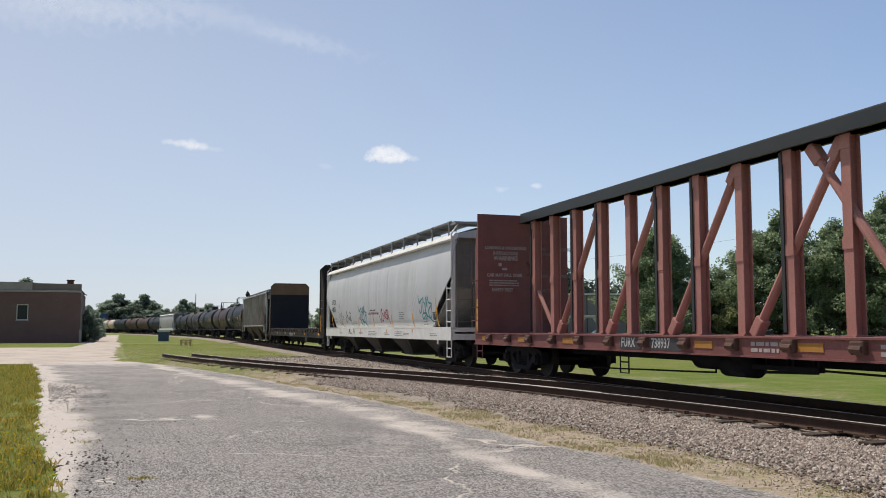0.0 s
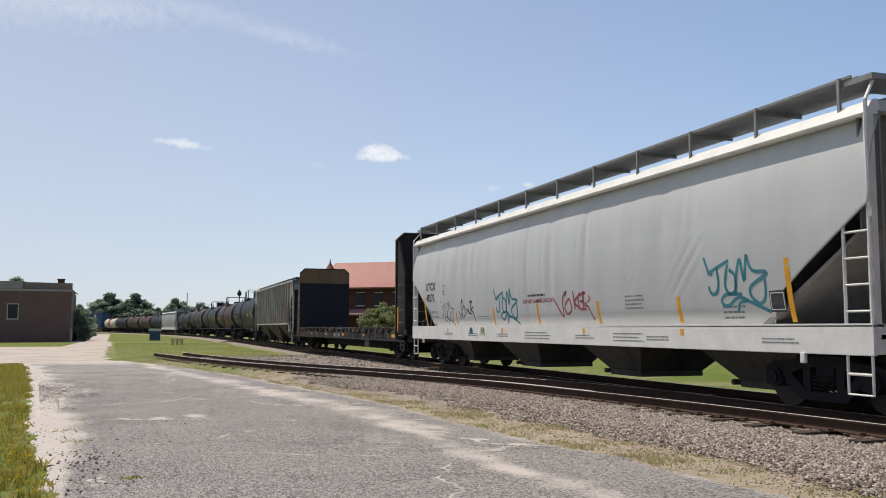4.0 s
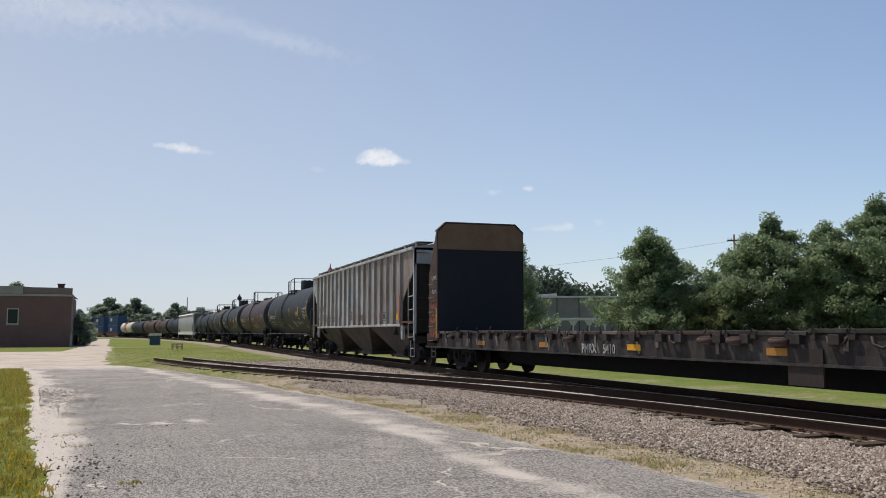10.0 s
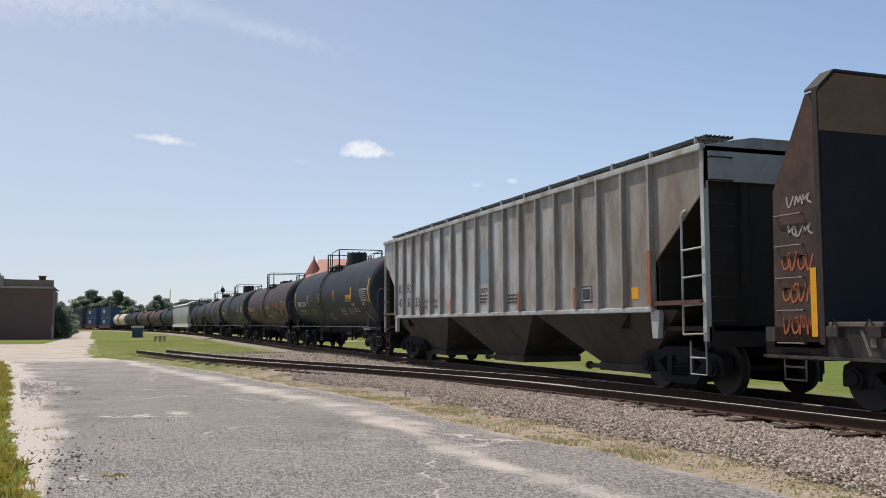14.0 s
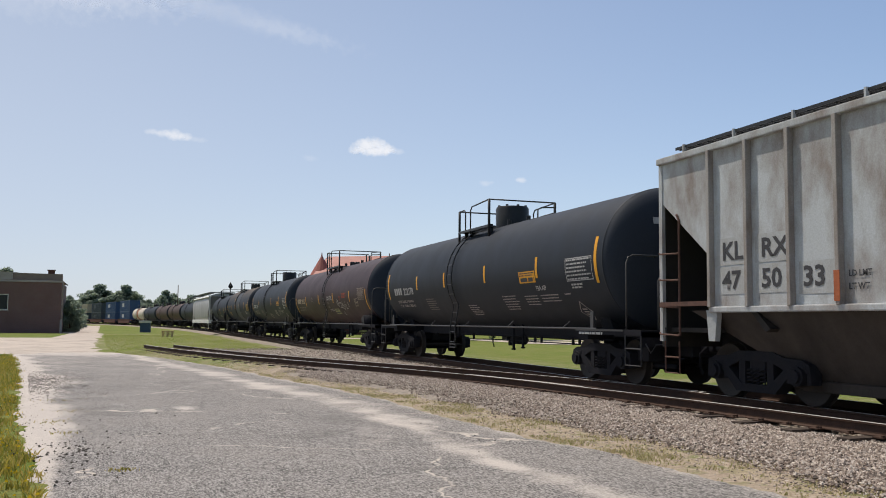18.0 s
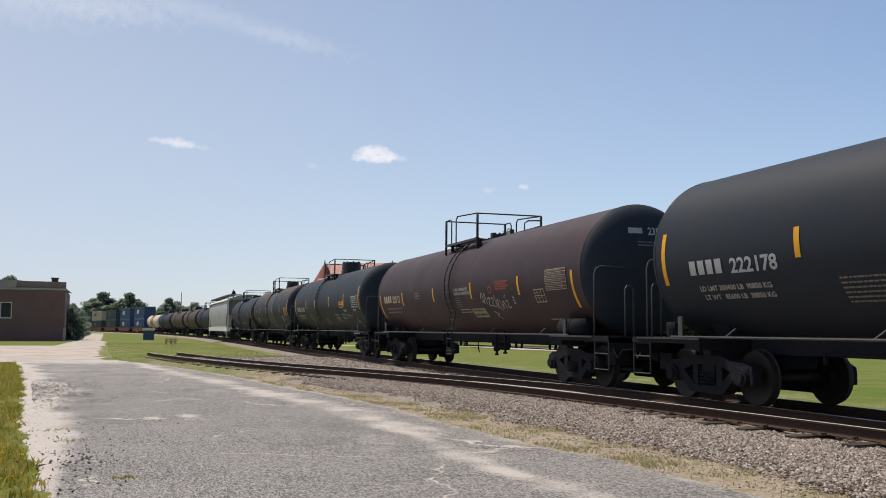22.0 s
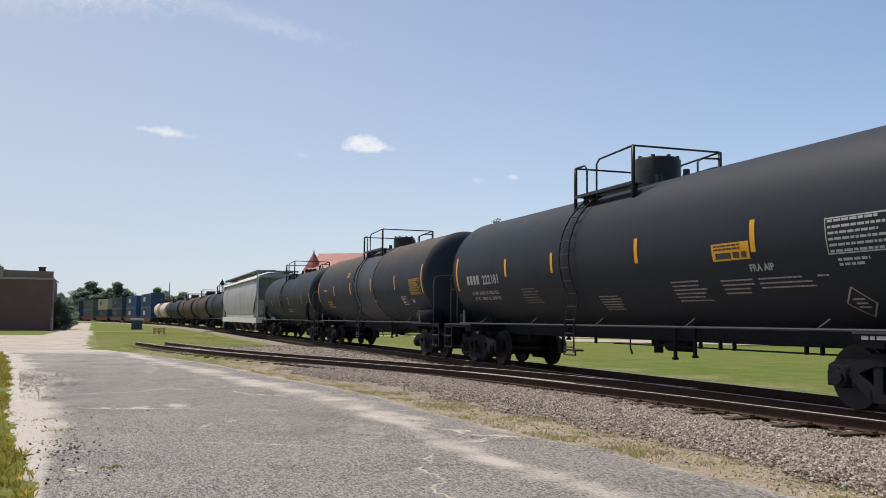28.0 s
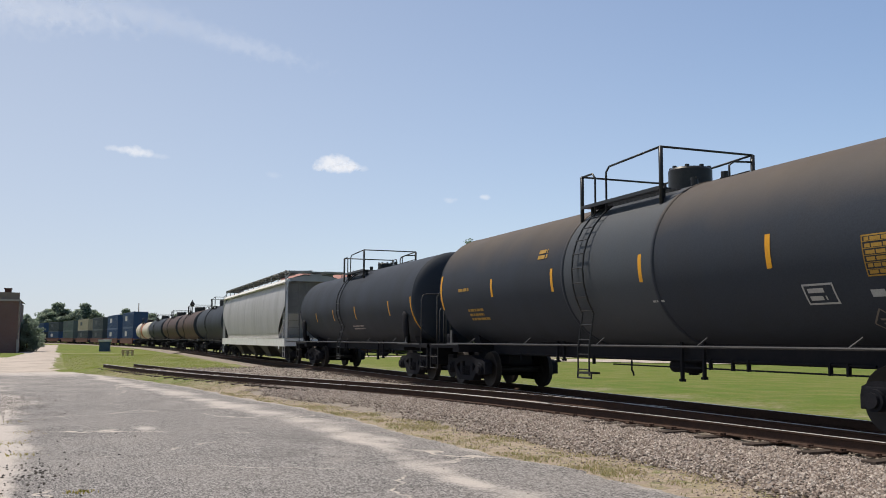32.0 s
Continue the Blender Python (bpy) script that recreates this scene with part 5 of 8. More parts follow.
    add_tube(bm, [(pb - 0.1, 1.06, tall - 0.3), (pa, 1.06, tall - 0.34)], 0.018, 6)
    part("railing", soft(bm), GUN, car, "black platform railing")
    for i, (dx, dy) in enumerate(((-0.9, 0.1), (-1.25, -0.2), (0.85, 0.15), (0.6, -0.35), (-0.7, 0.45))):
        bm = tube([(X(ds) + dx, dy, zt - 0.06), (X(ds) + dx, dy, zt + 0.12 + 0.05 * (i % 3))], 0.07, 10)
        add_box(bm, X(ds) + dx - 0.1, X(ds) + dx + 0.1, dy - 0.03, dy + 0.03, zt + 0.08, zt + 0.12)
        part("valve", bm, GUN, car)
    x = X(lad)
    pts = []
    for k in range(9):
        a = radians(-32 + 88 * k / 8)
        pts.append((-(r + 0.09) * math.cos(a), zc + (r + 0.09) * math.sin(a)))
    pts = [(-1.5, 0.55), (-1.5, 1.1)] + [p for p in pts if p[1] > 1.25]
    bm = bmesh.new()
    for dx in (-0.22, 0.22):
        add_tube(bm, [(x + dx, y, z) for y, z in pts], 0.02, 6)
    total = [0.0]
    for p, q in zip(pts, pts[1:]):
        total.append(total[-1] + math.dist(p, q))
    k = 0.12
    while k < total[-1]:
        i = max(j for j in range(len(total)) if total[j] <= k)
        i = min(i, len(pts) - 2)
        t = (k - total[i]) / (total[i + 1] - total[i])
        y, z = pts[i][0] * (1 - t) + pts[i + 1][0] * t, pts[i][1] * (1 - t) + pts[i + 1][1] * t
        add_tube(bm, [(x - 0.22, y, z), (x + 0.22, y, z)], 0.014, 5)
        k += 0.3
    add_tube(bm, [(x - 0.24, -1.5, 0.62), (x - 0.24, -1.5, 0.5), (x + 0.3, -1.5, 0.5), (x + 0.3, -1.5, 0.62)], 0.02, 6)
    add_box(bm, x - 0.22, x + 0.3, -1.52, -1.3, 0.58, 0.62)
    part("ladder", bm, GUN, car, "black side ladder")
    # outlet, brake gear
    bm = tube([(X(ds), 0, zb + 0.1), (X(ds), 0, zb - 0.35)], 0.16, 12)
    add_tube(bm, [(X(ds) - 0.02, 0, zb - 0.3), (X(ds) - 0.02, 0, zb - 0.52)], 0.1, 10)
    part("bottom_outlet", bm, UNDER, car)
    bm = bmesh.new()
    add_tube(bm, [(-half + 3.2, -0.55, 0.9), (half - 2.6, -0.55, 0.9)], 0.02, 6)
    add_tube(bm, [(-0.8, -0.55, 0.76), (half - 2.4, -0.55, 0.76)], 0.016, 6)
    rng = random.Random(int(s0))
    for xx in (-half + 3.5, -1.6, 2.4, 3.0, 3.4, 5.2, 5.55):
        add_box(bm, xx - 0.022, xx + 0.022, -0.58, -0.52, 0.74, 0.93)
    part("brake_rod", bm, UNDER, car)
    for xx, low in ((-3.2, 0.74), (-2.9, 0.78), (1.6, 0.5), (2.25, 0.56)):
        part("hanger", add_box(box(xx - 0.03, xx + 0.03, -0.6, -0.54, low, zb + 0.12, bevel=0.01), xx - 0.045, xx + 0.045, -0.62, -0.52, low, low + 0.05, bevel=0.01), UNDER, car)
    part("brake_cylinder", soft(tube([(1.0, -0.3, 0.78), (1.75, -0.3, 0.78)], 0.13, 14)), UNDER, car)
    part("slack_chain", soft(tube([(-0.35, -0.4, 0.86), (-0.32, -0.42, 0.66), (-0.3, -0.4, 0.6), (-0.28, -0.4, 0.54)], 0.02, 6)), UNDER, car)
    for xx in (-half + inset, half - inset):
        truck(car, xx, rolls)
    couplers(car, half + 0.975, 0.31, (fore - 0.75) / 2)
    if detail:
        for e in (-1, 1):
            part("bracket_plate", box(e * (half - 0.85) - 0.07, e * (half - 0.85) + 0.07, -1.44, -1.4, 1.08, 1.52), SPRINGRAIL, car, "upright grey bracket plate")
            part("deck_edge", box(*sorted((e * (half + 0.55), e * (half - 1.5))), -1.5, -1.475, 1.105, 1.14), SPRINGRAIL, car, "worn grey deck edge")
        part("hand_brake", soft(add_box(tube([(-half + 0.35, -1.2, 1.12), (-half + 0.35, -1.2, 1.3)], 0.16, 10), -half + 0.2, -half + 0.5, -1.32, -1.12, 1.28, 1.42, bevel=0.03)), UNDER, car)
    CARS.append((car, c - slack(c), 6.5))
    return car, X, r, zc


def on_tank(car, bm, material, r, zc, label="", name="lettering"):
    return part(name, wrap_round(bm, r + 0.006, zc), material, car, label)


def on_head(car, bm, material, half, shell, r, zc, label="", name="lettering"):
    """Flat writing laid on the dished forward end."""
    for v in bm.verts:
        rho = math.hypot(v.co.y, v.co.z - zc) / r
        v.co.x = half + shell + HEAD * math.sqrt(max(0.0, 1 - rho * rho)) + 0.008
    return part(name, bm, material, car, label)


def brand_blocks(x, z, size, n=4, w=0.8):
    """Plain blocks in place of a maker's letters."""
    bm = bmesh.new()
    for k in range(n):
        a = x + k * size * w
        for j in range(4):
            z0, z1 = z + size * j / 4, z + size * (j + 1) / 4
            bm.faces.new([bm.verts.new(p) for p in ((a, 0, z0), (a + size * w * 0.72, 0, z0), (a + size * w * 0.72, 0, z1), (a, 0, z1))])
    return bm


def diamond_placard(x, z, d=0.3):
    bm = bmesh.new()
    ring = [(x - d, z), (x, z + d * 1.1), (x + d, z), (x, z - d * 1.1)]
    for a, b in zip(ring, ring[1:] + ring[:1]):
        stroke(bm, [a, b], 0.026, 0)
    for k in range(3):
        stroke(bm, [(x - d * 0.4, z - 0.08 + 0.08 * k), (x + d * 0.4, z - 0.08 + 0.08 * k)], 0.035, 0)
    return bm


def ruled_panel(x0, x1, z0, z1, rows, cols, w=0.012):
    """A ruled data panel: thin lines round and through it."""
    bm = outline(x0, x1, z0, z1, w, 0)
    for k in range(1, rows):
        z = z0 + (z1 - z0) * k / rows
        bm.faces.new([bm.verts.new((p, 0, z + q)) for p, q in ((x0, 0), (x1, 0), (x1, w * 0.7), (x0, w * 0.7))])
    for c in cols:
        x = x0 + (x1 - x0) * c
        bm.faces.new([bm.verts.new((x + p, 0, z)) for p, z in ((0, z0), (w * 0.7, z0), (w * 0.7, z1), (0, z1))])
    return bm


def black_tank(s0, number, seed, lad=110.85, mid=-1.7):
    """One of the two like black tank cars; s0: where its forward end stands at the start."""
    o = s0 - 101.1
    car, X, r, zc = tank_car(s0, 118.95 + o, 1.545, 2.65, BLACK, (109.0 + o, 111.5 + o), lad + o, (109.75 + o, 0.5, 0.66), "clean black tank car with yellow reflective strips")
    for x, z0, z1 in ((-8.15, 2.08, 3.05), (-4.56, 2.36, 2.82), (mid, 2.35, 2.81), (1.75, 2.36, 2.84), (5.18, 2.35, 2.86), (8.15, 2.12, 3.12)):
        stripe(car, x, z0, z1, r=r, zc=zc, w=0.12)
    on_tank(car, brand_blocks(-7.34, 2.23, 0.25, 4, 0.98), LETTER, r, zc, "white blocked-out letters")
    on_tank(car, letters(number, 0.25, -6.2, 2.22, width=1.13), LETTER, r, zc, "white car number")
    on_tank(car, letters("LD LMT 200400 LB  90850 KG", 0.095, -7.2, 1.93, width=1.14), FADEDINK, r, zc, "worn weight lettering")
    on_tank(car, letters("LT WT   85600 LB  38850 KG", 0.095, -7.15, 1.76, width=1.14), FADEDINK, r, zc, "worn weight lettering")
    on_tank(car, bars(-3.85, 2.02, 0.95, 6, 0.028, 0.078, 0, seed), DULLINK, r, zc, name="small_print")
    on_tank(car, bars(-0.15, 1.72, 0.85, 6, 0.028, 0.07, 0, seed + 1), FADEDINK, r, zc, name="small_print")
    part("placard", wrap_round(plate(4.12, 5.08, 2.25, 2.54), r, zc), YELLOW, car, "yellow emergency notice")
    on_tank(car, bars(4.18, 2.51, 0.88, 2, 0.03, 0.055, 0, seed + 2), INK, r + 0.003, zc, name="small_print")
    on_tank(car, bars(4.22, 2.38, 0.9, 1, 0.1, 0.1, 0, seed + 3), INK, r + 0.003, zc, name="small_print")
    on_tank(car, letters("FRA AIP", 0.12, 5.0, 2.04), LETTER, r, zc, "white lettering")
    for s, w, n, z in ((107.2, 1.0, 6, 1.95), (105.75, 0.85, 4, 1.92), (104.8, 1.2, 3, 1.92), (103.5, 0.3, 1, 1.92)):
        on_tank(car, bars(X(s + o), z, w, n, 0.028, 0.08, 0, seed + int(s)), FADEDINK, r, zc, name="small_print")
    tb = outline(X(103.15 + o), X(101.9 + o), 2.2, 2.72, 0.02, 0)
    on_tank(car, tb, LETTER, r, zc, name="data_panel")
    for k in range(6):
        on_tank(car, bars(X(103.1 + o), 2.69 - k * 0.085, 1.15, 1, 0.036, 0.08, 0, seed + 20 + k, cut=0.3), LETTER, r, zc, name="small_print")
    on_tank(car, bars(X(103.0 + o), 2.14, 0.6, 2, 0.04, 0.07, 0, seed + 31), LETTER, r, zc, name="small_print")
    on_tank(car, diamond_placard(6.92, 1.4, 0.27), FADEDINK, r, zc, "white hazard placard", "placard")
    head = (118.95 - 101.1 - 0.55) / 2
    on_head(car, letters(number, 0.19, 9, 3.36, -0.05, FRONT, width=0.85), LETTER, head, -0.2, r, zc, "white car number")
    on_head(car, bars(-0.55, 3.5, 0.42, 1, 0.14, 0.14, 9, 3, FRONT), LETTER, head, -0.2, r, zc, "white blocked-out letters")
    on_head(car, bars(-0.45, 3.2, 0.8, 2, 0.035, 0.08, 9, 4, FRONT), DULLINK, head, -0.2, r, zc, name="small_print")
    part("edge_lettering", bars(X(102.6 + o), 1.08, 1.2, 1, 0.05, 0.05, -1.485, 9), LETTER, car)


centre_beam_flat(3.6, 25.8)
round_hopper(27.6, 49.02, WHITE, SILL, 1, label="white covered hopper car with sprayed graffiti along its side")
bulkhead_flat(50.85, 75.45)
ribbed_hopper(77.0, 96.95)
black_tank(99.26, "222178", 50)

car, X, r, zc = tank_car(120.3, 138.2, 1.51, 2.62, BROWNT, (127.9, 130.8), 129.2, (128.9, 0.22, 0.24), "faded brown tank car with yellow reflective strips and a white tag", shell=0.07, fore=1.27, hoop=0.72)
for x, z0, z1 in ((-8.45, 1.62, 2.58), (-5.36, 2.1, 2.6), (-1.74, 2.14, 2.6), (1.78, 2.14, 2.63), (5.27, 2.15, 2.64), (8.32, 1.72, 2.62)):
    stripe(car, x, z0, z1, r=r, zc=zc, w=0.11)
GOLDINK = mat("cream_lettering", (0.5, 0.42, 0.32), 0.6, scale=8, amount=0.4, bump=0)
LIMENOTE = mat("faded_lime_notice", (0.3, 0.3, 0.16), 0.7, dark=(0.18, 0.17, 0.1), scale=6, amount=0.6, bump=0)
REDNOTE = mat("faded_red_stencil", (0.3, 0.075, 0.05), 0.7, scale=6, amount=0.6, bump=0)
on_tank(car, brand_blocks(-7.85, 2.25, 0.26, 4, 1.04), GOLDINK, r, zc, "cream blocked-out letters")
on_tank(car, letters("23512", 0.26, -6.66, 2.24, width=1.12), GOLDINK, r, zc, "cream car number")
on_tank(car, bars(-7.75, 2.04, 2.1, 2, 0.055, 0.15, 0, 2), DULLINK, r, zc, name="small_print")
on_tank(car, plate(-3.85, -3.05, 2.25, 2.6), mat("faded_grey_patch", (0.075, 0.06, 0.06), 0.7, scale=4), r, zc, name="stencil_patch")
on_tank(car, bars(-3.75, 2.52, 0.6, 3, 0.04, 0.09, 0, 21), DULLINK, r + 0.003, zc, name="small_print")
on_tank(car, letters("CONTACT OWNER BEFORE", 0.085, 0.35, 2.42, width=0.8), LETTER, r, zc, "worn white stencilled words")
on_tank(car, letters("REPAIRING OR CLEANING TANK", 0.085, 0.35, 2.3, width=0.8), LETTER, r, zc, "worn white stencilled words")
on_tank(car, bars(0.36, 2.22, 0.5, 5, 0.03, 0.07, 0, 4), DULLINK, r, zc, name="small_print")
on_tank(car, bars(0.5, 1.84, 0.95, 2, 0.032, 0.09, 0, 5), FADEDINK, r, zc, name="small_print")
on_tank(car, plate(1.5, 2.52, 1.53, 1.84), LIMENOTE, r, zc, "faded lime-yellow notice", "placard")
on_tank(car, bars(1.62, 1.8, 0.75, 1, 0.06, 0.1, 0, 22), INK, r + 0.003, zc, name="small_print")
on_tank(car, bars(1.58, 1.67, 0.9, 1, 0.08, 0.1, 0, 23), INK, r + 0.003, zc, name="small_print")
on_tank(car, bars(3.74, 2.58, 0.95, 4, 0.045, 0.065, 0, 24, cut=0.15), REDNOTE, r, zc, "faded red stencilled lines", "small_print")
on_tank(car, stroke(bmesh.new(), [(3.3 + 0.12 * math.cos(a), 2.36 + 0.09 * math.sin(a)) for a in [k * math.pi / 5 for k in range(11)]], 0.045, 0), REDNOTE, r, zc, "faded red ring", "stencil_mark")
on_tank(car, sprayed(TAG_M, 2.5, 1.46, 2.0, 0.86, 0.03, 0), WHTSPRAY, r, zc, "white sprayed tag", "graffiti")
on_tank(car, bars(4.78, 2.12, 0.12, 3, 0.05, 0.08, 0, 25), FADEDINK, r, zc, name="stencil_mark")
on_tank(car, ruled_panel(6.2, 6.77, 1.91, 2.26, 2, (0.3, 0.65), 0.022), GOLDINK, r, zc, name="data_panel")
on_tank(car, bars(6.26, 2.18, 0.4, 2, 0.03, 0.12, 0, 8), DULLINK, r, zc, name="small_print")
on_tank(car, plate(6.93, 8.05, 2.2, 2.7), mat("grimy_brown_panel", (0.085, 0.055, 0.045), 0.7, scale=3), r, zc, "grimy brown data panel with cream rules", "data_panel")
on_tank(car, ruled_panel(6.93, 8.05, 2.2, 2.7, 6, (0.42, 0.75)), GOLDINK, r + 0.003, zc, name="panel_rules")
for k in range(6):
    on_tank(car, bars(6.98, 2.68 - k * 0.083, 1.0, 1, 0.03, 0.08, 0, 60 + k, cut=0.3), DULLINK, r + 0.003, zc, name="small_print")
on_tank(car, bars(6.35, 1.42, 0.95, 1, 0.04, 0.05, 0, 66), FADEDINK, r, zc, name="small_print")
on_head(car, letters("23512", 0.17, 9, 3.4, -0.02, FRONT, width=0.85), LETTER, 8.675, 0.07, r, zc, "white car number")
on_head(car, bars(-0.5, 3.55, 0.42, 1, 0.13, 0.13, 9, 3, FRONT), LETTER, 8.675, 0.07, r, zc, "white blocked-out letters")
on_head(car, bars(-0.3, 3.24, 0.6, 2, 0.03, 0.07, 9, 4, FRONT), DULLINK, 8.675, 0.07, r, zc, name="small_print")
part("end_reservoir", soft(add_tube(tube([(8.55, -1.2, 1.32), (7.4, -1.2, 1.32)], 0.22, 16), [(8.0, -1.2, 1.32), (7.95, -1.2, 1.32)], 0.235, 16)), UNDER, car, "grimy air reservoir")

black_tank(141.17, "222181", 80, 111.0, -1.9)

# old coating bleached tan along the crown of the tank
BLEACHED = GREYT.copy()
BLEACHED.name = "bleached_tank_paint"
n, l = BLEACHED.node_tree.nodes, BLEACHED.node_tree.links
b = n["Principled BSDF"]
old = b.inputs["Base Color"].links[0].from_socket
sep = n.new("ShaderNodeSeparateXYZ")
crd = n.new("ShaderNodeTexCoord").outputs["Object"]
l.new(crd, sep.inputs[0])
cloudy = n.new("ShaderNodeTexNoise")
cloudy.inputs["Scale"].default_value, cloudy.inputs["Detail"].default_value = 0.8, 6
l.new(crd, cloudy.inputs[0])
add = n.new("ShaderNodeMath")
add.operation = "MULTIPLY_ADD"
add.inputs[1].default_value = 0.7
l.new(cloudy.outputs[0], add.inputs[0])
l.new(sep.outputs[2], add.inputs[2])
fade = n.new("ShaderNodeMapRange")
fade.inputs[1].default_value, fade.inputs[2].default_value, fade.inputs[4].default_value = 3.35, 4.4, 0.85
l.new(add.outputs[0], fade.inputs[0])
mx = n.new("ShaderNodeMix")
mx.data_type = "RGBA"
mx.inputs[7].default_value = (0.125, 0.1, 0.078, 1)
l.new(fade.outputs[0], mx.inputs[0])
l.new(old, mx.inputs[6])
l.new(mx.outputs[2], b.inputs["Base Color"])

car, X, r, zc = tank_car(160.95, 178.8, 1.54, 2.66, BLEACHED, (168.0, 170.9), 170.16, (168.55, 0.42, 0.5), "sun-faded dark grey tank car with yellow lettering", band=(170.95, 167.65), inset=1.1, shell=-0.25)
U = lambda s: X(s + 3.86)
for s, z0, z1 in ((174.2, 2.08, 3.05), (170.75, 2.32, 2.76), (167.58, 2.3, 2.8), (164.18, 2.31, 2.82), (160.82, 2.32, 2.83), (157.68, 2.1, 3.08)):
    stripe(car, U(s), z0, z1, r=r, zc=zc, w=0.11)
on_tank(car, bars(U(168.3), 3.28, 0.45, 2, 0.09, 0.13, 0, 5), YELLOWINK, r, zc, name="stencil_mark")
on_tank(car, bars(U(172.9), 2.62, 0.75, 1, 0.08, 0.1, 0, 6), YELLOWINK, r, zc, "worn yellow lettering")
on_tank(car, bars(U(172.5), 2.05, 1.2, 3, 0.07, 0.13, 0, 7), YELLOWINK, r, zc, "worn yellow lettering")
on_tank(car, outline(5.6, 6.18, 1.71, 2.04, 0.03, 0), LETTER, r, zc, name="data_panel")
on_tank(car, bars(5.68, 1.97, 0.4, 2, 0.07, 0.12, 0, 8), LETTER, r, zc, name="small_print")
on_tank(car, bars(U(164.0), 1.95, 0.4, 1, 0.04, 0.05, 0, 9), LETTER, r, zc, name="small_print")
on_tank(car, outline(6.82, 8.03, 2.08, 2.63, 0.02, 0), YELLOWINK, r, zc, "yellow ruled data panel", "data_panel")
for k in range(6):
    on_tank(car, bars(6.87, 2.6 - k * 0.087, 1.12, 1, 0.05, 0.08, 0, 90 + k, cut=0.2), YELLOWINK, r, zc, name="small_print")
on_tank(car, diamond_placard(6.75, 1.34, 0.24), DULLINK, r, zc, "faded hazard placard", "placard")
on_tank(car, plate(6.77, 7.0, 1.79, 1.9), PALEGREY, r, zc, name="stencil_patch")
on_tank(car, ruled_panel(6.82, 8.03, 2.08, 2.63, 6, (0.4, 0.72)), YELLOWINK, r, zc, name="panel_rules")
on_head(car, letters("UTLX 663967", 0.14, 9, 3.36, -0.45, FRONT, width=0.85), YELLOWINK, 8.65, -0.25, r, zc, "dull yellow reporting marks")
on_head(car, bars(-0.15, 3.24, 0.55, 3, 0.03, 0.08, 9, 4, FRONT), DULLINK, 8.65, -0.25, r, zc, name="small_print")
part("end_reservoir", soft(add_tube(tube([(8.72, -1.2, 1.36), (7.4, -1.2, 1.36)], 0.235, 16), [(8.08, -1.2, 1.36), (8.02, -1.2, 1.36)], 0.25, 16)), UNDER, car, "grimy air reservoir")

car, X, r, zc = tank_car(180.45, 197.4, 1.47, 2.58, GREYT, (187.6, 190.5), 189.6, (188.2, 0.3, 0.3), "dark grey tank car with slim yellow strips")
U = lambda s: X(s + 3.86)
for s, z0, z1 in ((189.9, 2.0, 2.4), (186.9, 2.0, 2.45), (183.6, 2.0, 2.5), (179.4, 2.05, 2.55), (177.1, 1.5, 2.6)):
    stripe(car, U(s), z0, z1, r=r, zc=zc, w=0.09)
on_tank(car, bars(U(184.5), 1.75, 1.8, 2, 0.06, 0.12, 0, 3), FADEDINK, r, zc, name="small_print")
for s in (177.8, 192.4):
    part("hose_tray", soft(tube([(U(s), -1.3, 1.15), (U(s) + 0.3, -1.45, 1.5), (U(s) + 0.15, -1.45, 2.0), (U(s) - 0.1, -1.35, 2.1)], 0.1, 10)), UNDER, car)

round_hopper(199.9, 222.8, GREY, SILL, 7, marked=False, label="pale grey covered hopper car with smooth bulging sides")
BROWN2 = mat("rust_brown_tank_paint", (0.075, 0.04, 0.03), 0.6, dark=(0.035, 0.024, 0.02), scale=0.9, amount=0.8, streak=0.5, bump=0.06)
for k in range(4):
    a = 224.6 + 19.7 * k
    tank_car(a, a + 17.9, 1.5, 2.62, (GREYT, BROWN2, BROWN2, GREYT)[k], (a + 7.6, a + 10.2), a + 10.0, (a + 8.6, 0.55, 0.55), ("dark grey", "rust-brown", "brown", "sooty dark")[k] + " tank car far along the curve", rolls=False, detail=False)
car, X, r, zc = tank_car(303.8, 321.0, 1.42, 2.55, WHT2, (311, 314), 313.6, (312.4, 0.5, 0.5), "cream tank car with an orange middle band", rolls=False, detail=False)
bm = lathe([(-1.2, r + 0.008), (1.2, r + 0.008)], "x", 48)
bmesh.ops.translate(bm, verts=bm.verts, vec=(0, 0, zc))
part("painted_band", bm, mat("faded_orange_band", (0.42, 0.16, 0.08), 0.6, scale=2), car, smooth=True)

# double-stack container cars
BLUE = mat("blue_container_paint", (0.035, 0.075, 0.17), 0.55, dark=(0.06, 0.08, 0.13), scale=1.5, amount=0.6, streak=0.5)
CREAM = mat("tan_container_paint", (0.42, 0.37, 0.28), 0.6, dark=(0.3, 0.25, 0.18), scale=1.5, amount=0.6, streak=0.5)
DARKC = mat("slate_container_paint", (0.05, 0.065, 0.08), 0.6, dark=(0.08, 0.08, 0.08), scale=1.5, amount=0.6, streak=0.5)
GREENC = mat("grey_green_container_paint", (0.1, 0.13, 0.13), 0.6, dark=(0.07, 0.08, 0.08), scale=1.5, amount=0.6, streak=0.5)
WELLRED = mat("brown_well_car_paint", (0.13, 0.05, 0.04), 0.7, dark=(0.07, 0.04, 0.035), scale=2, amount=0.6)


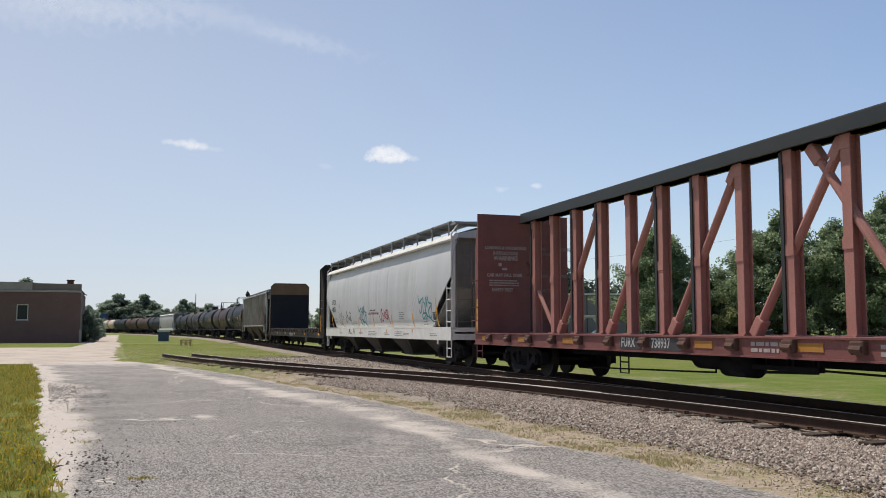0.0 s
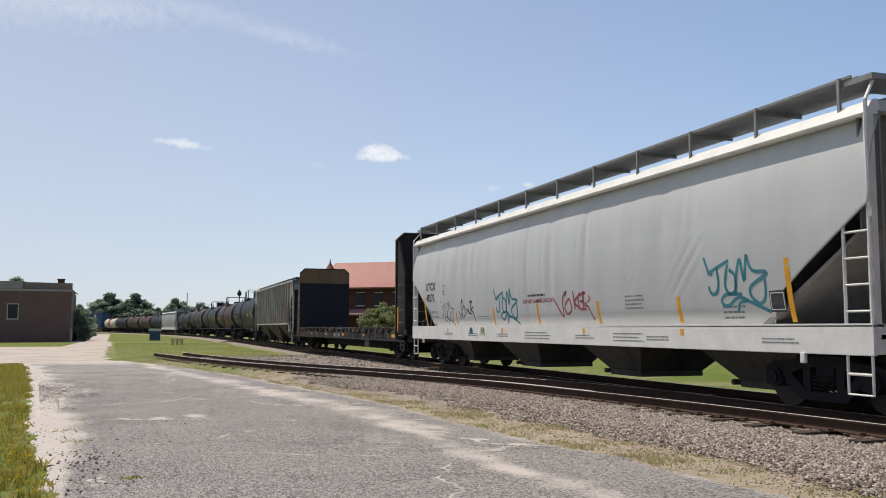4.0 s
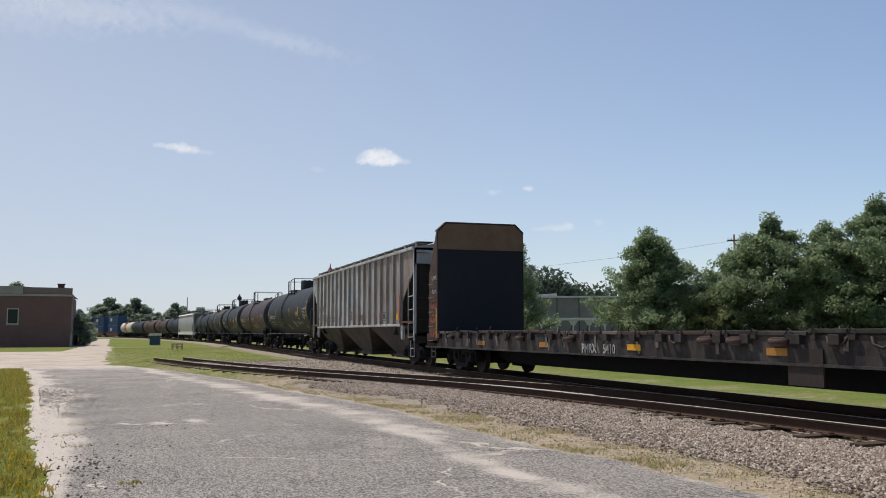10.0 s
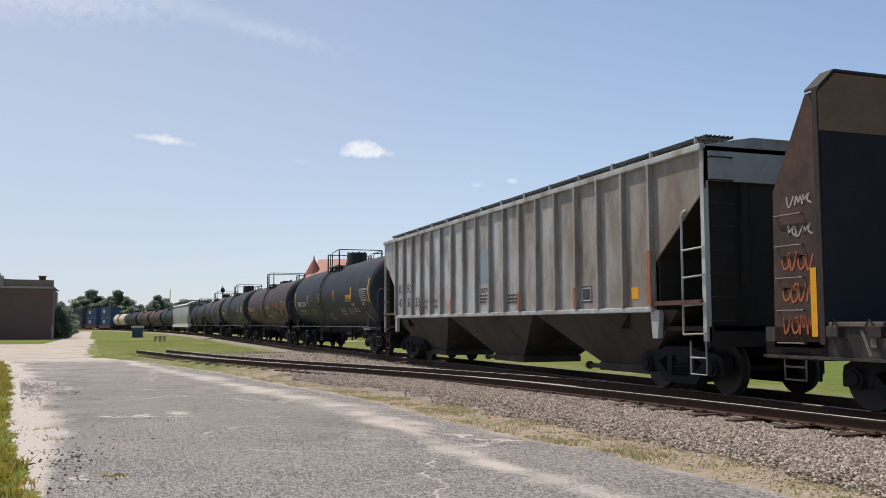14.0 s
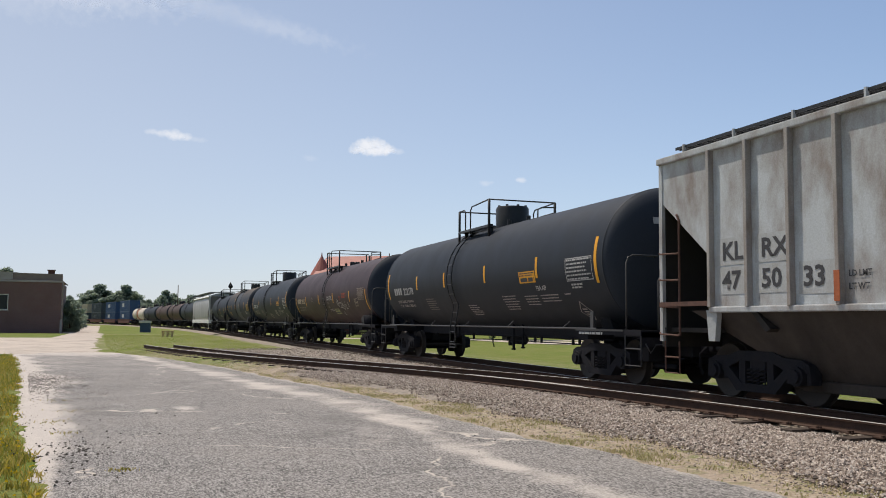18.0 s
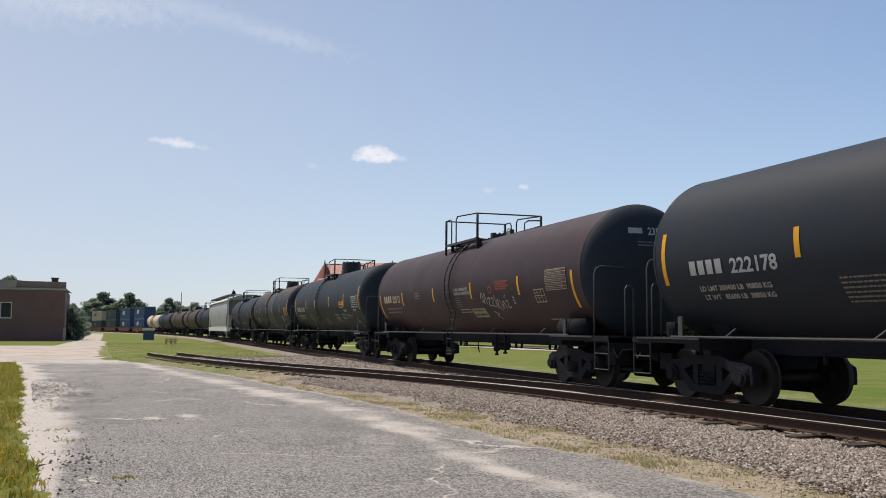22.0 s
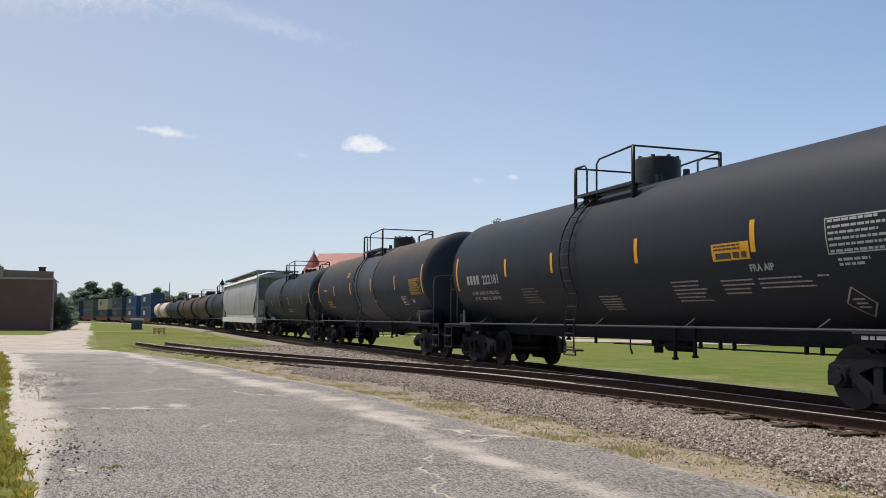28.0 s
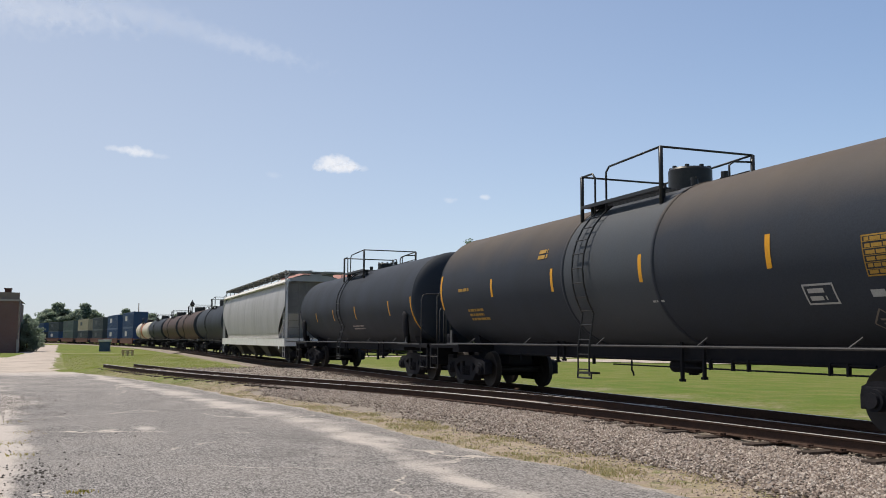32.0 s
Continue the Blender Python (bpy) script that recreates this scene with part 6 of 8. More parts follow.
def container(s, z, paint, length, label):
    """A corrugated container riding on a well car; z: its floor above the rail."""
    box_ = empty("shipping_container", label, "container", group="double-stacked containers")
    h, w = 2.85, 1.28
    bm = bmesh.new()
    n = int(length / 0.14)
    for side in (-1, 1):
        prev = None
        for k in range(n * 2 + 1):
            x = -length / 2 + 0.12 + (length - 0.24) * k / (n * 2)
            y = side * (w - (0.035 if (k // 2) % 2 else 0.0))
            pair = [bm.verts.new((x, y, 0.15)), bm.verts.new((x, y, h - 0.12))]
            if prev:
                bm.faces.new((prev[0], pair[0], pair[1], prev[1]))
            prev = pair
    shell = part("corrugated_side", bm, paint, box_)
    part("roof", box(-length / 2 + 0.05, length / 2 - 0.05, -w + 0.04, w - 0.04, h - 0.08, h - 0.01), paint, box_)
    part("floor", box(-length / 2, length / 2, -w, w, 0, 0.16), paint, box_)
    for e in (-1, 1):
        part("end_wall", box(*sorted((e * (length / 2 - 0.06), e * (length / 2 - 0.02))), -w + 0.1, w - 0.1, 0.15, h - 0.1), paint, box_)
        for y in (-1, 1):
            part("corner_post", box(*sorted((e * length / 2, e * (length / 2 - 0.16))), *sorted((y * w, y * (w - 0.16))), 0, h, bevel=0.01), paint, box_)
    for y in (-1, 1):
        part("top_rail", box(-length / 2, length / 2, *sorted((y * w, y * (w - 0.1))), h - 0.14, h), paint, box_)
    part("logo_block", plate(-length * 0.25, -length * 0.05, 1.3, 2.2, -w - 0.006), LETTER if paint is BLUE else DARKC, box_)
    CARS.append((box_, s - slack(s), 6.0, z))


for k in range(8):
    a = 323.2 + 23.8 * k
    c, half = a + 11.4, 11.4
    well = empty("well_car", "brown double-stack well car on the curve", "rail car", group="well cars")
    for y in (-1, 1):
        part("side_sill", add_box(box(-half + 2.2, half - 2.2, *sorted((y * 1.35, y * 1.5)), 0.35, 1.25, bevel=0.03), -half + 2.2, half - 2.2, *sorted((y * 1.3, y * 1.55)), 1.2, 1.3), WELLRED, well)
    part("well_floor", box(-half + 2.3, half - 2.3, -1.32, 1.32, 0.3, 0.4), WELLRED, well)
    for e in (-1, 1):
        part("end_platform", box(*sorted((e * half, e * (half - 2.4))), -1.4, 1.4, 0.95, 1.2, bevel=0.03), WELLRED, well)
        truck(well, e * (half - 1.4), False)
    couplers(well, half, 0.5)
    CARS.append((well, c - slack(c), 7.0))
    low, up = ((BLUE, BLUE), (BLUE, BLUE), (DARKC, DARKC), (DARKC, CREAM), (GREENC, GREENC), (BLUE, DARKC), (DARKC, BLUE), (BLUE, GREENC))[k]
    words = {BLUE: "blue corrugated", CREAM: "tan corrugated", DARKC: "slate-grey corrugated", GREENC: "grey-green corrugated"}
    container(c, 0.4, low, 16.1, words[low] + " container riding in a well car")
    container(c, 3.26, up, 16.1, words[up] + " container stacked on another")


# ground, lot, tracks
def nodes_of(name):
    m = bpy.data.materials.new(name)
    m.use_nodes = True
    return m, m.node_tree.nodes, m.node_tree.links, m.node_tree.nodes["Principled BSDF"]


def noise_node(n, l, co, scale, detail=6, rough=0.6, stretch=None):
    t = n.new("ShaderNodeTexNoise")
    t.inputs["Scale"].default_value, t.inputs["Detail"].default_value, t.inputs["Roughness"].default_value = scale, detail, rough
    if stretch:
        mp = n.new("ShaderNodeMapping")
        mp.inputs["Scale"].default_value = stretch
        l.new(co, mp.inputs[0])
        co = mp.outputs[0]
    l.new(co, t.inputs[0])
    return t.outputs[0]


def ramp_node(n, l, value, lo, hi, a=0.0, b=1.0):
    r = n.new("ShaderNodeMapRange")
    for k, v in zip((1, 2, 3, 4), (lo, hi, a, b)):
        r.inputs[k].default_value = v
    l.new(value, r.inputs[0])
    return r.outputs[0]


def mix_node(n, l, fac, a, b):
    m = n.new("ShaderNodeMix")
    m.data_type = "RGBA"
    l.new(fac, m.inputs[0])
    for k, v in ((6, a), (7, b)):
        if isinstance(v, tuple):
            m.inputs[k].default_value = (*v, 1)
        else:
            l.new(v, m.inputs[k])
    return m.outputs[2]


def math_node(n, l, op, a, b):
    m = n.new("ShaderNodeMath")
    m.operation = op
    for k, v in ((0, a), (1, b)):
        if isinstance(v, (int, float)):
            m.inputs[k].default_value = v
        else:
            l.new(v, m.inputs[k])
    return m.outputs[0]


def bump_node(n, l, height, b, strength, distance=0.02):
    bp = n.new("ShaderNodeBump")
    bp.inputs["Strength"].default_value, bp.inputs["Distance"].default_value = strength, distance
    l.new(height, bp.inputs["Height"])
    l.new(bp.outputs[0], b.inputs["Normal"])


def mask(n, name):
    a = n.new("ShaderNodeAttribute")
    a.attribute_name = name
    return a.outputs["Fac"]


# grass, with bare dry soil where the masks say so
GRASS, n, l, b = nodes_of("grass_ground")
co = n.new("ShaderNodeTexCoord").outputs["Object"]
big, mid, fine = noise_node(n, l, co, 0.06), noise_node(n, l, co, 0.7), noise_node(n, l, co, 14, 5, 0.7)
col = mix_node(n, l, ramp_node(n, l, big, 0.35, 0.65), (0.125, 0.195, 0.035), (0.18, 0.215, 0.05))
col = mix_node(n, l, ramp_node(n, l, mid, 0.42, 0.7, 0, 0.75), col, (0.27, 0.25, 0.1))
col = mix_node(n, l, ramp_node(n, l, fine, 0.35, 0.7, 0, 0.6), col, (0.07, 0.085, 0.015))
dry = mix_node(n, l, ramp_node(n, l, fine, 0.35, 0.65), (0.47, 0.395, 0.31), (0.27, 0.215, 0.165))
dry = mix_node(n, l, ramp_node(n, l, noise_node(n, l, co, 2.2), 0.5, 0.68, 0, 0.4), dry, (0.31, 0.28, 0.13))
wob = math_node(n, l, "MULTIPLY", ramp_node(n, l, noise_node(n, l, co, 3.0), 0.3, 0.7, 0.4, 1.5), mask(n, "dry"))
col = mix_node(n, l, ramp_node(n, l, wob, 0.25, 0.75), col, dry)
l.new(col, b.inputs["Base Color"])
b.inputs["Roughness"].default_value = 0.95
b.inputs["Specular IOR Level"].default_value = 0.1
bump_node(n, l, fine, b, 0.7, 0.06)

# worn asphalt with exposed stone, pale grit and cracks
ASPH, n, l, b = nodes_of("worn_asphalt")
co = n.new("ShaderNodeTexCoord").outputs["Object"]
stone = n.new("ShaderNodeTexVoronoi")
stone.inputs["Scale"].default_value = 85
drawn = n.new("ShaderNodeMapping")          # stones lie drawn out along the rolled lane
drawn.inputs["Rotation"].default_value = (0, 0, radians(19))
drawn.inputs["Scale"].default_value = (1, 0.3, 1)
l.new(co, drawn.inputs[0])
l.new(drawn.outputs[0], stone.inputs[0])
grain, patch = noise_node(n, l, drawn.outputs[0], 120, 4, 0.75), noise_node(n, l, co, 0.5, 7, 0.62)
sv = n.new("ShaderNodeSeparateColor")
l.new(stone.outputs["Color"], sv.inputs[0])
col = mix_node(n, l, ramp_node(n, l, sv.outputs[0], 0.1, 1.0), (0.07, 0.067, 0.066), (0.41, 0.39, 0.375))
speck = noise_node(n, l, drawn.outputs[0], 42, 8, 0.85)
col = mix_node(n, l, ramp_node(n, l, speck, 0.5, 0.7, 0, 0.5), col, (0.62, 0.575, 0.535))
col = mix_node(n, l, ramp_node(n, l, speck, 0.5, 0.32, 0, 0.55), col, (0.048, 0.044, 0.041))
col = mix_node(n, l, ramp_node(n, l, patch, 0.45, 0.72, 0, 0.35), col, (0.31, 0.285, 0.26))
col = mix_node(n, l, ramp_node(n, l, patch, 0.47, 0.3, 0, 0.3), col, (0.1, 0.094, 0.088))


def cracks(scale, thin, wide, lo, hi, push):
    """Wandering crack lines, shown only in some stretches."""
    edge = n.new("ShaderNodeTexVoronoi")
    edge.feature = "DISTANCE_TO_EDGE"
    edge.inputs["Scale"].default_value = scale
    warp, far = n.new("ShaderNodeVectorMath"), n.new("ShaderNodeVectorMath")
    warp.operation, far.operation = "ADD", "SCALE"
    far.inputs["Scale"].default_value = push
    wn_ = n.new("ShaderNodeTexNoise")
    wn_.inputs["Scale"].default_value, wn_.inputs["Detail"].default_value = 1.3, 7
    l.new(co, wn_.inputs[0])
    l.new(wn_.outputs["Color"], far.inputs[0])
    l.new(co, warp.inputs[0])
    l.new(far.outputs[0], warp.inputs[1])
    l.new(warp.outputs[0], edge.inputs[0])
    line = ramp_node(n, l, edge.outputs[0], thin, wide, 1, 0)
    return math_node(n, l, "MULTIPLY", line, ramp_node(n, l, noise_node(n, l, co, 0.45, 3), lo, hi))


crack = cracks(0.23, 0.0025, 0.006, 0.46, 0.55, 0.8)
col = mix_node(n, l, math_node(n, l, "MULTIPLY", crack, 0.85), col, (0.58, 0.52, 0.46))
hair = cracks(0.47, 0.003, 0.007, 0.45, 0.53, 0.5)
col = mix_node(n, l, math_node(n, l, "MULTIPLY", hair, 0.45), col, (0.06, 0.058, 0.055))
grit = mix_node(n, l, ramp_node(n, l, grain, 0.35, 0.7), (0.66, 0.6, 0.55), (0.44, 0.4, 0.365))
amt = math_node(n, l, "ADD", math_node(n, l, "MULTIPLY", mask(n, "grit"), 1.2), ramp_node(n, l, noise_node(n, l, co, 1.1, 9, 0.72), 0.3, 0.7, -0.62, 0.22))
amt = math_node(n, l, "ADD", amt, ramp_node(n, l, noise_node(n, l, co, 14, 7, 0.8), 0.3, 0.7, -0.4, 0.3))
col = mix_node(n, l, ramp_node(n, l, amt, 0.15, 0.95, 0, 0.82), col, grit)
l.new(col, b.inputs["Base Color"])
b.inputs["Roughness"].default_value = 0.94
b.inputs["Specular IOR Level"].default_value = 0.2
bump_node(n, l, math_node(n, l, "ADD", math_node(n, l, "ADD", stone.outputs["Distance"], math_node(n, l, "MULTIPLY", speck, 1.5)), math_node(n, l, "MULTIPLY", math_node(n, l, "ADD", crack, hair), -1.5)), b, 0.5, 0.012)

CONC = mat("pale_concrete", (0.5, 0.435, 0.375), 0.9, dark=(0.3, 0.26, 0.225), scale=0.6, amount=0.9, fine=7, bump=0.25, spec=0.2, spread=0.16)
DIRT = mat("gravel_bed", (0.32, 0.28, 0.24), 0.95, dark=(0.15, 0.13, 0.11), scale=7, amount=0.9, fine=30, bump=0.9, spread=0.3, spec=0.1)


def along(pts, v):
    """x of a bent line (x, y points with y rising) at y = v."""
    if v <= pts[0][1]:
        return pts[0][0]
    for (xa, ya), (xb, yb) in zip(pts, pts[1:]):
        if v <= yb:
            return xa + (xb - xa) * (v - ya) / (yb - ya)
    return pts[-1][0]


LOT_EAST = [(6.6, -6), (6.15, 5), (6.03, 7.4), (5.9, 8.9), (5.83, 10.1), (5.6, 11.2), (5.4, 12.7), (5.25, 14.75), (5.15, 18), (4.8, 21.6), (4.05, 25.4), (3.15, 32), (1.6, 39.6), (-0.9, 47.9)]
LOT_WEST = [(-0.3, -6), (-0.5, 6), (-0.84, 10.3), (-1.07, 11.7), (-1.4, 13.8), (-1.75, 17), (-2.15, 20.8), (-2.45, 24), (-2.75, 27), (-3.3, 32), (-4.25, 40), (-5.2, 46)]
BED_WEST = [(7.1, -6), (6.95, 7.3), (7.05, 8.4), (7.1, 9.5), (7.0, 10.6), (6.9, 11.8), (6.8, 13.35), (6.65, 15.4), (6.55, 18.4), (6.2, 21.7), (5.45, 24.2), (4.7, 29.6), (3.7, 36), (1.6, 44), (0.2, 50), (0.0, 54)]
SIDING = [(9.95, -8), (9.72, 0), (9.5, 5), (9.22, 10), (8.72, 15), (7.6, 22), (5.15, 30.6), (2.65, 39.7), (0.75, 50)]     # its near rail


def smooth_line(pts, step=0.5):
    """The points again, joined by a smooth curve."""
    P = [Vector(p) for p in pts]
    out = []
    for i in range(len(P) - 1):
        p0, p1, p2, p3 = P[max(i - 1, 0)], P[i], P[i + 1], P[min(i + 2, len(P) - 1)]
        k = max(2, int((p2 - p1).length / step))
        for j in range(k):
            t = j / k
            out.append(0.5 * (2 * p1 + (p2 - p0) * t + (2 * p0 - 5 * p1 + 4 * p2 - p3) * t * t + (3 * p1 - p0 - 3 * p2 + p3) * t ** 3))
    return out + [P[-1]]


def wavy(x, y, s, seed=0.0):
    return noise.noise(Vector((x * s, y * s, seed)))


def sheet(name, xs, ys, height, material, keep=None, masks=()):
    """A grid of ground with a height and named masks, without the cells that keep() refuses."""
    verts = [(x, y, height(x, y)) for y in ys for x in xs]
    w = len(xs)
    faces = []
    for j in range(len(ys) - 1):
        for i in range(w - 1):
            if keep is None or keep((xs[i] + xs[i + 1]) / 2, (ys[j] + ys[j + 1]) / 2):
                faces.append((j * w + i, j * w + i + 1, (j + 1) * w + i + 1, (j + 1) * w + i))
    me = bpy.data.meshes.new(name)
    me.from_pydata(verts, [], faces)
    me.materials.append(material)
    for key, fn in masks:
        a = me.attributes.new(key, "FLOAT", "POINT")
        a.data.foreach_set("value", [fn(v[0], v[1]) for v in verts])
    for p in me.polygons:
        p.use_smooth = True
    return tagged(new(name, me), kind="structure")


def ribbon(name, west, east, ys, cols, height, material, masks=()):
    """Ground between two wandering edges, both functions of y; its rim dips into the soil."""
    verts = []
    for y in ys:
        a, c = west(y), east(y)
        for k in range(cols + 1):
            x = a + (c - a) * k / cols
            verts.append((x, y, height(x, y) - (0.05 if k in (0, cols) else 0)))
    w = cols + 1
    me = bpy.data.meshes.new(name)
    me.from_pydata(verts, [], [(j * w + i, j * w + i + 1, (j + 1) * w + i + 1, (j + 1) * w + i) for j in range(len(ys) - 1) for i in range(cols)])
    me.materials.append(material)
    for key, fn in masks:
        a = me.attributes.new(key, "FLOAT", "POINT")
        a.data.foreach_set("value", [fn(v[0], v[1]) for v in verts])
    for p in me.polygons:
        p.use_smooth = True
    return tagged(new(name, me), kind="structure")


def ragged(y, seed, size=1.0):
    return size * (0.2 * wavy(0, y, 0.9, seed) + 0.16 * wavy(0, y, 2.3, seed + 1) + 0.1 * wavy(0, y, 6, seed + 2))


def steps(*spans):
    """Coordinates from (start, stop, step) spans."""
    out = []
    for a, z, d in spans:
        out += [a + d * k for k in range(int(round((z - a) / d)))]
    return out + [spans[-1][1]]


def bed_height(x, y):
    """Ballast under both tracks: flat on top, sloping to the ground."""
    if y > 106:
        return -0.08
    near = along(SIDING, y) - along([(1.9, 0), (1.9, 20), (1.4, 26), (0.7, 32), (0.2, 38), (0.1, 46)], y) if y < 46 else 9.0
    d = min(x - near, 14.3 - x)
    top = 0.175 - 0.035 * max(0.0, min(1.0, (15 - y) / 4)) * (1.0 if x < 9.6 else 0.0)     # ties stand bare where the bed is worn down
    return max(-0.08, min(top, 0.175 * d / 1.15))


def dryness(x, y):
    e = along(LOT_EAST, y)
    v = max(0.0, 1.0 - max(0.0, x - along(BED_WEST, y) - 0.4) / 0.5) * (1.0 if x > e - 0.5 else 0.0) * (1.0 if y < 30 else max(0.0, 1 - (y - 30) / 8)) * 0.85
    if 24 < y < 110 and -3 < x < 9:          # straw-coloured patches round the end of the siding
        v = max(v, 0.36 + 0.3 * wavy(x, y, 0.35, 41))
    if 14 < x < 20:                          # and along the far shoulder of the ballast
        v = max(v, 0.5 - 0.08 * (x - 14) + 0.2 * wavy(x, y, 0.5, 42))
    return v


def bank(x, y):
    """The ground, raised to the ties where the siding runs out into grass."""
    z = -0.02 + (0.02 * wavy(x, y, 0.5) if abs(x) < 60 and -10 < y < 120 else 0)
    if 20 < y < 56 and x < 9:
        n_rail = along(SIDING, min(y, 50))
        up = max(0.0, min(1.0, 1 - (n_rail - 0.25 - x) / 1.15)) * max(0.0, min(1.0, 1 - (x - n_rail - 1.7) / 0.8)) * min(1.0, (y - 20) / 8) * min(1.0, (56 - y) / 5)
        z += 0.15 * up * up * (3 - 2 * up)
    return z


ground = sheet("ground", steps((-2600, -600, 500), (-600, -60, 90), (-60, -6, 3), (-6, 16, 0.25), (16, 70, 3), (70, 600, 53), (600, 2600, 400)),
               steps((-1500, -200, 260), (-200, -8, 16), (-8, 56, 0.4), (56, 130, 3.7), (130, 600, 47), (600, 4600, 400)),
               bank, GRASS, masks=(("dry", dryness),))


def grit_mask(x, y):
    streak = along([(4.45, 6), (4.28, 8.4), (4.1, 9.6), (4.1, 11.5), (4.25, 14), (4.25, 15.5), (4.1, 18), (3.5, 21.1), (2.95, 25), (2.0, 31), (0.5, 40)], y)
    w = (0.46 + 0.42 * wavy(x, y, 0.6, 3)) * along([(0.8, 8), (0.85, 11), (1.1, 15), (1.35, 19), (1.2, 24)], y)
    v = (0.82 + 0.45 * wavy(x, y, 0.45, 21) + 0.35 * wavy(x, y, 1.7, 22)) * math.exp(-((x - streak) / w) ** 2)
    v = max(v, 0.5 * math.exp(-((x - streak + 0.9) / 0.5) ** 2) * (0.4 + wavy(x, y, 0.35, 9)))
    west = along(LOT_WEST, y)
    if y < 46:
        reach = along([(0.15, 0), (0.25, 10), (0.5, 12.2), (0.9, 14.5), (1.25, 17.5), (1.5, 21), (2.0, 25.5), (1.5, 30), (0.9, 40)], y)
        reach *= 0.95 + 0.9 * wavy(x, y, 0.45, 14)
        v = max(v, min(1.2, 1.8 * (1 - (x - west) / reach)) if x - west < reach else 0)
    v = max(v, 0.75 * math.exp(-((x - along(LOT_EAST, y)) / 0.3) ** 2) * (1 if y > 20 else 0.75))
    v = max(v, 0.9 * math.exp(-(((x - 1.0) / 0.25) ** 2 + ((y - 17.4) / 0.5) ** 2)))
    if y > 40:
        v = max(v, min(1.3, (y - 40 + 3 * wavy(x, y, 0.25, 33)) / 6))
    v = max(v, 0.42 * min(1.0, max(0.0, (y - 14) / 22)))
    return v


lot = ribbon("parking_lot", lambda y: along(LOT_WEST, y) + ragged(y, 1), lambda y: along(LOT_EAST, y) + ragged(y, 11, 0.7), steps((-40, 6, 0.5), (6, 47, 0.12)), 90,
             lambda x, y: 0.006 + 0.012 * wavy(x, y, 0.3, 5), ASPH, masks=(("grit", grit_mask),))
tagged(lot, "worn grey asphalt lot with pale grit and cracks")

# concrete apron and lane running on past the brick building
apron = ribbon("pavement", lambda y: -26 if y < 83 else -26 + 19.6 * min(1, (y - 83) / 1.2), lambda y: along([(-0.8, 45), (-1.2, 50), (-1.6, 60), (-2.2, 80), (-3.0, 110)], y) + ragged(y * 0.5, 21, 2.0),
               steps((45.5, 110, 0.3)), 40, lambda x, y: 0.004 + 0.01 * wavy(x, y, 0.2, 3), CONC)
lane = ribbon("road", lambda y: along([(-7.6, 110), (-11.5, 240)], y) + ragged(y * 0.3, 31, 2.0), lambda y: along([(-3.0, 110), (-6.5, 240)], y) + ragged(y * 0.3, 41, 2.0), steps((109.7, 240, 1)), 6, lambda x, y: 0.002, CONC)
far_lot = sheet("parking_lot", steps((30, 80, 1)), steps((20, 90, 1)), lambda x, y: 0.02, CONC,
                keep=lambda x, y: 0 < (y - (57 - 1.15 * (x - 38))) < 15 and y > 30 and x < 66)
tagged(far_lot, "pale concrete lot across the field")
far_road = sheet("road", steps((14, 130, 4)), steps((40, 110, 0.8)), lambda x, y: 0.0, CONC,
                 keep=lambda x, y: 0 < (y - (86.5 - 0.36 * (x - 14))) < 4.5 and x > 16)

# ballast: bed, and loose stones where the tracks pass close by
bed = sheet("track_bed", steps((-0.5, 15, 0.25)), steps((-30, -6, 2), (-6, 52, 0.4), (52, 104, 2)), bed_height, DIRT,
            keep=lambda x, y: bed_height(x, y) > -0.07 and not (46 < y and x < 8.5))
far_bed = bmesh.new()
prev = None
for k in range(60):
    x, y, a = track(103 + k * 7)
    row = [far_bed.verts.new((x + u * math.cos(a), y + u * math.sin(a), z)) for u, z in ((-2.6, -0.03), (-1.5, 0.16), (1.5, 0.16), (2.6, -0.03))]
    if prev:
        for i in range(3):
            far_bed.faces.new((prev[i], prev[i + 1], row[i + 1], row[i]))
    prev = row
tagged(part("track_bed", far_bed, DIRT), kind="structure")

STONE, n, l, b = nodes_of("ballast_stone")
g = n.new("ShaderNodeNewGeometry")
cr = n.new("ShaderNodeValToRGB")
cr.color_ramp.elements[0].color, cr.color_ramp.elements[1].color = (0.1, 0.083, 0.072, 1), (0.64, 0.57, 0.5, 1)
for pos, c in ((0.25, (0.25, 0.195, 0.16, 1)), (0.5, (0.36, 0.3, 0.25, 1)), (0.75, (0.45, 0.39, 0.34, 1))):
    cr.color_ramp.elements.new(pos).color = c
l.new(g.outputs["Random Per Island"], cr.inputs[0])
co = n.new("ShaderNodeTexCoord").outputs["Object"]
fn = noise_node(n, l, co, 45, 4)
l.new(mix_node(n, l, ramp_node(n, l, fn, 0.4, 0.7, 0, 0.4), cr.outputs[0], (0.15, 0.13, 0.12)), b.inputs["Base Color"])
b.inputs["Roughness"].default_value = 0.9
b.inputs["Specular IOR Level"].default_value = 0.2


GREYSTONE = mat("grey_crushed_stone", (0.24, 0.22, 0.2), 0.9, dark=(0.12, 0.11, 0.1), scale=5, amount=0.8, bump=0.2, spec=0.2)
DARKSTONE = mat("dark_asphalt_crumb", (0.06, 0.055, 0.05), 0.9, dark=(0.14, 0.12, 0.1), scale=6, amount=0.7, bump=0.2, spec=0.2)


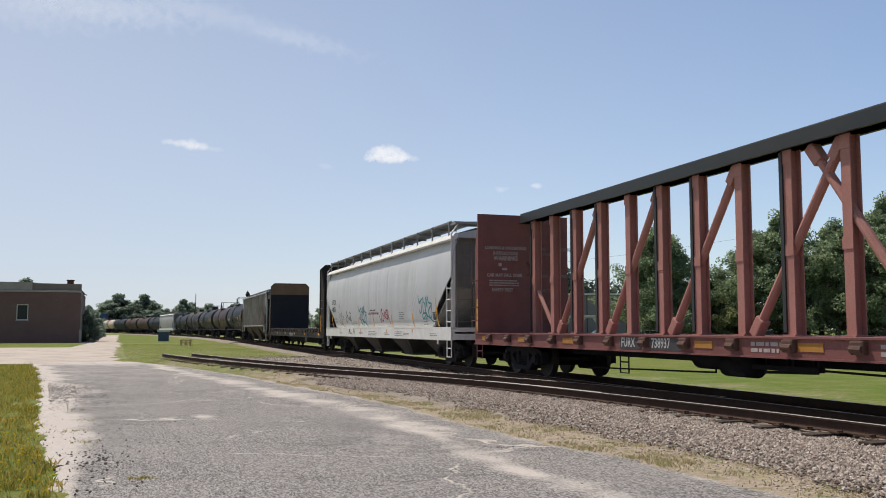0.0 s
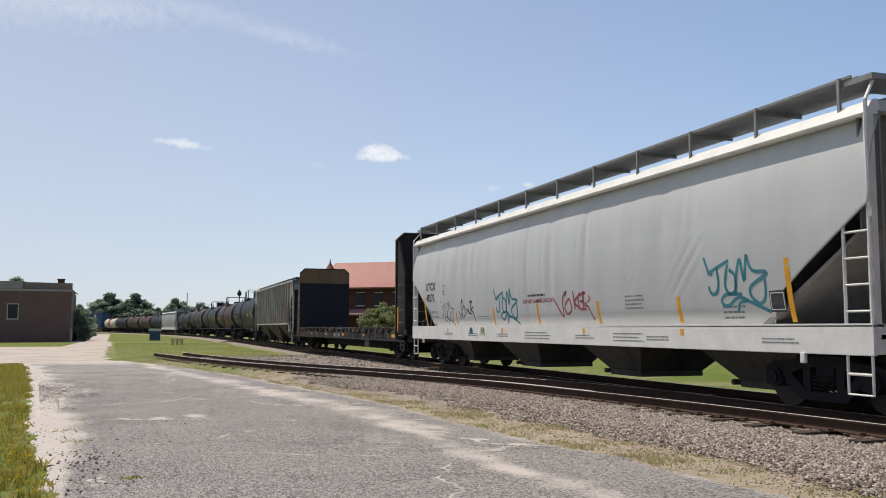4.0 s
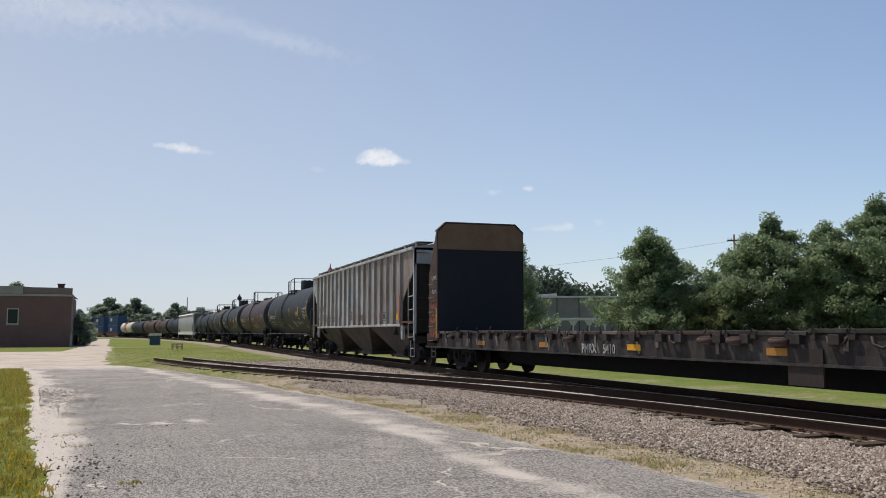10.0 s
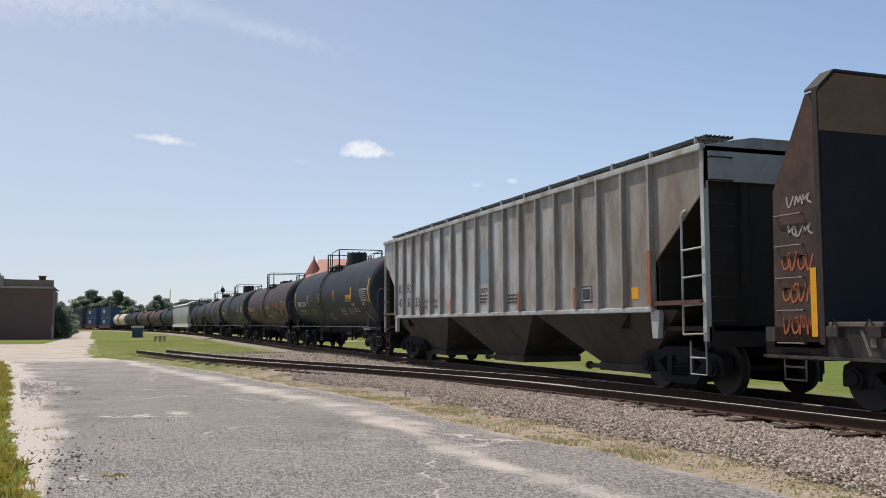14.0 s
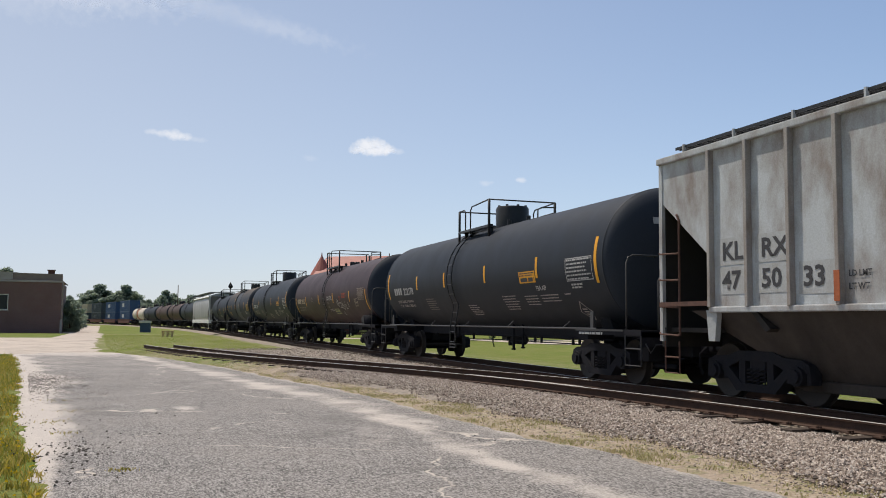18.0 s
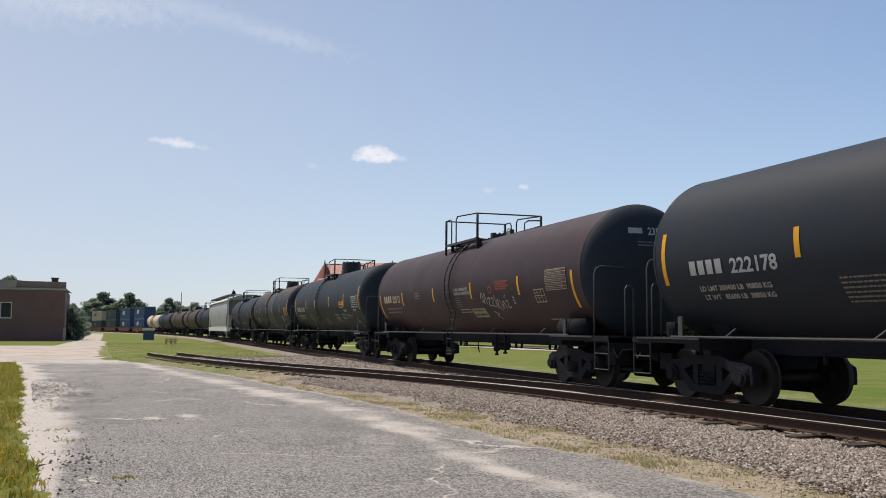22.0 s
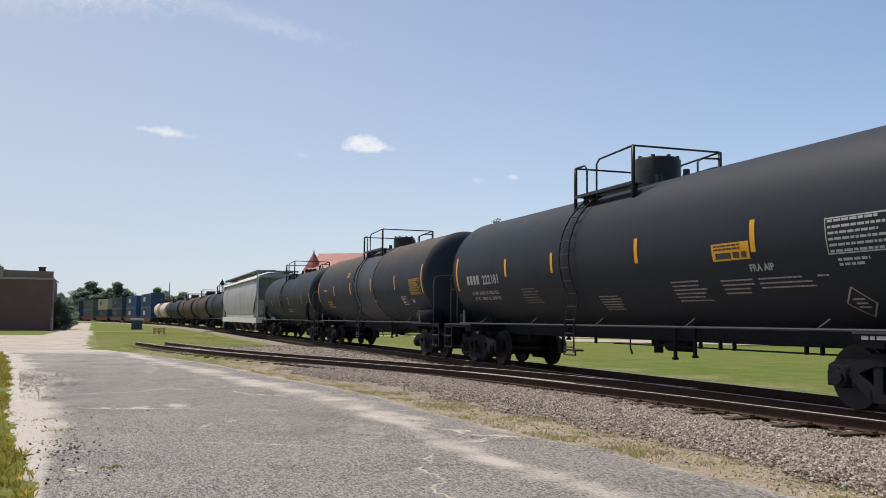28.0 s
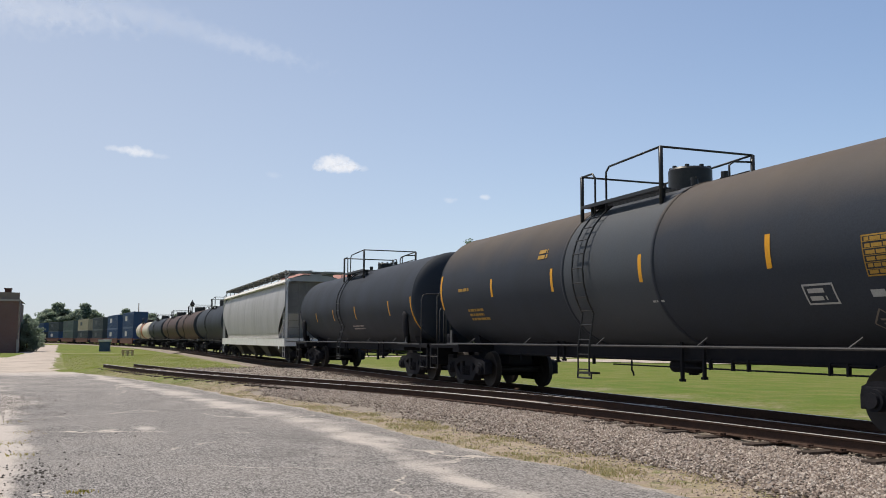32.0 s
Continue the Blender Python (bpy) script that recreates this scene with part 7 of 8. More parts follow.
def stones(name, spots, lo, hi, seed, label, flat=0.75, paint=None):
    """Many small angular stones, joined: each a squeezed eight-sided lump."""
    rng = np.random.default_rng(seed)
    base = np.array([(1, 0, 0), (-1, 0, 0), (0, 1, 0), (0, -1, 0), (0, 0, 1), (0, 0, -1)], float)
    tri = np.array([(0, 2, 4), (2, 1, 4), (1, 3, 4), (3, 0, 4), (2, 0, 5), (1, 2, 5), (3, 1, 5), (0, 3, 5)])
    k = len(spots)
    r = rng.uniform(lo, hi, (k, 1, 1)) * rng.uniform(0.6, 1.3, (k, 6, 3))
    v = base[None] * r
    ang = rng.uniform(0, 6.28, k)
    ca, sa = np.cos(ang)[:, None], np.sin(ang)[:, None]
    tilt = rng.uniform(-0.6, 0.6, k)
    ct, st = np.cos(tilt)[:, None], np.sin(tilt)[:, None]
    x, y, z = v[..., 0], v[..., 1], v[..., 2]
    y, z = ct * y - st * z, st * y + ct * z
    x, y = ca * x - sa * y, sa * x + ca * y
    pos = np.stack([x, y, z * flat], -1) + np.array(spots)[:, None, :]
    me = bpy.data.meshes.new(name)
    faces = (tri[None] + (np.arange(k) * 6)[:, None, None]).reshape(-1, 3)
    me.from_pydata(pos.reshape(-1, 3).tolist(), [], faces.tolist())
    me.materials.append(paint or STONE)
    return tagged(new(name, me), label, "gravel", kind="stuff")


rng = random.Random(5)
spots = []
for _ in range(190000):
    y = 5 + 36 * rng.random() ** 1.5
    e = along(BED_WEST, y) - 0.25 + 0.4 * wavy(0, y, 0.7, 2) + (0.5 if rng.random() < 0.6 else 0)
    top = along(SIDING, y) - 0.12
    x = e + (top - e) * rng.random() ** 0.8
    if rng.random() < 0.45 + 0.55 * (x - e) / max(0.1, top - e) - (0.72 if top - x < 0.5 and (y / 0.54) % 1 < 0.62 else 0.2 if top - x < 0.5 else 0):
        spots.append((x, y, max(0.0, bed_height(x, y)) + 0.012))
    if len(spots) > 72000:
        break
stones("ballast", spots, 0.011, 0.035, 1, "pale grey and brown crushed ballast stones beside the rails")
spots = []
for _ in range(9000):
    y = 8 + 46 * rng.random()
    x = rng.uniform(along(SIDING, y) + 0.1, 11.5)
    spots.append((x, y, max(0.0, bed_height(x, y)) + 0.01))
stones("ballast", spots, 0.025, 0.05, 2, "crushed ballast stones between the rails")
spots = []
for _ in range(5200):
    y = 5.5 + 30 * rng.random() ** 1.5
    a, c = along(LOT_EAST, y), along(BED_WEST, y)
    x = a + 0.1 + (c - a + 0.2) * rng.random() ** 0.6
    spots.append((x, y, bank(x, y) + 0.004))
stones("gravel", spots, 0.006, 0.022, 9, "small brown stones trodden into the sandy strip", flat=0.6)
spots = []
for _ in range(260):
    y = 9.6 + 28 * rng.random() ** 1.3
    w = along(LOT_WEST, y)
    x = w + abs(rng.gauss(0.15, 0.55)) * along([(0.8, 9), (1.0, 14), (0.7, 18), (1.6, 27), (1.4, 36)], y)
    spots.append((x, y, 0.012))
stones("gravel", spots, 0.006, 0.019, 3, "loose dark gravel scattered on the edge of the lot", paint=DARKSTONE)
spots = [(rng.gauss(-0.7, 0.3), rng.gauss(12.0, 0.6), 0.008) for _ in range(70)] + [(rng.uniform(-0.6, 1.2), rng.uniform(9.5, 17), 0.007) for _ in range(26)]
stones("rubble", spots, 0.012, 0.028, 4, "broken dark asphalt lumps beside the grass", paint=DARKSTONE)
spots = []
for _ in range(1500):
    y = rng.gauss(25, 2.2)
    x = along(LOT_WEST, y) + 0.2 + abs(rng.gauss(0.3, 0.7))
    spots.append((x, y, 0.012))
stones("gravel", spots, 0.008, 0.018, 6, "grey crushed stone spilled over the lot edge", paint=GREYSTONE)

spots = [(rng.gauss(4.62, 0.12), rng.gauss(11.75, 0.1), 0.008) for _ in range(16)] + [(rng.uniform(2.5, 6.0), rng.uniform(7, 26), 0.006) for _ in range(70)]
stones("litter", spots, 0.008, 0.02, 8, "dry leaf litter and dark crumbs on the asphalt", flat=0.35, paint=DARKSTONE)

# rails and ties
RAILSIDE = mat("rusty_rail_side", (0.05, 0.03, 0.022), 0.85, dark=(0.085, 0.048, 0.034), scale=6, amount=0.6, bump=0.15, spec=0.2)
TIEWOOD = mat("creosoted_tie", (0.06, 0.047, 0.04), 0.9, dark=(0.1, 0.08, 0.068), scale=5, amount=0.7, bump=0.35, spec=0.15)
RAIL_PROFILE = [(-0.07, 0.0), (-0.07, 0.012), (-0.015, 0.03), (-0.009, 0.13), (-0.035, 0.14), (-0.036, 0.166), (0.036, 0.166), (0.035, 0.14), (0.009, 0.13), (0.015, 0.03), (0.07, 0.012), (0.07, 0.0)]


# polished steel; the pale base colour stands in for the sun's glint
RAILTOP = mat("polished_glint_rail_head", (0.66, 0.64, 0.62), 0.4, metal=0.3, dark=(0.4, 0.36, 0.32), scale=3, amount=0.4, bump=0.02)


def sink(y):
    """How deep the siding has settled into the grass."""
    return 0.06 * max(0.0, min(1.0, (y - 19) / 14))


def rail(line, base, parent, settle=lambda y: 0.0):
    """A rail of true section along (x, y) points; its worn top is a part of its own."""
    bm, head = bmesh.new(), bmesh.new()
    prev = hp = None
    for i, p in enumerate(line):
        d = (Vector(line[min(i + 1, len(line) - 1)]) - Vector(line[max(i - 1, 0)])).normalized()
        nx, ny = d.y, -d.x
        row = [bm.verts.new((p[0] + u * nx, p[1] + u * ny, base - settle(p[1]) + v)) for u, v in RAIL_PROFILE]
        hr = [head.verts.new((p[0] + u * nx, p[1] + u * ny, base - settle(p[1]) + v)) for u, v in ((-0.031, 0.1668), (-0.02, 0.1695), (0.02, 0.1695), (0.031, 0.1668))]
        if prev:
            for k in range(len(row)):
                bm.faces.new((prev[k], prev[(k + 1) % len(row)], row[(k + 1) % len(row)], row[k]))
            for k in range(3):
                head.faces.new((hp[k], hp[k + 1], hr[k + 1], hr[k]))
        prev, hp = row, hr
    bmesh.ops.recalc_face_normals(bm, faces=bm.faces)
    r = part("rail", bm, RAILSIDE, parent)
    part("rail_head", head, RAILTOP, r, "worn rail head, sun glint in its colour")
    return r


main = empty("main_track", "main railway track on dark timber ties", "railway track", kind="structure")
for u in (-0.755, 0.755):
    rail([(track(s)[0] + u * math.cos(track(s)[2]), track(s)[1] + u * math.sin(track(s)[2])) for s in list(range(-170, 106, 4)) + list(range(106, 420, 6))], 0.2, main)
siding = empty("siding_track", "rusty siding track that ends in the grass", "railway track", kind="structure")
near_line = smooth_line(SIDING)
far_line = []
for i, p in enumerate(near_line):
    d = (near_line[min(i + 1, len(near_line) - 1)] - near_line[max(i - 1, 0)]).normalized()
    far_line.append(p + Vector((d.y, -d.x)) * 1.51)
rail([tuple(p) for p in near_line], 0.2, siding, sink)
rail([tuple(p) for p in far_line if p.y > 14.5], 0.2, siding, sink)
rail([(p.x + 0.09, p.y) for p in near_line if 16 < p.y < 21], 0.2, siding, sink)
for k in range(118):
    y = 0.4 + k * 0.52
    shared("main_tie", "tie", lambda: box(-1.3, 1.3, -0.11, 0.11, 0.04, 0.2, bevel=0.012), TIEWOOD, main, pose(TRACK_X, y, 0, 0, 0, 0))
travel = 0.0
for a, c in zip(near_line, near_line[1:]):
    travel += (c - a).length
    if travel >= 0.54 and a.y > 6:
        travel = 0.0
        d = (c - a).normalized()
        mid = a + Vector((d.y, -d.x)) * 0.74
        shared("siding_tie", "tie", lambda: box(-1.28, 1.28, -0.11, 0.11, 0.04, 0.2, bevel=0.012), TIEWOOD, siding, pose(mid.x, mid.y, -0.004 - sink(mid.y), 0, 0, math.degrees(math.atan2(d.y, d.x)) - 90 + rng.uniform(-2, 2)))
joined = bmesh.new()
for k in range(260):
    x, y, a = track(62 + k * 1.2)
    add_box(joined, -1.3, 1.3, -0.11, 0.11, 0.05, 0.2, m=pose(x, y, 0, 0, 0, math.degrees(a)))
tagged(part("ties", joined, TIEWOOD, main), kind="stuff")
plates = bmesh.new()
for k in range(80):
    y = 6 + 0.54 * k
    x = along(SIDING, y)
    zs = -sink(y)
    add_box(plates, x - 0.19, x + 0.15, y - 0.09, y + 0.09, 0.2 + zs, 0.215 + zs)
    for u in (-0.15, -0.1):
        add_box(plates, x + u - 0.015, x + u + 0.015, y - 0.06, y - 0.03, 0.215 + zs, 0.24 + zs)
tagged(part("tie_plates", plates, RAILSIDE, siding, "rusty tie plates with spikes"), kind="stuff")


# grass blades
def blade_mat(name, stops, through_light=0.35):
    m, n, l, b = nodes_of(name)
    g = n.new("ShaderNodeNewGeometry")
    cr = n.new("ShaderNodeValToRGB")
    cr.color_ramp.elements[0].color, cr.color_ramp.elements[1].color = (*stops[0], 1), (*stops[-1], 1)
    for k, c in enumerate(stops[1:-1]):
        cr.color_ramp.elements.new((k + 1) / (len(stops) - 1)).color = (*c, 1)
    l.new(g.outputs["Random Per Island"], cr.inputs[0])
    l.new(cr.outputs[0], b.inputs["Base Color"])
    b.inputs["Roughness"].default_value = 0.8
    b.inputs["Specular IOR Level"].default_value = 0.15
    tr = n.new("ShaderNodeBsdfTranslucent")
    l.new(cr.outputs[0], tr.inputs[0])
    mx = n.new("ShaderNodeMixShader")
    mx.inputs[0].default_value = through_light
    out = n["Material Output"]
    l.new(b.outputs[0], mx.inputs[1])
    l.new(tr.outputs[0], mx.inputs[2])
    l.new(mx.outputs[0], out.inputs[0])
    return m


VERGE = blade_mat("verge_grass", [(0.25, 0.24, 0.045), (0.36, 0.31, 0.055), (0.44, 0.35, 0.07), (0.52, 0.4, 0.15), (0.27, 0.27, 0.05), (0.14, 0.16, 0.035)], 0.45)
DRYG = blade_mat("dry_grass", [(0.54, 0.46, 0.29), (0.4, 0.38, 0.18), (0.5, 0.42, 0.26), (0.27, 0.3, 0.09)])
MEADOW = blade_mat("meadow_grass", [(0.25, 0.32, 0.06), (0.3, 0.36, 0.08), (0.4, 0.4, 0.12), (0.22, 0.3, 0.055)], 0.55)
FLOWER = blade_mat("yellow_flower", [(0.6, 0.42, 0.02), (0.7, 0.5, 0.04)])


def blades(name, roots, lo, hi, material, label, seed, width=0.012, lean=0.5, clump=0.0):
    """Grass: bent two-segment blades at the roots, joined."""
    rng = np.random.default_rng(seed)
    k = len(roots)
    P = np.array(roots)
    h = rng.uniform(lo, hi, k)
    if clump:
        h = h * np.array([max(0.3, 1 + clump * wavy(p[0], p[1], 2.1, 31) + 0.6 * clump * wavy(p[0], p[1], 6.0, 32)) for p in roots])
    a = rng.uniform(0, 6.28, k)
    side = np.stack([np.cos(a), np.sin(a), 0 * a], -1) * width * rng.uniform(0.6, 1.4, (k, 1))
    b = rng.uniform(0, 6.28, k)
    bend = np.stack([np.cos(b), np.sin(b), 0 * b], -1) * (h * lean * rng.uniform(0.2, 1, k))[:, None]
    up = np.stack([0 * h, 0 * h, h], -1)
    v = np.stack([P - side, P + side, P + side * 0.7 + bend * 0.35 + up * 0.6, P - side * 0.7 + bend * 0.35 + up * 0.6, P + bend + up], 1)
    o = (np.arange(k) * 5)[:, None]
    me = bpy.data.meshes.new(name)
    quads = (o + np.array([[0, 1, 2, 3]])).tolist()
    tris = (o + np.array([[3, 2, 4]])).tolist()
    me.from_pydata(v.reshape(-1, 3).tolist(), [], quads + tris)
    me.materials.append(material)
    return tagged(new(name, me), label, "grass", kind="stuff")


roots, flowers = [], []
while len(roots) < 30000:
    y = 6 + 38 * rng.random() ** 1.4
    w = along(LOT_WEST, y)
    x = w - 0.02 + 0.3 * wavy(0, y, 1.5) + 0.22 * wavy(0, y, 5, 3) - 3.2 * rng.random() ** 1.3
    if wavy(x, y, 1.1, 6) + 0.7 * wavy(x, y, 3.5, 16) > -0.2:
        roots.append((x, y, -0.02))
        if rng.random() < 0.04 and wavy(x, y, 0.6, 8) > -0.1:
            flowers.append((x, y, 0.04 + 0.07 * rng.random()))
blades("verge_grass", roots, 0.02, 0.12, VERGE, "rough olive-green and yellow grass beside the lot", 1, 0.009, 1.0, 1.2)
blades("wild_flowers", flowers, 0.015, 0.03, FLOWER, "small yellow flowers in the rough grass", 2, 0.016, 0.3)
roots = []
while len(roots) < 15000:
    y = 5.5 + 42 * rng.random() ** 1.5
    a, c = along(LOT_EAST, y), along(BED_WEST, y)
    u = rng.random()
    x = a + 0.02 + 0.12 * wavy(0, y, 2.4, 5) + (c - a + 0.3) * u
    if y > 30:
        x = a + 0.05 + 2.2 * rng.random()
    if wavy(x, y, 0.9, 12) + 0.8 * wavy(x, y, 3.2, 13) > 0.05 + 0.55 * u + rng.gauss(0, 0.3):
        roots.append((x, y, bank(x, y)))
blades("dry_grass", roots, 0.012, 0.045, DRYG, "sparse dry grass between the lot and the ballast", 3, 0.007, 1.1, 1.0)
roots = []
for cx, cy, r, k in ((-0.02, 10.45, 0.07, 70), (-1.1, 15.6, 0.18, 60), (-0.95, 17.2, 0.15, 50), (-0.85, 14.0, 0.15, 40), (-1.4, 19.5, 0.2, 40)):
    roots += [(rng.gauss(cx, r), rng.gauss(cy, r), 0.0) for _ in range(k)]
blades("grass_tuft", roots, 0.012, 0.04, VERGE, "low grass tufts growing through the grit", 4, 0.008, 0.9)
roots = []
while len(roots) < 26000:
    y = 44 + 60 * rng.random()
    x = rng.uniform(along([(-0.9, 46), (-1.6, 60), (-3.0, 110)], y) + 0.2, 8.2)
    roots.append((x, y, bank(x, y)))
blades("meadow_grass", roots, 0.01, 0.035, MEADOW, "short bright green grass of the field", 5, 0.02, 1.3)


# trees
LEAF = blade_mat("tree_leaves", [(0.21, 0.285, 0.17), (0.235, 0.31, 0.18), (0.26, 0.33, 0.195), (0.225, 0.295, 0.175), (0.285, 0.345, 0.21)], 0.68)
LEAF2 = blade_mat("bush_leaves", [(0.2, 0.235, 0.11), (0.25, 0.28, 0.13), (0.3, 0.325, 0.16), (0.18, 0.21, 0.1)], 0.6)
# distant foliage: the pale bluish haze over it is put into the leaf colour
LEAFD = blade_mat("hazed_far_leaves", [(0.25, 0.31, 0.24), (0.29, 0.35, 0.275), (0.33, 0.385, 0.31)], 0.68)
BARK = mat("grey_brown_bark", (0.12, 0.09, 0.065), 0.95, dark=(0.06, 0.045, 0.035), scale=4, amount=0.7, streak=0.7, bump=0.5, spec=0.1)


def leaf_cloud(centres, seed, size, count, spread):
    """Leaf sprays: small bent quads scattered round the twig ends."""
    rng = np.random.default_rng(seed)
    C = np.repeat(np.array(centres), count, 0)
    k = len(C)
    off = rng.normal(0, 1, (k, 3))
    off /= np.linalg.norm(off, axis=1, keepdims=True) + 1e-6
    P = C + off * (rng.random((k, 1)) ** 0.5) * np.array([spread, spread, spread * 0.62])
    nrm = rng.normal(0, 1, (k, 3)) + np.array([0, 0, 0.9]) + off * 0.7
    nrm /= np.linalg.norm(nrm, axis=1, keepdims=True)
    ref = rng.normal(0, 1, (k, 3))
    u = np.cross(nrm, ref)
    u /= np.linalg.norm(u, axis=1, keepdims=True)
    w = np.cross(nrm, u)
    s = rng.uniform(0.55, 1.35, (k, 1)) * size
    v = np.stack([P - u * s, P - w * s * 0.5, P + u * s - np.array([0, 0, 0.25]) * s, P + w * s * 0.5], 1)
    return v.reshape(-1, 3), (np.arange(k) * 4)[:, None] + np.arange(4)[None]


def tree(name, h, spread, seed, leaf, label, shape="oak", size=0.17, count=30, dense=1.0, group="trees", tuft=0.125):
    rng = random.Random(seed)
    root = empty(name, label, "tree" if "tree" in name else "bush", group=group)
    lean = rng.uniform(-0.03, 0.03)
    trunk = [(lean * h * t ** 2 + 0.05 * rng.uniform(-1, 1) * t, 0.04 * rng.uniform(-1, 1) * h * t * 0.3, h * 0.9 * t) for t in (0, 0.2, 0.4, 0.6, 0.8, 1.0)]
    bm = bmesh.new()
    seg = 9
    prev = None
    for i, p in enumerate(trunk):
        r = h * 0.022 * (1 - 0.86 * i / 5) * (1.35 if i == 0 else 1)
        ring = [bm.verts.new((p[0] + r * math.cos(a * 6.283 / seg), p[1] + r * math.sin(a * 6.283 / seg), p[2])) for a in range(seg)]
        if prev:
            for k in range(seg):
                bm.faces.new((prev[k], prev[(k + 1) % seg], ring[(k + 1) % seg], ring[k]))
        prev = ring
    limbs, ends = bmesh.new(), []
    n = int(26 * dense)
    for k in range(n):
        t = 0.07 + 0.9 * (k + rng.random()) / n
        i = min(4, int(t * 5))
        f = t * 5 - i
        b0 = Vector(trunk[i]).lerp(Vector(trunk[min(i + 1, 5)]), f)
        a = k * 2.4 + rng.uniform(-0.5, 0.5)
        if shape == "oak":
            reach = spread * (1.05 - 0.25 * t) * math.sin(math.pi * min(1, 0.22 + 0.86 * t)) ** 0.7 * rng.uniform(0.65, 1.12)
            rise = rng.uniform(0.15, 0.55)
        else:
            reach = spread * (1.04 - t) ** 0.72 * rng.uniform(0.7, 1.15)
            rise = rng.uniform(0.05, 0.4)
        d = Vector((math.cos(a), math.sin(a), rise))
        mid = b0 + d * reach * 0.55 + Vector((0, 0, -0.03 * reach))
        tip = b0 + d * reach
        add_tube(limbs, [b0, mid, tip], max(0.02, h * 0.0045 * (1.2 - t)), 5)
        ends += [tip, mid.lerp(tip, 0.55), mid]
        for j in range(4):
            q = mid.lerp(tip, rng.random()) + Vector((rng.uniform(-1, 1), rng.uniform(-1, 1), rng.uniform(-0.4, 0.7))) * reach * 0.34
            add_tube(limbs, [mid.lerp(tip, rng.random()), q], 0.012 * h / 10, 4)
            ends.append(q)
    ends += [Vector(trunk[5]) + Vector((rng.uniform(-0.3, 0.3), rng.uniform(-0.3, 0.3), rng.uniform(-0.4, 0.5))) * h * 0.09 for _ in range(5)]
    tk = part("trunk", soft(bm), BARK, root)
    part("branchwork", limbs, BARK, tk)
    v, f = leaf_cloud([tuple(e) for e in ends], seed, size, count, spread * tuft)
    me = bpy.data.meshes.new("crown")
    me.from_pydata(v.tolist(), [], f.tolist())
    me.materials.append(leaf)
    crown = new("crown", me)
    crown.parent = root
    return root


rng = random.Random(21)
kinds = [tree("tree", 12.0, 4.7, 31, LEAF, "tall green broadleaf tree at the field's edge", "oak", 0.13, 84, 2.2, tuft=0.16),
         tree("tree", 12.0, 5.2, 32, LEAF, "tall green tree with a pointed crown", "cone", 0.13, 84, 2.4, tuft=0.15),
         tree("tree", 12.0, 5.0, 33, LEAF, "broad green oak-like tree at the field's edge", "oak", 0.13, 84, 2.2, tuft=0.16)]
spots = [(35.8, 84.6, 12.2, 1), (32.2, 87.0, 9.8, 1), (49.0, 80.2, 12.7, 1), (50.9, 80.6, 11.7, 2), (55.0, 78.4, 8.0, 2), (58.4, 77.6, 12.2, 0), (60.5, 76.2, 14.4, 2),
         (63.4, 71.6, 12.9, 1), (65.2, 76.0, 11.0, 0), (68.0, 69.6, 15.8, 2), (72.0, 72.0, 14.0, 0), (77.0, 66.0, 15.0, 1), (84.0, 62.0, 14.5, 2), (92.0, 58.0, 15.0, 0), (57.0, 84.0, 7.5, 0)]
used = set()
for x, y, h, k in spots:
    slim = 0.74 if x < 40 else 1.0
    m = pose(x, y, -0.03, 0, 0, rng.uniform(0, 360)) @ Matrix.Diagonal((slim * h / 12 * rng.uniform(0.95, 1.1), slim * h / 12 * rng.uniform(0.95, 1.1), h / 12, 1))
    if k in used:
        copy_thing(kinds[k], m).scale = m.to_scale()
    else:
        used.add(k)
        kinds[k].matrix_basis = m
# bushes by the red-roofed house
bush = tree("bush", 6.0, 3.2, 41, LEAF2, "large yellow-green bush in front of the house", "oak", 0.13, 70, group="bushes", tuft=0.18)
bush.matrix_basis = pose(27.0, 92.0, -0.3)
for x, y, h in ((30.2, 90.8, 0.9), (32.6, 91.5, 0.75), (24.5, 93.5, 0.8), (53.0, 77.5, 1.0), (55.8, 76.8, 0.8), (66.5, 71.0, 0.75), (60.5, 74.8, 0.6)):
    m = pose(x, y, -0.3, 0, 0, rng.uniform(0, 360)) @ Matrix.Diagonal((h, h, h, 1))
    copy_thing(bush, m).scale = (h, h, h)
shrub = tree("bush", 6.0, 3.4, 43, LEAFD, "dark green bushy tree beside the brick building", "oak", 0.15, 70, group="bushes", tuft=0.2)
shrub.matrix_basis = pose(-7.0, 121.0, -0.4) @ Matrix.Diagonal((0.72, 0.72, 0.76, 1))
shrub.scale = (0.72, 0.72, 0.76)
for x, y, h in ((-8.8, 122.0, 0.74), (-9.4, 127.0, 0.9)):
    copy_thing(shrub, pose(x, y, -0.4, 0, 0, 70) @ Matrix.Diagonal((h, h, h, 1))).scale = (h, h, h)
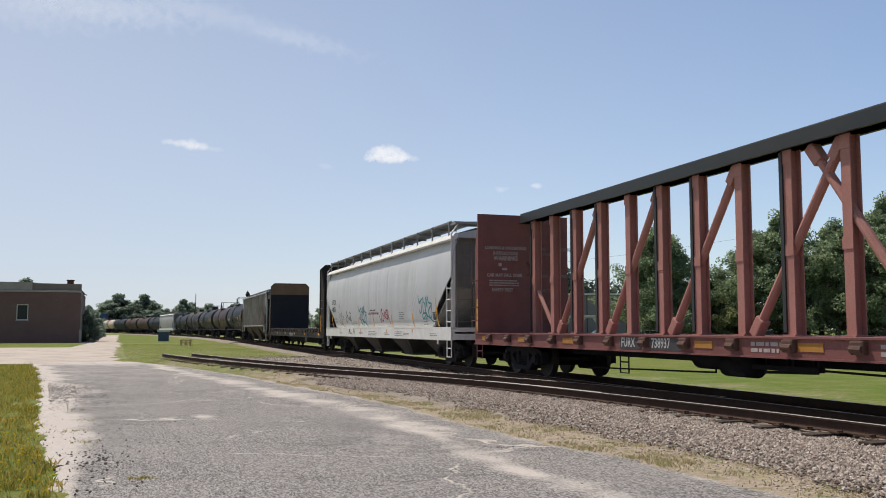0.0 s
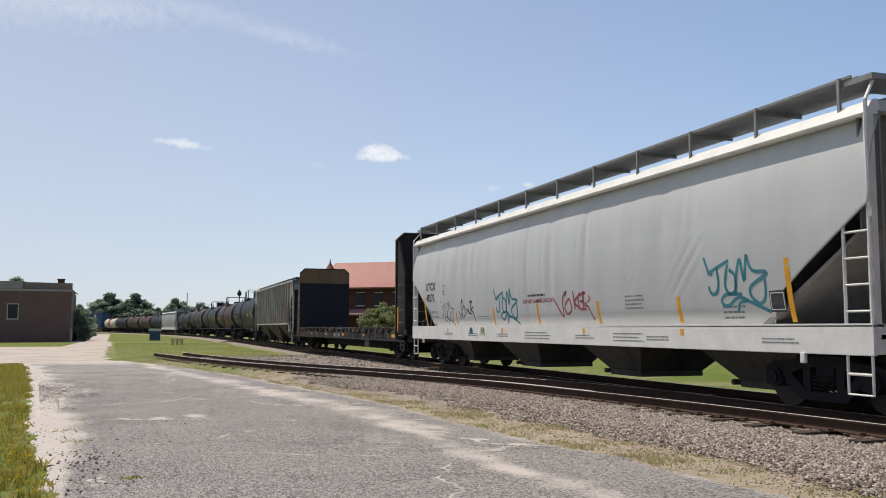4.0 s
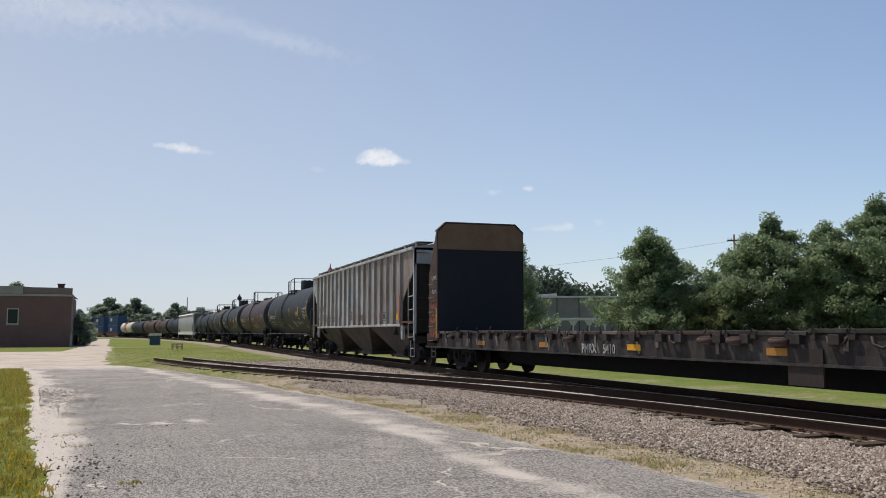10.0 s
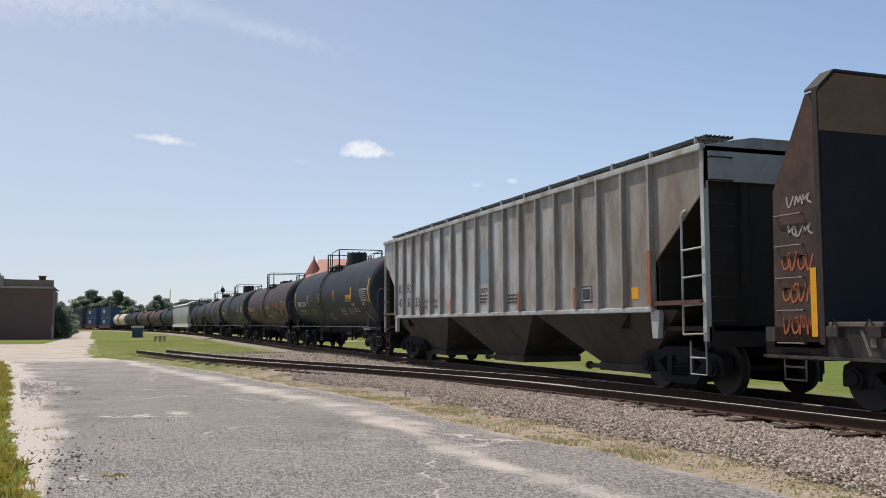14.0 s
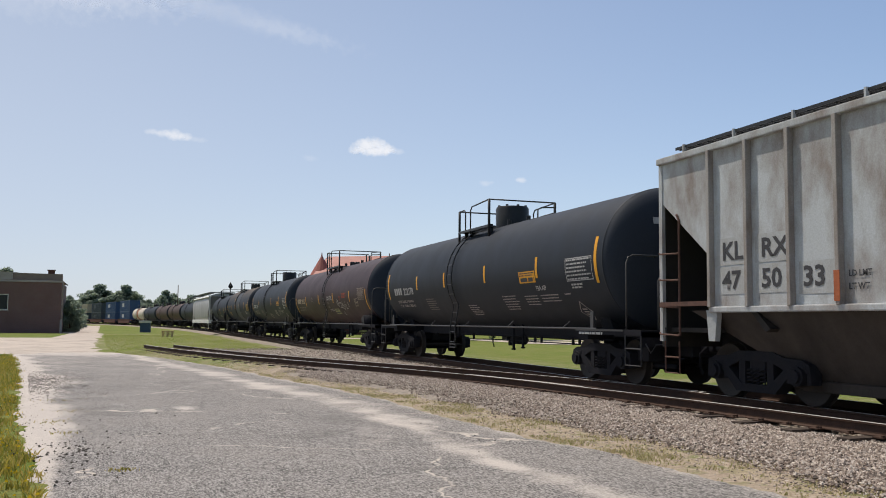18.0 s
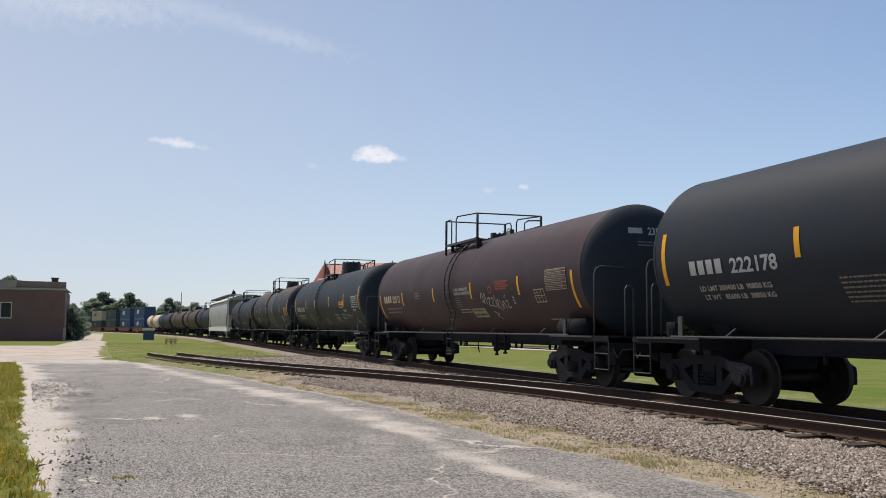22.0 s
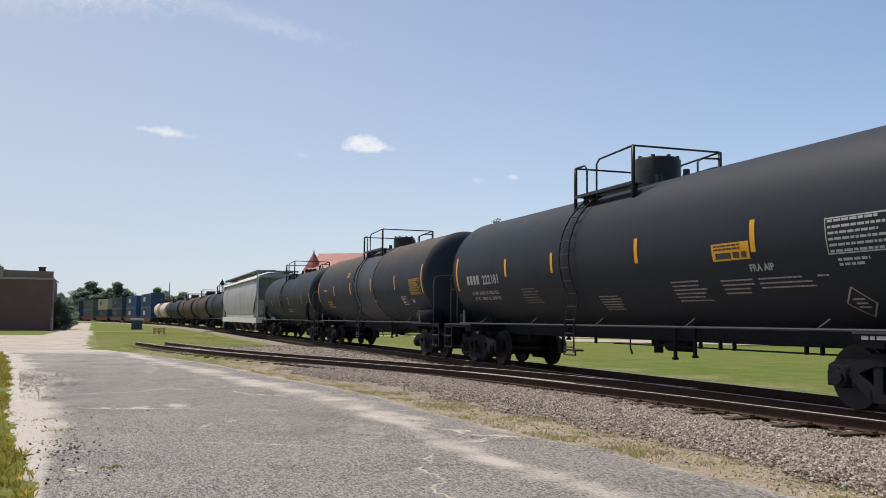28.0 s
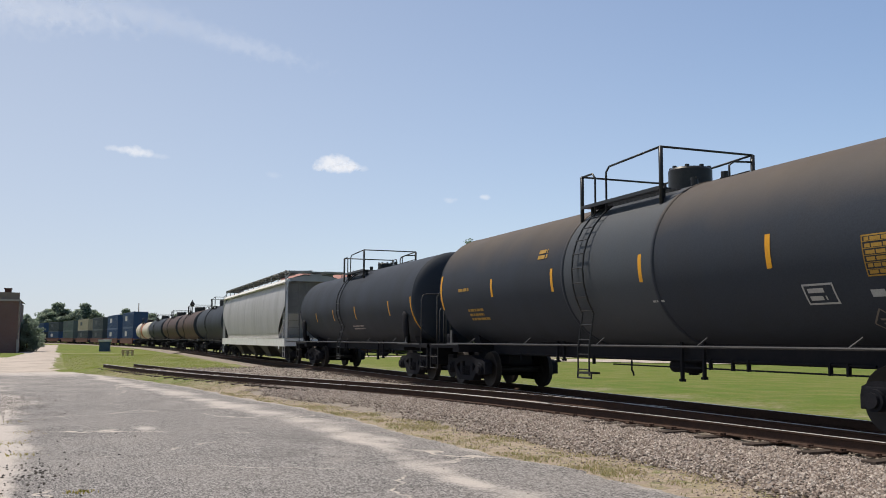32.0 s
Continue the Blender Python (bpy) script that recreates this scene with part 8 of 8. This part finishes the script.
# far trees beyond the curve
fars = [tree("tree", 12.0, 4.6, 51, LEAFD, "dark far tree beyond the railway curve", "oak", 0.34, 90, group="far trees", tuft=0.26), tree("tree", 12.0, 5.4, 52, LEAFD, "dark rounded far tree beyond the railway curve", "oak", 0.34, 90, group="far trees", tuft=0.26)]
first = [True, True]
spots = [(-1.5, 349, 14.6), (-11, 352, 14.8), (-4.5, 360, 12), (11, 313, 11.8), (16, 259, 8.8), (-20, 340, 10), (-30, 345, 11), (-15, 365, 11), (20, 330, 10), (6, 335, 9), (27, 300, 9), (-40, 330, 11), (-52, 320, 12), (34, 285, 9.5),
         (42, 270, 9), (2, 300, 7.5), (-25, 300, 9), (50, 262, 10), (58, 250, 9.5), (66, 240, 10), (74, 225, 10), (-20, 168, 10.5), (-26, 172, 11), (-33, 170, 10), (-60, 300, 12), (-70, 280, 13), (22, 250, 7), (8, 270, 6.5)] + [(-36 + 7.5 * k + rng.uniform(-2, 2), 372 - 2.2 * k + rng.uniform(-8, 8), rng.uniform(8.5, 12)) for k in range(11)] + [(-13 - 4 * k, 150 + 3 * k, 8.6 - 0.3 * k) for k in range(2)]
for x, y, h in spots:
    k = rng.randrange(2)
    w = h / 12 * rng.uniform(1.0, 1.35)
    m = pose(x, y, -0.2, 0, 0, rng.uniform(0, 360)) @ Matrix.Diagonal((w, w, h / 12, 1))
    if first[k]:
        first[k] = False
        fars[k].matrix_basis = m
        fars[k].scale = (w, w, h / 12)
    else:
        copy_thing(fars[k], m).scale = (w, w, h / 12)
# a low wood along the skyline
cen = []
for k in range(620):
    t = rng.random()
    x = -150 + 420 * t
    y = 420 - 0.42 * max(0, x) + rng.uniform(-12, 12)
    cen.append((x, y, rng.random() ** 0.7 * (6.5 + 3.0 * noise.noise(Vector((x * 0.05, 0, 3))))))
v, f = leaf_cloud(cen, 77, 0.7, 34, 3.6)
me = bpy.data.meshes.new("far_wood")
me.from_pydata(v.tolist(), [], f.tolist())
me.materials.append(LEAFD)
tagged(new("far_wood", me), "low dark wood along the skyline", "trees", kind="stuff")
cen = [(rng.uniform(48, 96), rng.uniform(138, 146), rng.random() ** 0.6 * 9.2) for _ in range(330)] + [(rng.gauss(65, 3.0), rng.uniform(138, 146), rng.random() ** 0.7 * 11.5) for _ in range(70)]
PINELEAF = blade_mat("dark_pine_needles", [(0.07, 0.1, 0.075), (0.1, 0.135, 0.1), (0.13, 0.165, 0.12)], 0.4)
v, f = leaf_cloud(cen, 78, 0.42, 60, 2.4)
me = bpy.data.meshes.new("far_wood")
me.from_pydata(v.tolist(), [], f.tolist())
me.materials.append(PINELEAF)
tagged(new("far_wood", me), "dark pines behind the grey shed", "trees", kind="stuff")

# brick building
BRICK, n, l, b = nodes_of("red_brown_brick")
co = n.new("ShaderNodeTexCoord").outputs["Object"]
mp = n.new("ShaderNodeMapping")
mp.inputs["Rotation"].default_value = (radians(90), 0, 0)
l.new(co, mp.inputs[0])
bt = n.new("ShaderNodeTexBrick")
for key, val in (("Scale", 1.0), ("Brick Width", 0.21), ("Row Height", 0.075), ("Mortar Size", 0.008)):
    bt.inputs[key].default_value = val
bt.inputs["Color1"].default_value, bt.inputs["Color2"].default_value, bt.inputs["Mortar"].default_value = (0.145, 0.075, 0.07, 1), (0.185, 0.095, 0.087, 1), (0.19, 0.155, 0.145, 1)
l.new(mp.outputs[0], bt.inputs[0])
stain = noise_node(n, l, co, 0.5)
l.new(mix_node(n, l, ramp_node(n, l, stain, 0.4, 0.7, 0, 0.5), bt.outputs["Color"], (0.13, 0.075, 0.068)), b.inputs["Base Color"])
b.inputs["Roughness"].default_value = 0.9
COPING = mat("grey_parapet", (0.36, 0.33, 0.31), 0.8, dark=(0.25, 0.22, 0.2), scale=0.8, amount=0.6, bump=0.1)
ROOFTAN = mat("brown_metal_roof", (0.24, 0.19, 0.16), 0.7, dark=(0.16, 0.12, 0.1), scale=1, amount=0.5)
FRAMEW = mat("white_window_frame", (0.65, 0.64, 0.6), 0.5, scale=4, amount=0.3, bump=0.03)
GLASS, n, l, b = nodes_of("window_glass")
b.inputs["Base Color"].default_value = (0.02, 0.025, 0.028, 1)
b.inputs["Roughness"].default_value = 0.2
b.inputs["Specular IOR Level"].default_value = 0.2

HOUSEBR = mat("dark_house_brick", (0.12, 0.055, 0.045), 0.9, dark=(0.08, 0.045, 0.04), scale=1.5, amount=0.6, fine=30, bump=0.2)
bld = empty("brick_building", "low red-brown brick building with a grey parapet and chimney", "building", pose(-7.55, 112.6, 0, 0, 0, 1.5))
W, D, H = 26.0, 14.0, 5.75
wx0, wx1, wz0, wz1 = -6.72, -5.5, 2.55, 4.35
for x0, x1, z0, z1 in ((-W, wx0, -0.05, H), (wx1, 0, -0.05, H), (wx0, wx1, -0.05, wz0), (wx0, wx1, wz1, H)):
    part("wall", box(x0, x1, 0, 0.3, z0, z1), BRICK, bld)
part("wall", box(-0.3, 0, 0.3, D, -0.05, H), BRICK, bld)
part("wall", box(-W, -0.3, D - 0.3, D, -0.05, H), BRICK, bld)
part("wall", box(-W, -W + 0.3, 0.3, D - 0.3, -0.05, H), BRICK, bld)
win = part("window", add_box(add_box(add_box(box(wx0, wx1, 0.08, 0.16, wz0, wz0 + 0.1), wx0, wx1, 0.08, 0.16, wz1 - 0.1, wz1), wx0, wx0 + 0.1, 0.08, 0.16, wz0 + 0.1, wz1 - 0.1), wx1 - 0.1, wx1, 0.08, 0.16, wz0 + 0.1, wz1 - 0.1), FRAMEW, bld, "white-framed window")
part("pane", box(wx0 + 0.1, wx1 - 0.1, 0.12, 0.14, wz0 + 0.1, wz1 - 0.1), GLASS, win)
part("sill", box(wx0 - 0.08, wx1 + 0.08, -0.06, 0.12, wz0 - 0.1, wz0), COPING, win)
part("fascia", box(-W - 0.15, 0.12, -0.15, 0.05, H, H + 0.22, bevel=0.02), COPING, bld, "pale grey fascia")
part("parapet", box(-W, -5.2, 0.0, 0.25, H + 0.22, H + 1.12), COPING, bld, "grey parapet")
part("roof", prism([(-W, H + 0.2), (0.1, H + 0.2), (0.1, H + 0.26), (-W, H + 0.26)], "y", -0.1, D), ROOFTAN, bld)
part("low_parapet", prism([(-5.2, H + 0.22), (0.05, H + 0.22), (0.05, H + 1.0), (-4.4, H + 1.04), (-5.2, H + 1.12)], "y", 0.3, 0.5), ROOFTAN, bld, "brown sloping parapet")
part("chimney", add_box(box(-1.55, -0.85, 0.6, 1.2, H, H + 1.38, bevel=0.01), -1.62, -0.78, 0.53, 1.27, H + 1.38, H + 1.5), HOUSEBR, bld)
part("downpipe", soft(tube([(0.1, 0.2, 0), (0.1, 0.2, H - 0.3), (0.18, 0.0, H)], 0.05, 8)), COPING, bld)
part("lamp_arm", soft(tube([(0.0, 1.0, H - 0.2), (0.55, 1.0, H - 0.15), (0.6, 1.0, H - 0.3)], 0.04, 6)), COPING, bld)
part("corner_post", box(-0.05, 0.22, -0.3, -0.05, -0.05, 1.5, bevel=0.02), COPING, bld)

# house with the red metal roof and a turret
REDROOF = mat("red_metal_roof", (0.34, 0.115, 0.09), 0.55, dark=(0.27, 0.11, 0.09), scale=0.7, amount=0.5, fine=18, bump=0.05)
house = empty("red_roofed_house", "old brick station house with a red metal roof and pointed turret", "building", pose(32.46, 110.0, 0, 0, 0, -36))
part("wall", box(-12.2, -0.3, 0.3, 9.3, -0.05, 7.2), HOUSEBR, house)
part("roof", prism([(-1.35, 6.6), (0.0, 7.3), (4.8, 10.2), (9.6, 7.3), (10.95, 6.6), (10.95, 6.78), (9.6, 7.5), (4.8, 10.42), (0.0, 7.5), (-1.35, 6.78)], "x", -12.6, 0.15), REDROOF, house, "red standing-seam roof with flared eaves")
part("gable", prism([(0.1, 7.25), (4.8, 10.15), (9.5, 7.25)], "x", -0.3, -0.05), HOUSEBR, house, "dark gable wall")
part("gable_eave", prism([(-0.3, 7.35), (1.4, 6.6), (1.4, 6.75), (-0.3, 7.55)], "y", -1.3, 10.9), REDROOF, house, "red eave roof below the gable")
for x in (0.1, -3.6):
    part("finial", soft(lathe([(10.35, 0.09), (10.6, 0.07), (10.8, 0.0)], "z", 8)), HOUSEBR, house).location = (x, 4.8, 0)
part("side_wall", box(-2.0, 4.6, 8.6, 13.0, -0.05, 6.7), HOUSEBR, house)
hip = bmesh.new()
vs = [hip.verts.new(q) for q in ((-2.4, 8.0, 6.6), (5.2, 8.0, 6.6), (5.2, 13.6, 6.6), (-2.4, 13.6, 6.6), (0.4, 10.8, 8.4), (1.8, 10.8, 8.4))]
for q in ((0, 1, 5, 4), (1, 2, 5), (2, 3, 4, 5), (3, 0, 4), (3, 2, 1, 0)):
    hip.faces.new([vs[k] for k in q])
part("side_roof", hip, REDROOF, house, "red hipped roof of the side wing")
part("turret", lathe([(0, 0), (0, 1.35), (7.55, 1.35), (7.55, 0)], "z", 14), HOUSEBR, house, "round brick turret").location = (-12.3, 2.4, 0)
part("turret_roof", lathe([(7.5, 0), (7.5, 1.62), (7.6, 1.62), (10.3, 0.1), (10.75, 0.04), (10.8, 0)], "z", 14), REDROOF, house, "pointed red turret roof").location = (-12.3, 2.4, 0)
part("porch_roof", prism([(-2.4, 3.2), (-2.4, 3.35), (0.32, 4.0), (0.32, 3.85)], "x", -12.2, -3.0), mat("faded_pink_awning", (0.5, 0.28, 0.24), 0.7, scale=1.5), house, "faded pink porch roof")
for x in (-11.9, -9.0, -6.0, -3.3):
    part("porch_post", box(x - 0.08, x + 0.08, -2.3, -2.14, -0.05, 3.24), FRAMEW, house)
for x in (-9.5, -7.0, -4.5, -2.0):
    wn2 = part("window", add_box(box(x - 0.6, x + 0.6, 0.22, 0.3, 4.4, 4.52), x - 0.6, x + 0.6, 0.22, 0.3, 6.1, 6.22), FRAMEW, house)
    part("pane", box(x - 0.55, x + 0.55, 0.25, 0.3, 4.52, 6.1), GLASS, wn2)

# grey shed with an open carport
SHED = mat("grey_shed_cladding", (0.23, 0.22, 0.23), 0.7, dark=(0.17, 0.165, 0.17), scale=0.8, amount=0.5, fine=12, bump=0.08)
PALEROOF = mat("pale_roof_sheet", (0.6, 0.6, 0.6), 0.5, dark=(0.45, 0.45, 0.45), scale=1, amount=0.4)
shed = empty("warehouse", "grey metal warehouse with a pale roof edge", "building", pose(58.6, 128.0, 0, 0, 0, -18))
part("wall", box(-1, 12, 0, 10, -0.05, 6.9), SHED, shed)
part("roof", box(-1.4, 12.4, -0.5, 10.5, 6.9, 7.15), PALEROOF, shed)
part("upper_roof", prism([(-1.0, 7.1), (2.6, 7.1), (2.6, 7.55), (-1.0, 7.35)], "y", -0.2, 9), PALEROOF, shed)
for x in (2.6, 6.0, 9.2):
    part("panel_joint", box(x - 0.06, x + 0.06, -0.06, 0.0, 0, 6.9), mat("dark_joint", (0.06, 0.06, 0.06)), shed)
port = empty("carport", "open carport with a pale flat roof on posts", "building", pose(52.6, 114.5, 0, 0, 0, -18))
part("roof", box(-0.5, 9.5, 0, 5, 3.25, 3.55, bevel=0.03), PALEROOF, port)
for k in range(5):
    part("post", box(k * 2.2 - 0.08, k * 2.2 + 0.08, 0.1, 0.26, -0.05, 3.25), PALEROOF, port)
    part("knee_brace", prism([(k * 2.2 - 0.7, 3.24), (k * 2.2 + 0.7, 3.24), (k * 2.2 + 0.06, 2.3), (k * 2.2 - 0.06, 2.3)], "y", 0.14, 0.22), PALEROOF, port)

# utility box, timber stop, poles
BOXBLUE = mat("slate_blue_box_paint", (0.06, 0.1, 0.17), 0.6, dark=(0.09, 0.11, 0.14), scale=3, amount=0.5, streak=0.5)
ub = empty("utility_cabinet", "slate-blue utility cabinet with a white lid on the grass", "cabinet", pose(1.9, 123.0, -0.02, 0, 0, -8))
part("body", box(-0.62, 0.62, -0.45, 0.45, 0, 1.2, bevel=0.03), BOXBLUE, ub)
part("lid", box(-0.74, 0.74, -0.58, 0.58, 1.2, 1.5, bevel=0.04), FRAMEW, ub, "white lid")
part("door", box(-0.55, 0.55, -0.47, -0.45, 0.12, 1.1), BOXBLUE, ub)
part("plinth", box(-0.7, 0.7, -0.52, 0.52, -0.05, 0.06), CONC, ub)
YTIM = mat("weathered_yellow_timber", (0.62, 0.47, 0.26), 0.85, dark=(0.4, 0.28, 0.15), scale=4, amount=0.7, bump=0.2)
ts = empty("timber_stand", "small weathered yellow timber stand beside the rails", "stand", pose(3.5, 92.3, -0.02, 0, 0, -15))
part("top_beam", box(-0.55, 0.55, -0.2, 0.2, 0.42, 0.6, bevel=0.02), YTIM, ts)
for x in (-0.44, 0.0, 0.44):
    for y in (-0.15, 0.15):
        part("leg", box(x - 0.06, x + 0.06, y - 0.06, y + 0.06, -0.05, 0.42), YTIM, ts)
part("rail", box(-0.52, 0.52, -0.26, -0.2, 0.22, 0.33), YTIM, ts)
POLEWOOD = mat("grey_pole_wood", (0.16, 0.12, 0.09), 0.9, dark=(0.1, 0.08, 0.06), scale=3, amount=0.6, streak=0.8, bump=0.3)


def pole(x, y, h, label, drum=False):
    p = empty("utility_pole", label, "utility pole", pose(x, y, -0.05, 0, 0, -18), group="utility poles")
    part("shaft", soft(lathe([(0, 0.0), (0, 0.17), (h, 0.1), (h, 0)], "z", 12)), POLEWOOD, p)
    if drum:
        part("cross_arm", box(-0.75, 0.75, -0.08, 0.08, h - 0.75, h - 0.58), POLEWOOD, p)
    for u in (-0.68, -0.3, 0.3, 0.68) if drum else ():
        part("insulator", soft(lathe([(0, 0.03), (0.12, 0.06), (0.2, 0.04), (0.22, 0)], "z", 8)), FRAMEW, p).location = (u, 0, h - 0.58)
    if drum:
        part("transformer", soft(lathe([(0, 0), (0, 0.28), (0.95, 0.28), (1.0, 0.2), (1.05, 0)], "z", 14)), SHED, p, "grey transformer drum").location = (-0.5, 0, h - 2.7)
    return p


pole(61.6, 83.5, 12.3, "wooden utility pole with a grey transformer", True)
pole(12.2, 259.0, 11.3, "thin far utility pole")
pole(30.0, 150.0, 8.5, "thin far utility pole")
part("cable", tube([(61.6, 83.5, 11.6), (57.5, 93, 10.9), (52, 105, 10.4), (45, 120, 9.7), (30, 150, 8.2)], 0.012, 5), GUN)
tagged(bpy.data.objects["cable"], "black overhead cable between two poles", "cable")
SIGNAL = mat("black_signal_paint", (0.02, 0.02, 0.02), 0.6)
sg = empty("railway_signal", "black round railway signal head on a slim mast beyond the track", "signal", pose(14.0, 138.0, -0.05, 0, 0, -4))
part("mast", soft(lathe([(0, 0), (0, 0.09), (7.3, 0.07), (7.3, 0)], "z", 10)), SIGNAL, sg)
part("target", soft(lathe([(-0.03, 0), (-0.03, 0.33), (0.03, 0.33), (0.03, 0)], "y", 22)), SIGNAL, sg, "round black target").location = (0, -0.22, 6.72)
part("lamp_case", box(-0.2, 0.2, -0.2, 0.3, 6.45, 7.15, bevel=0.06), SIGNAL, sg)
part("hood", soft(tube([(0, -0.25, 6.75), (0, -0.55, 6.7)], 0.13, 12)), SIGNAL, sg)
part("cap", soft(lathe([(7.28, 0), (7.28, 0.1), (7.36, 0.06), (7.38, 0)], "z", 10)), SIGNAL, sg)

# parked cars beyond the field
CARW = mat("white_car_body", (0.7, 0.7, 0.7), 0.25, scale=2, amount=0.15, bump=0.0, spread=0.02, spec=0.6)
CARG = mat("silver_car_body", (0.35, 0.36, 0.38), 0.25, metal=0.5, scale=2, amount=0.15, bump=0.0, spread=0.02, spec=0.6)
TYRE = mat("black_tyre", (0.02, 0.02, 0.02), 0.8, bump=0.1)


def parked(x, y, rz, paint, label):
    c = empty("parked_car", label, "car", pose(x, y, 0, 0, 0, rz), group="parked cars")
    body = prism([(-2.2, 0.35), (2.15, 0.35), (2.2, 0.7), (1.9, 0.88), (0.9, 0.98), (-2.1, 1.0), (-2.25, 0.75)], "y", -0.88, 0.88)
    bmesh.ops.bevel(body, geom=[e for e in body.edges], offset=0.06, segments=2, affect="EDGES")
    part("body", soft(body), paint, c)
    cab = prism([(-1.9, 0.98), (0.95, 0.98), (0.2, 1.48), (-1.4, 1.5)], "y", -0.76, 0.76)
    part("glasshouse", cab, GLASS, c, "dark car windows")
    part("roof", box(-1.35, 0.18, -0.72, 0.72, 1.48, 1.54, bevel=0.02), paint, c)
    for u in (-1.4, 1.35):
        for w in (-0.82, 0.82):
            part("wheel", soft(lathe([(-0.1, 0.0), (-0.1, 0.28), (-0.08, 0.33), (0.08, 0.33), (0.1, 0.28), (0.1, 0)], "y", 18)), TYRE, c).location = (u, w, 0.33)
    return c


for x, y, rz, paint, word in ((47.5, 79.0, 10, CARW, "white"), (56.0, 74.6, 160, CARG, "silver"), (60.0, 73.0, 12, CARW, "white"), (66.0, 68.0, -18, CARW, "white"), (43.0, 82.0, 165, CARG, "silver"), (74.0, 64.5, -20, CARG, "silver")):
    parked(x, y, rz, paint, word + " parked car beside the road under trees")

# clouds, far off: each a heap of soft puffs
CLOUD, n, l, b = nodes_of("thin_cloud")
n.remove(b)
co = n.new("ShaderNodeTexCoord").outputs["Object"]
puff = noise_node(n, l, co, 0.045, 7, 0.6)
a = math_node(n, l, "ADD", math_node(n, l, "SUBTRACT", 1.0, mask(n, "rim")), math_node(n, l, "MULTIPLY", math_node(n, l, "SUBTRACT", puff, 0.5), 1.5))
alpha = math_node(n, l, "MULTIPLY", ramp_node(n, l, a, 0.1, 0.75), mask(n, "thick"))
em, tr, mx = n.new("ShaderNodeEmission"), n.new("ShaderNodeBsdfTransparent"), n.new("ShaderNodeMixShader")
em.inputs[0].default_value, em.inputs[1].default_value = (0.95, 0.96, 1.0, 1), 0.9
l.new(alpha, mx.inputs[0])
l.new(tr.outputs[0], mx.inputs[1])
l.new(em.outputs[0], mx.inputs[2])
l.new(mx.outputs[0], n["Material Output"].inputs[0])


def cloud(x, y, z, puffs, label, roll=0.0):
    """puffs: (across, up, half width, half height, thickness) in metres round the cloud's middle."""
    verts, faces, rim, thick = [], [], [], []
    for i, (u, v, w, h, k) in enumerate(puffs):
        o = len(verts)
        for ring in (0.0, 0.33, 0.66, 1.0):
            for q in range(24):
                ang = q * math.pi / 12
                verts.append((u + w * ring * math.cos(ang), v + h * ring * math.sin(ang), 0.5 * i))
                rim.append(ring)
                thick.append(k)
        for ring in range(3):
            for q in range(24):
                c0, c1 = o + ring * 24 + q, o + ring * 24 + (q + 1) % 24
                faces.append((c0, c1, c1 + 24, c0 + 24))
    me = bpy.data.meshes.new("cloud")
    me.from_pydata(verts, [], faces)
    for key, values in (("rim", rim), ("thick", thick)):
        me.attributes.new(key, "FLOAT", "POINT").data.foreach_set("value", values)
    me.materials.append(CLOUD)
    ob = tagged(new("cloud", me), label, "cloud", kind="structure")
    ob.matrix_world = look((x, y, z), (x * 2, y * 2, z * 2 - 1.6), roll)
    ob.visible_shadow = False
    return ob


cloud(516, 2000, 400, ((-22, 3, 32, 24, 0.7), (-4, 9, 34, 22, 0.72), (16, 5, 30, 20, 0.7), (36, -1, 25, 14, 0.55), (-38, -5, 22, 11, 0.55), (0, -7, 54, 13, 0.7), (54, -5, 20, 9, 0.3)), "small white fair-weather cloud")
cloud(72, 2000, 397, ((4, 2, 25, 15, 0.65), (22, -1, 22, 11, 0.5), (-18, 1, 26, 10, 0.45), (-40, 4, 20, 8, 0.35), (50, -6, 26, 8, 0.18)), "small white fair-weather cloud")
cloud(370, 2000, 368, ((0, 0, 22, 9, 0.12),), "tiny faint cloud")
cloud(794, 2000, 336, ((0, 0, 18, 9, 0.25), (14, 2, 10, 5, 0.15)), "tiny faint cloud")
cloud(890, 2000, 350, ((0, 0, 16, 9, 0.45), (-10, -1, 10, 6, 0.3)), "tiny faint cloud")
cloud(960, 2000, 256, ((10, 0, 46, 12, 0.3), (-30, -3, 40, 8, 0.2), (30, 6, 20, 10, 0.25)), "thin faint cloud")
cloud(1078, 2000, 275, ((0, 0, 18, 12, 0.15),), "tiny faint cloud")
cloud(215, 2000, 672, ((0, 0, 330, 34, 0.1), (95, -2, 150, 22, 0.1), (-160, 12, 200, 44, 0.07)), "long thin wisp of high cloud", -11)
cloud(-160, 2000, 680, ((0, 0, 300, 40, 0.18), (-120, -30, 260, 50, 0.12), (90, 20, 240, 40, 0.1)), "long thin wisp of high cloud", -3)


def motions():
    """The train rolls by at a steady pace; every axle turns with it."""
    for thing, s, half, *up in CARS:
        lift = Matrix.Translation((0, 0, up[0])) if up else Matrix()
        walk(thing, [(t, car_pose(s - gone(t), half) @ lift) for t in range(33)])
    for wheel, x in WHEELSETS:
        walk(wheel, [(k / 10, pose(x, 0, WHEEL_R) @ Matrix.Rotation(gone(k / 10) / WHEEL_R, 4, "Y")) for k in range(321)])


motions()
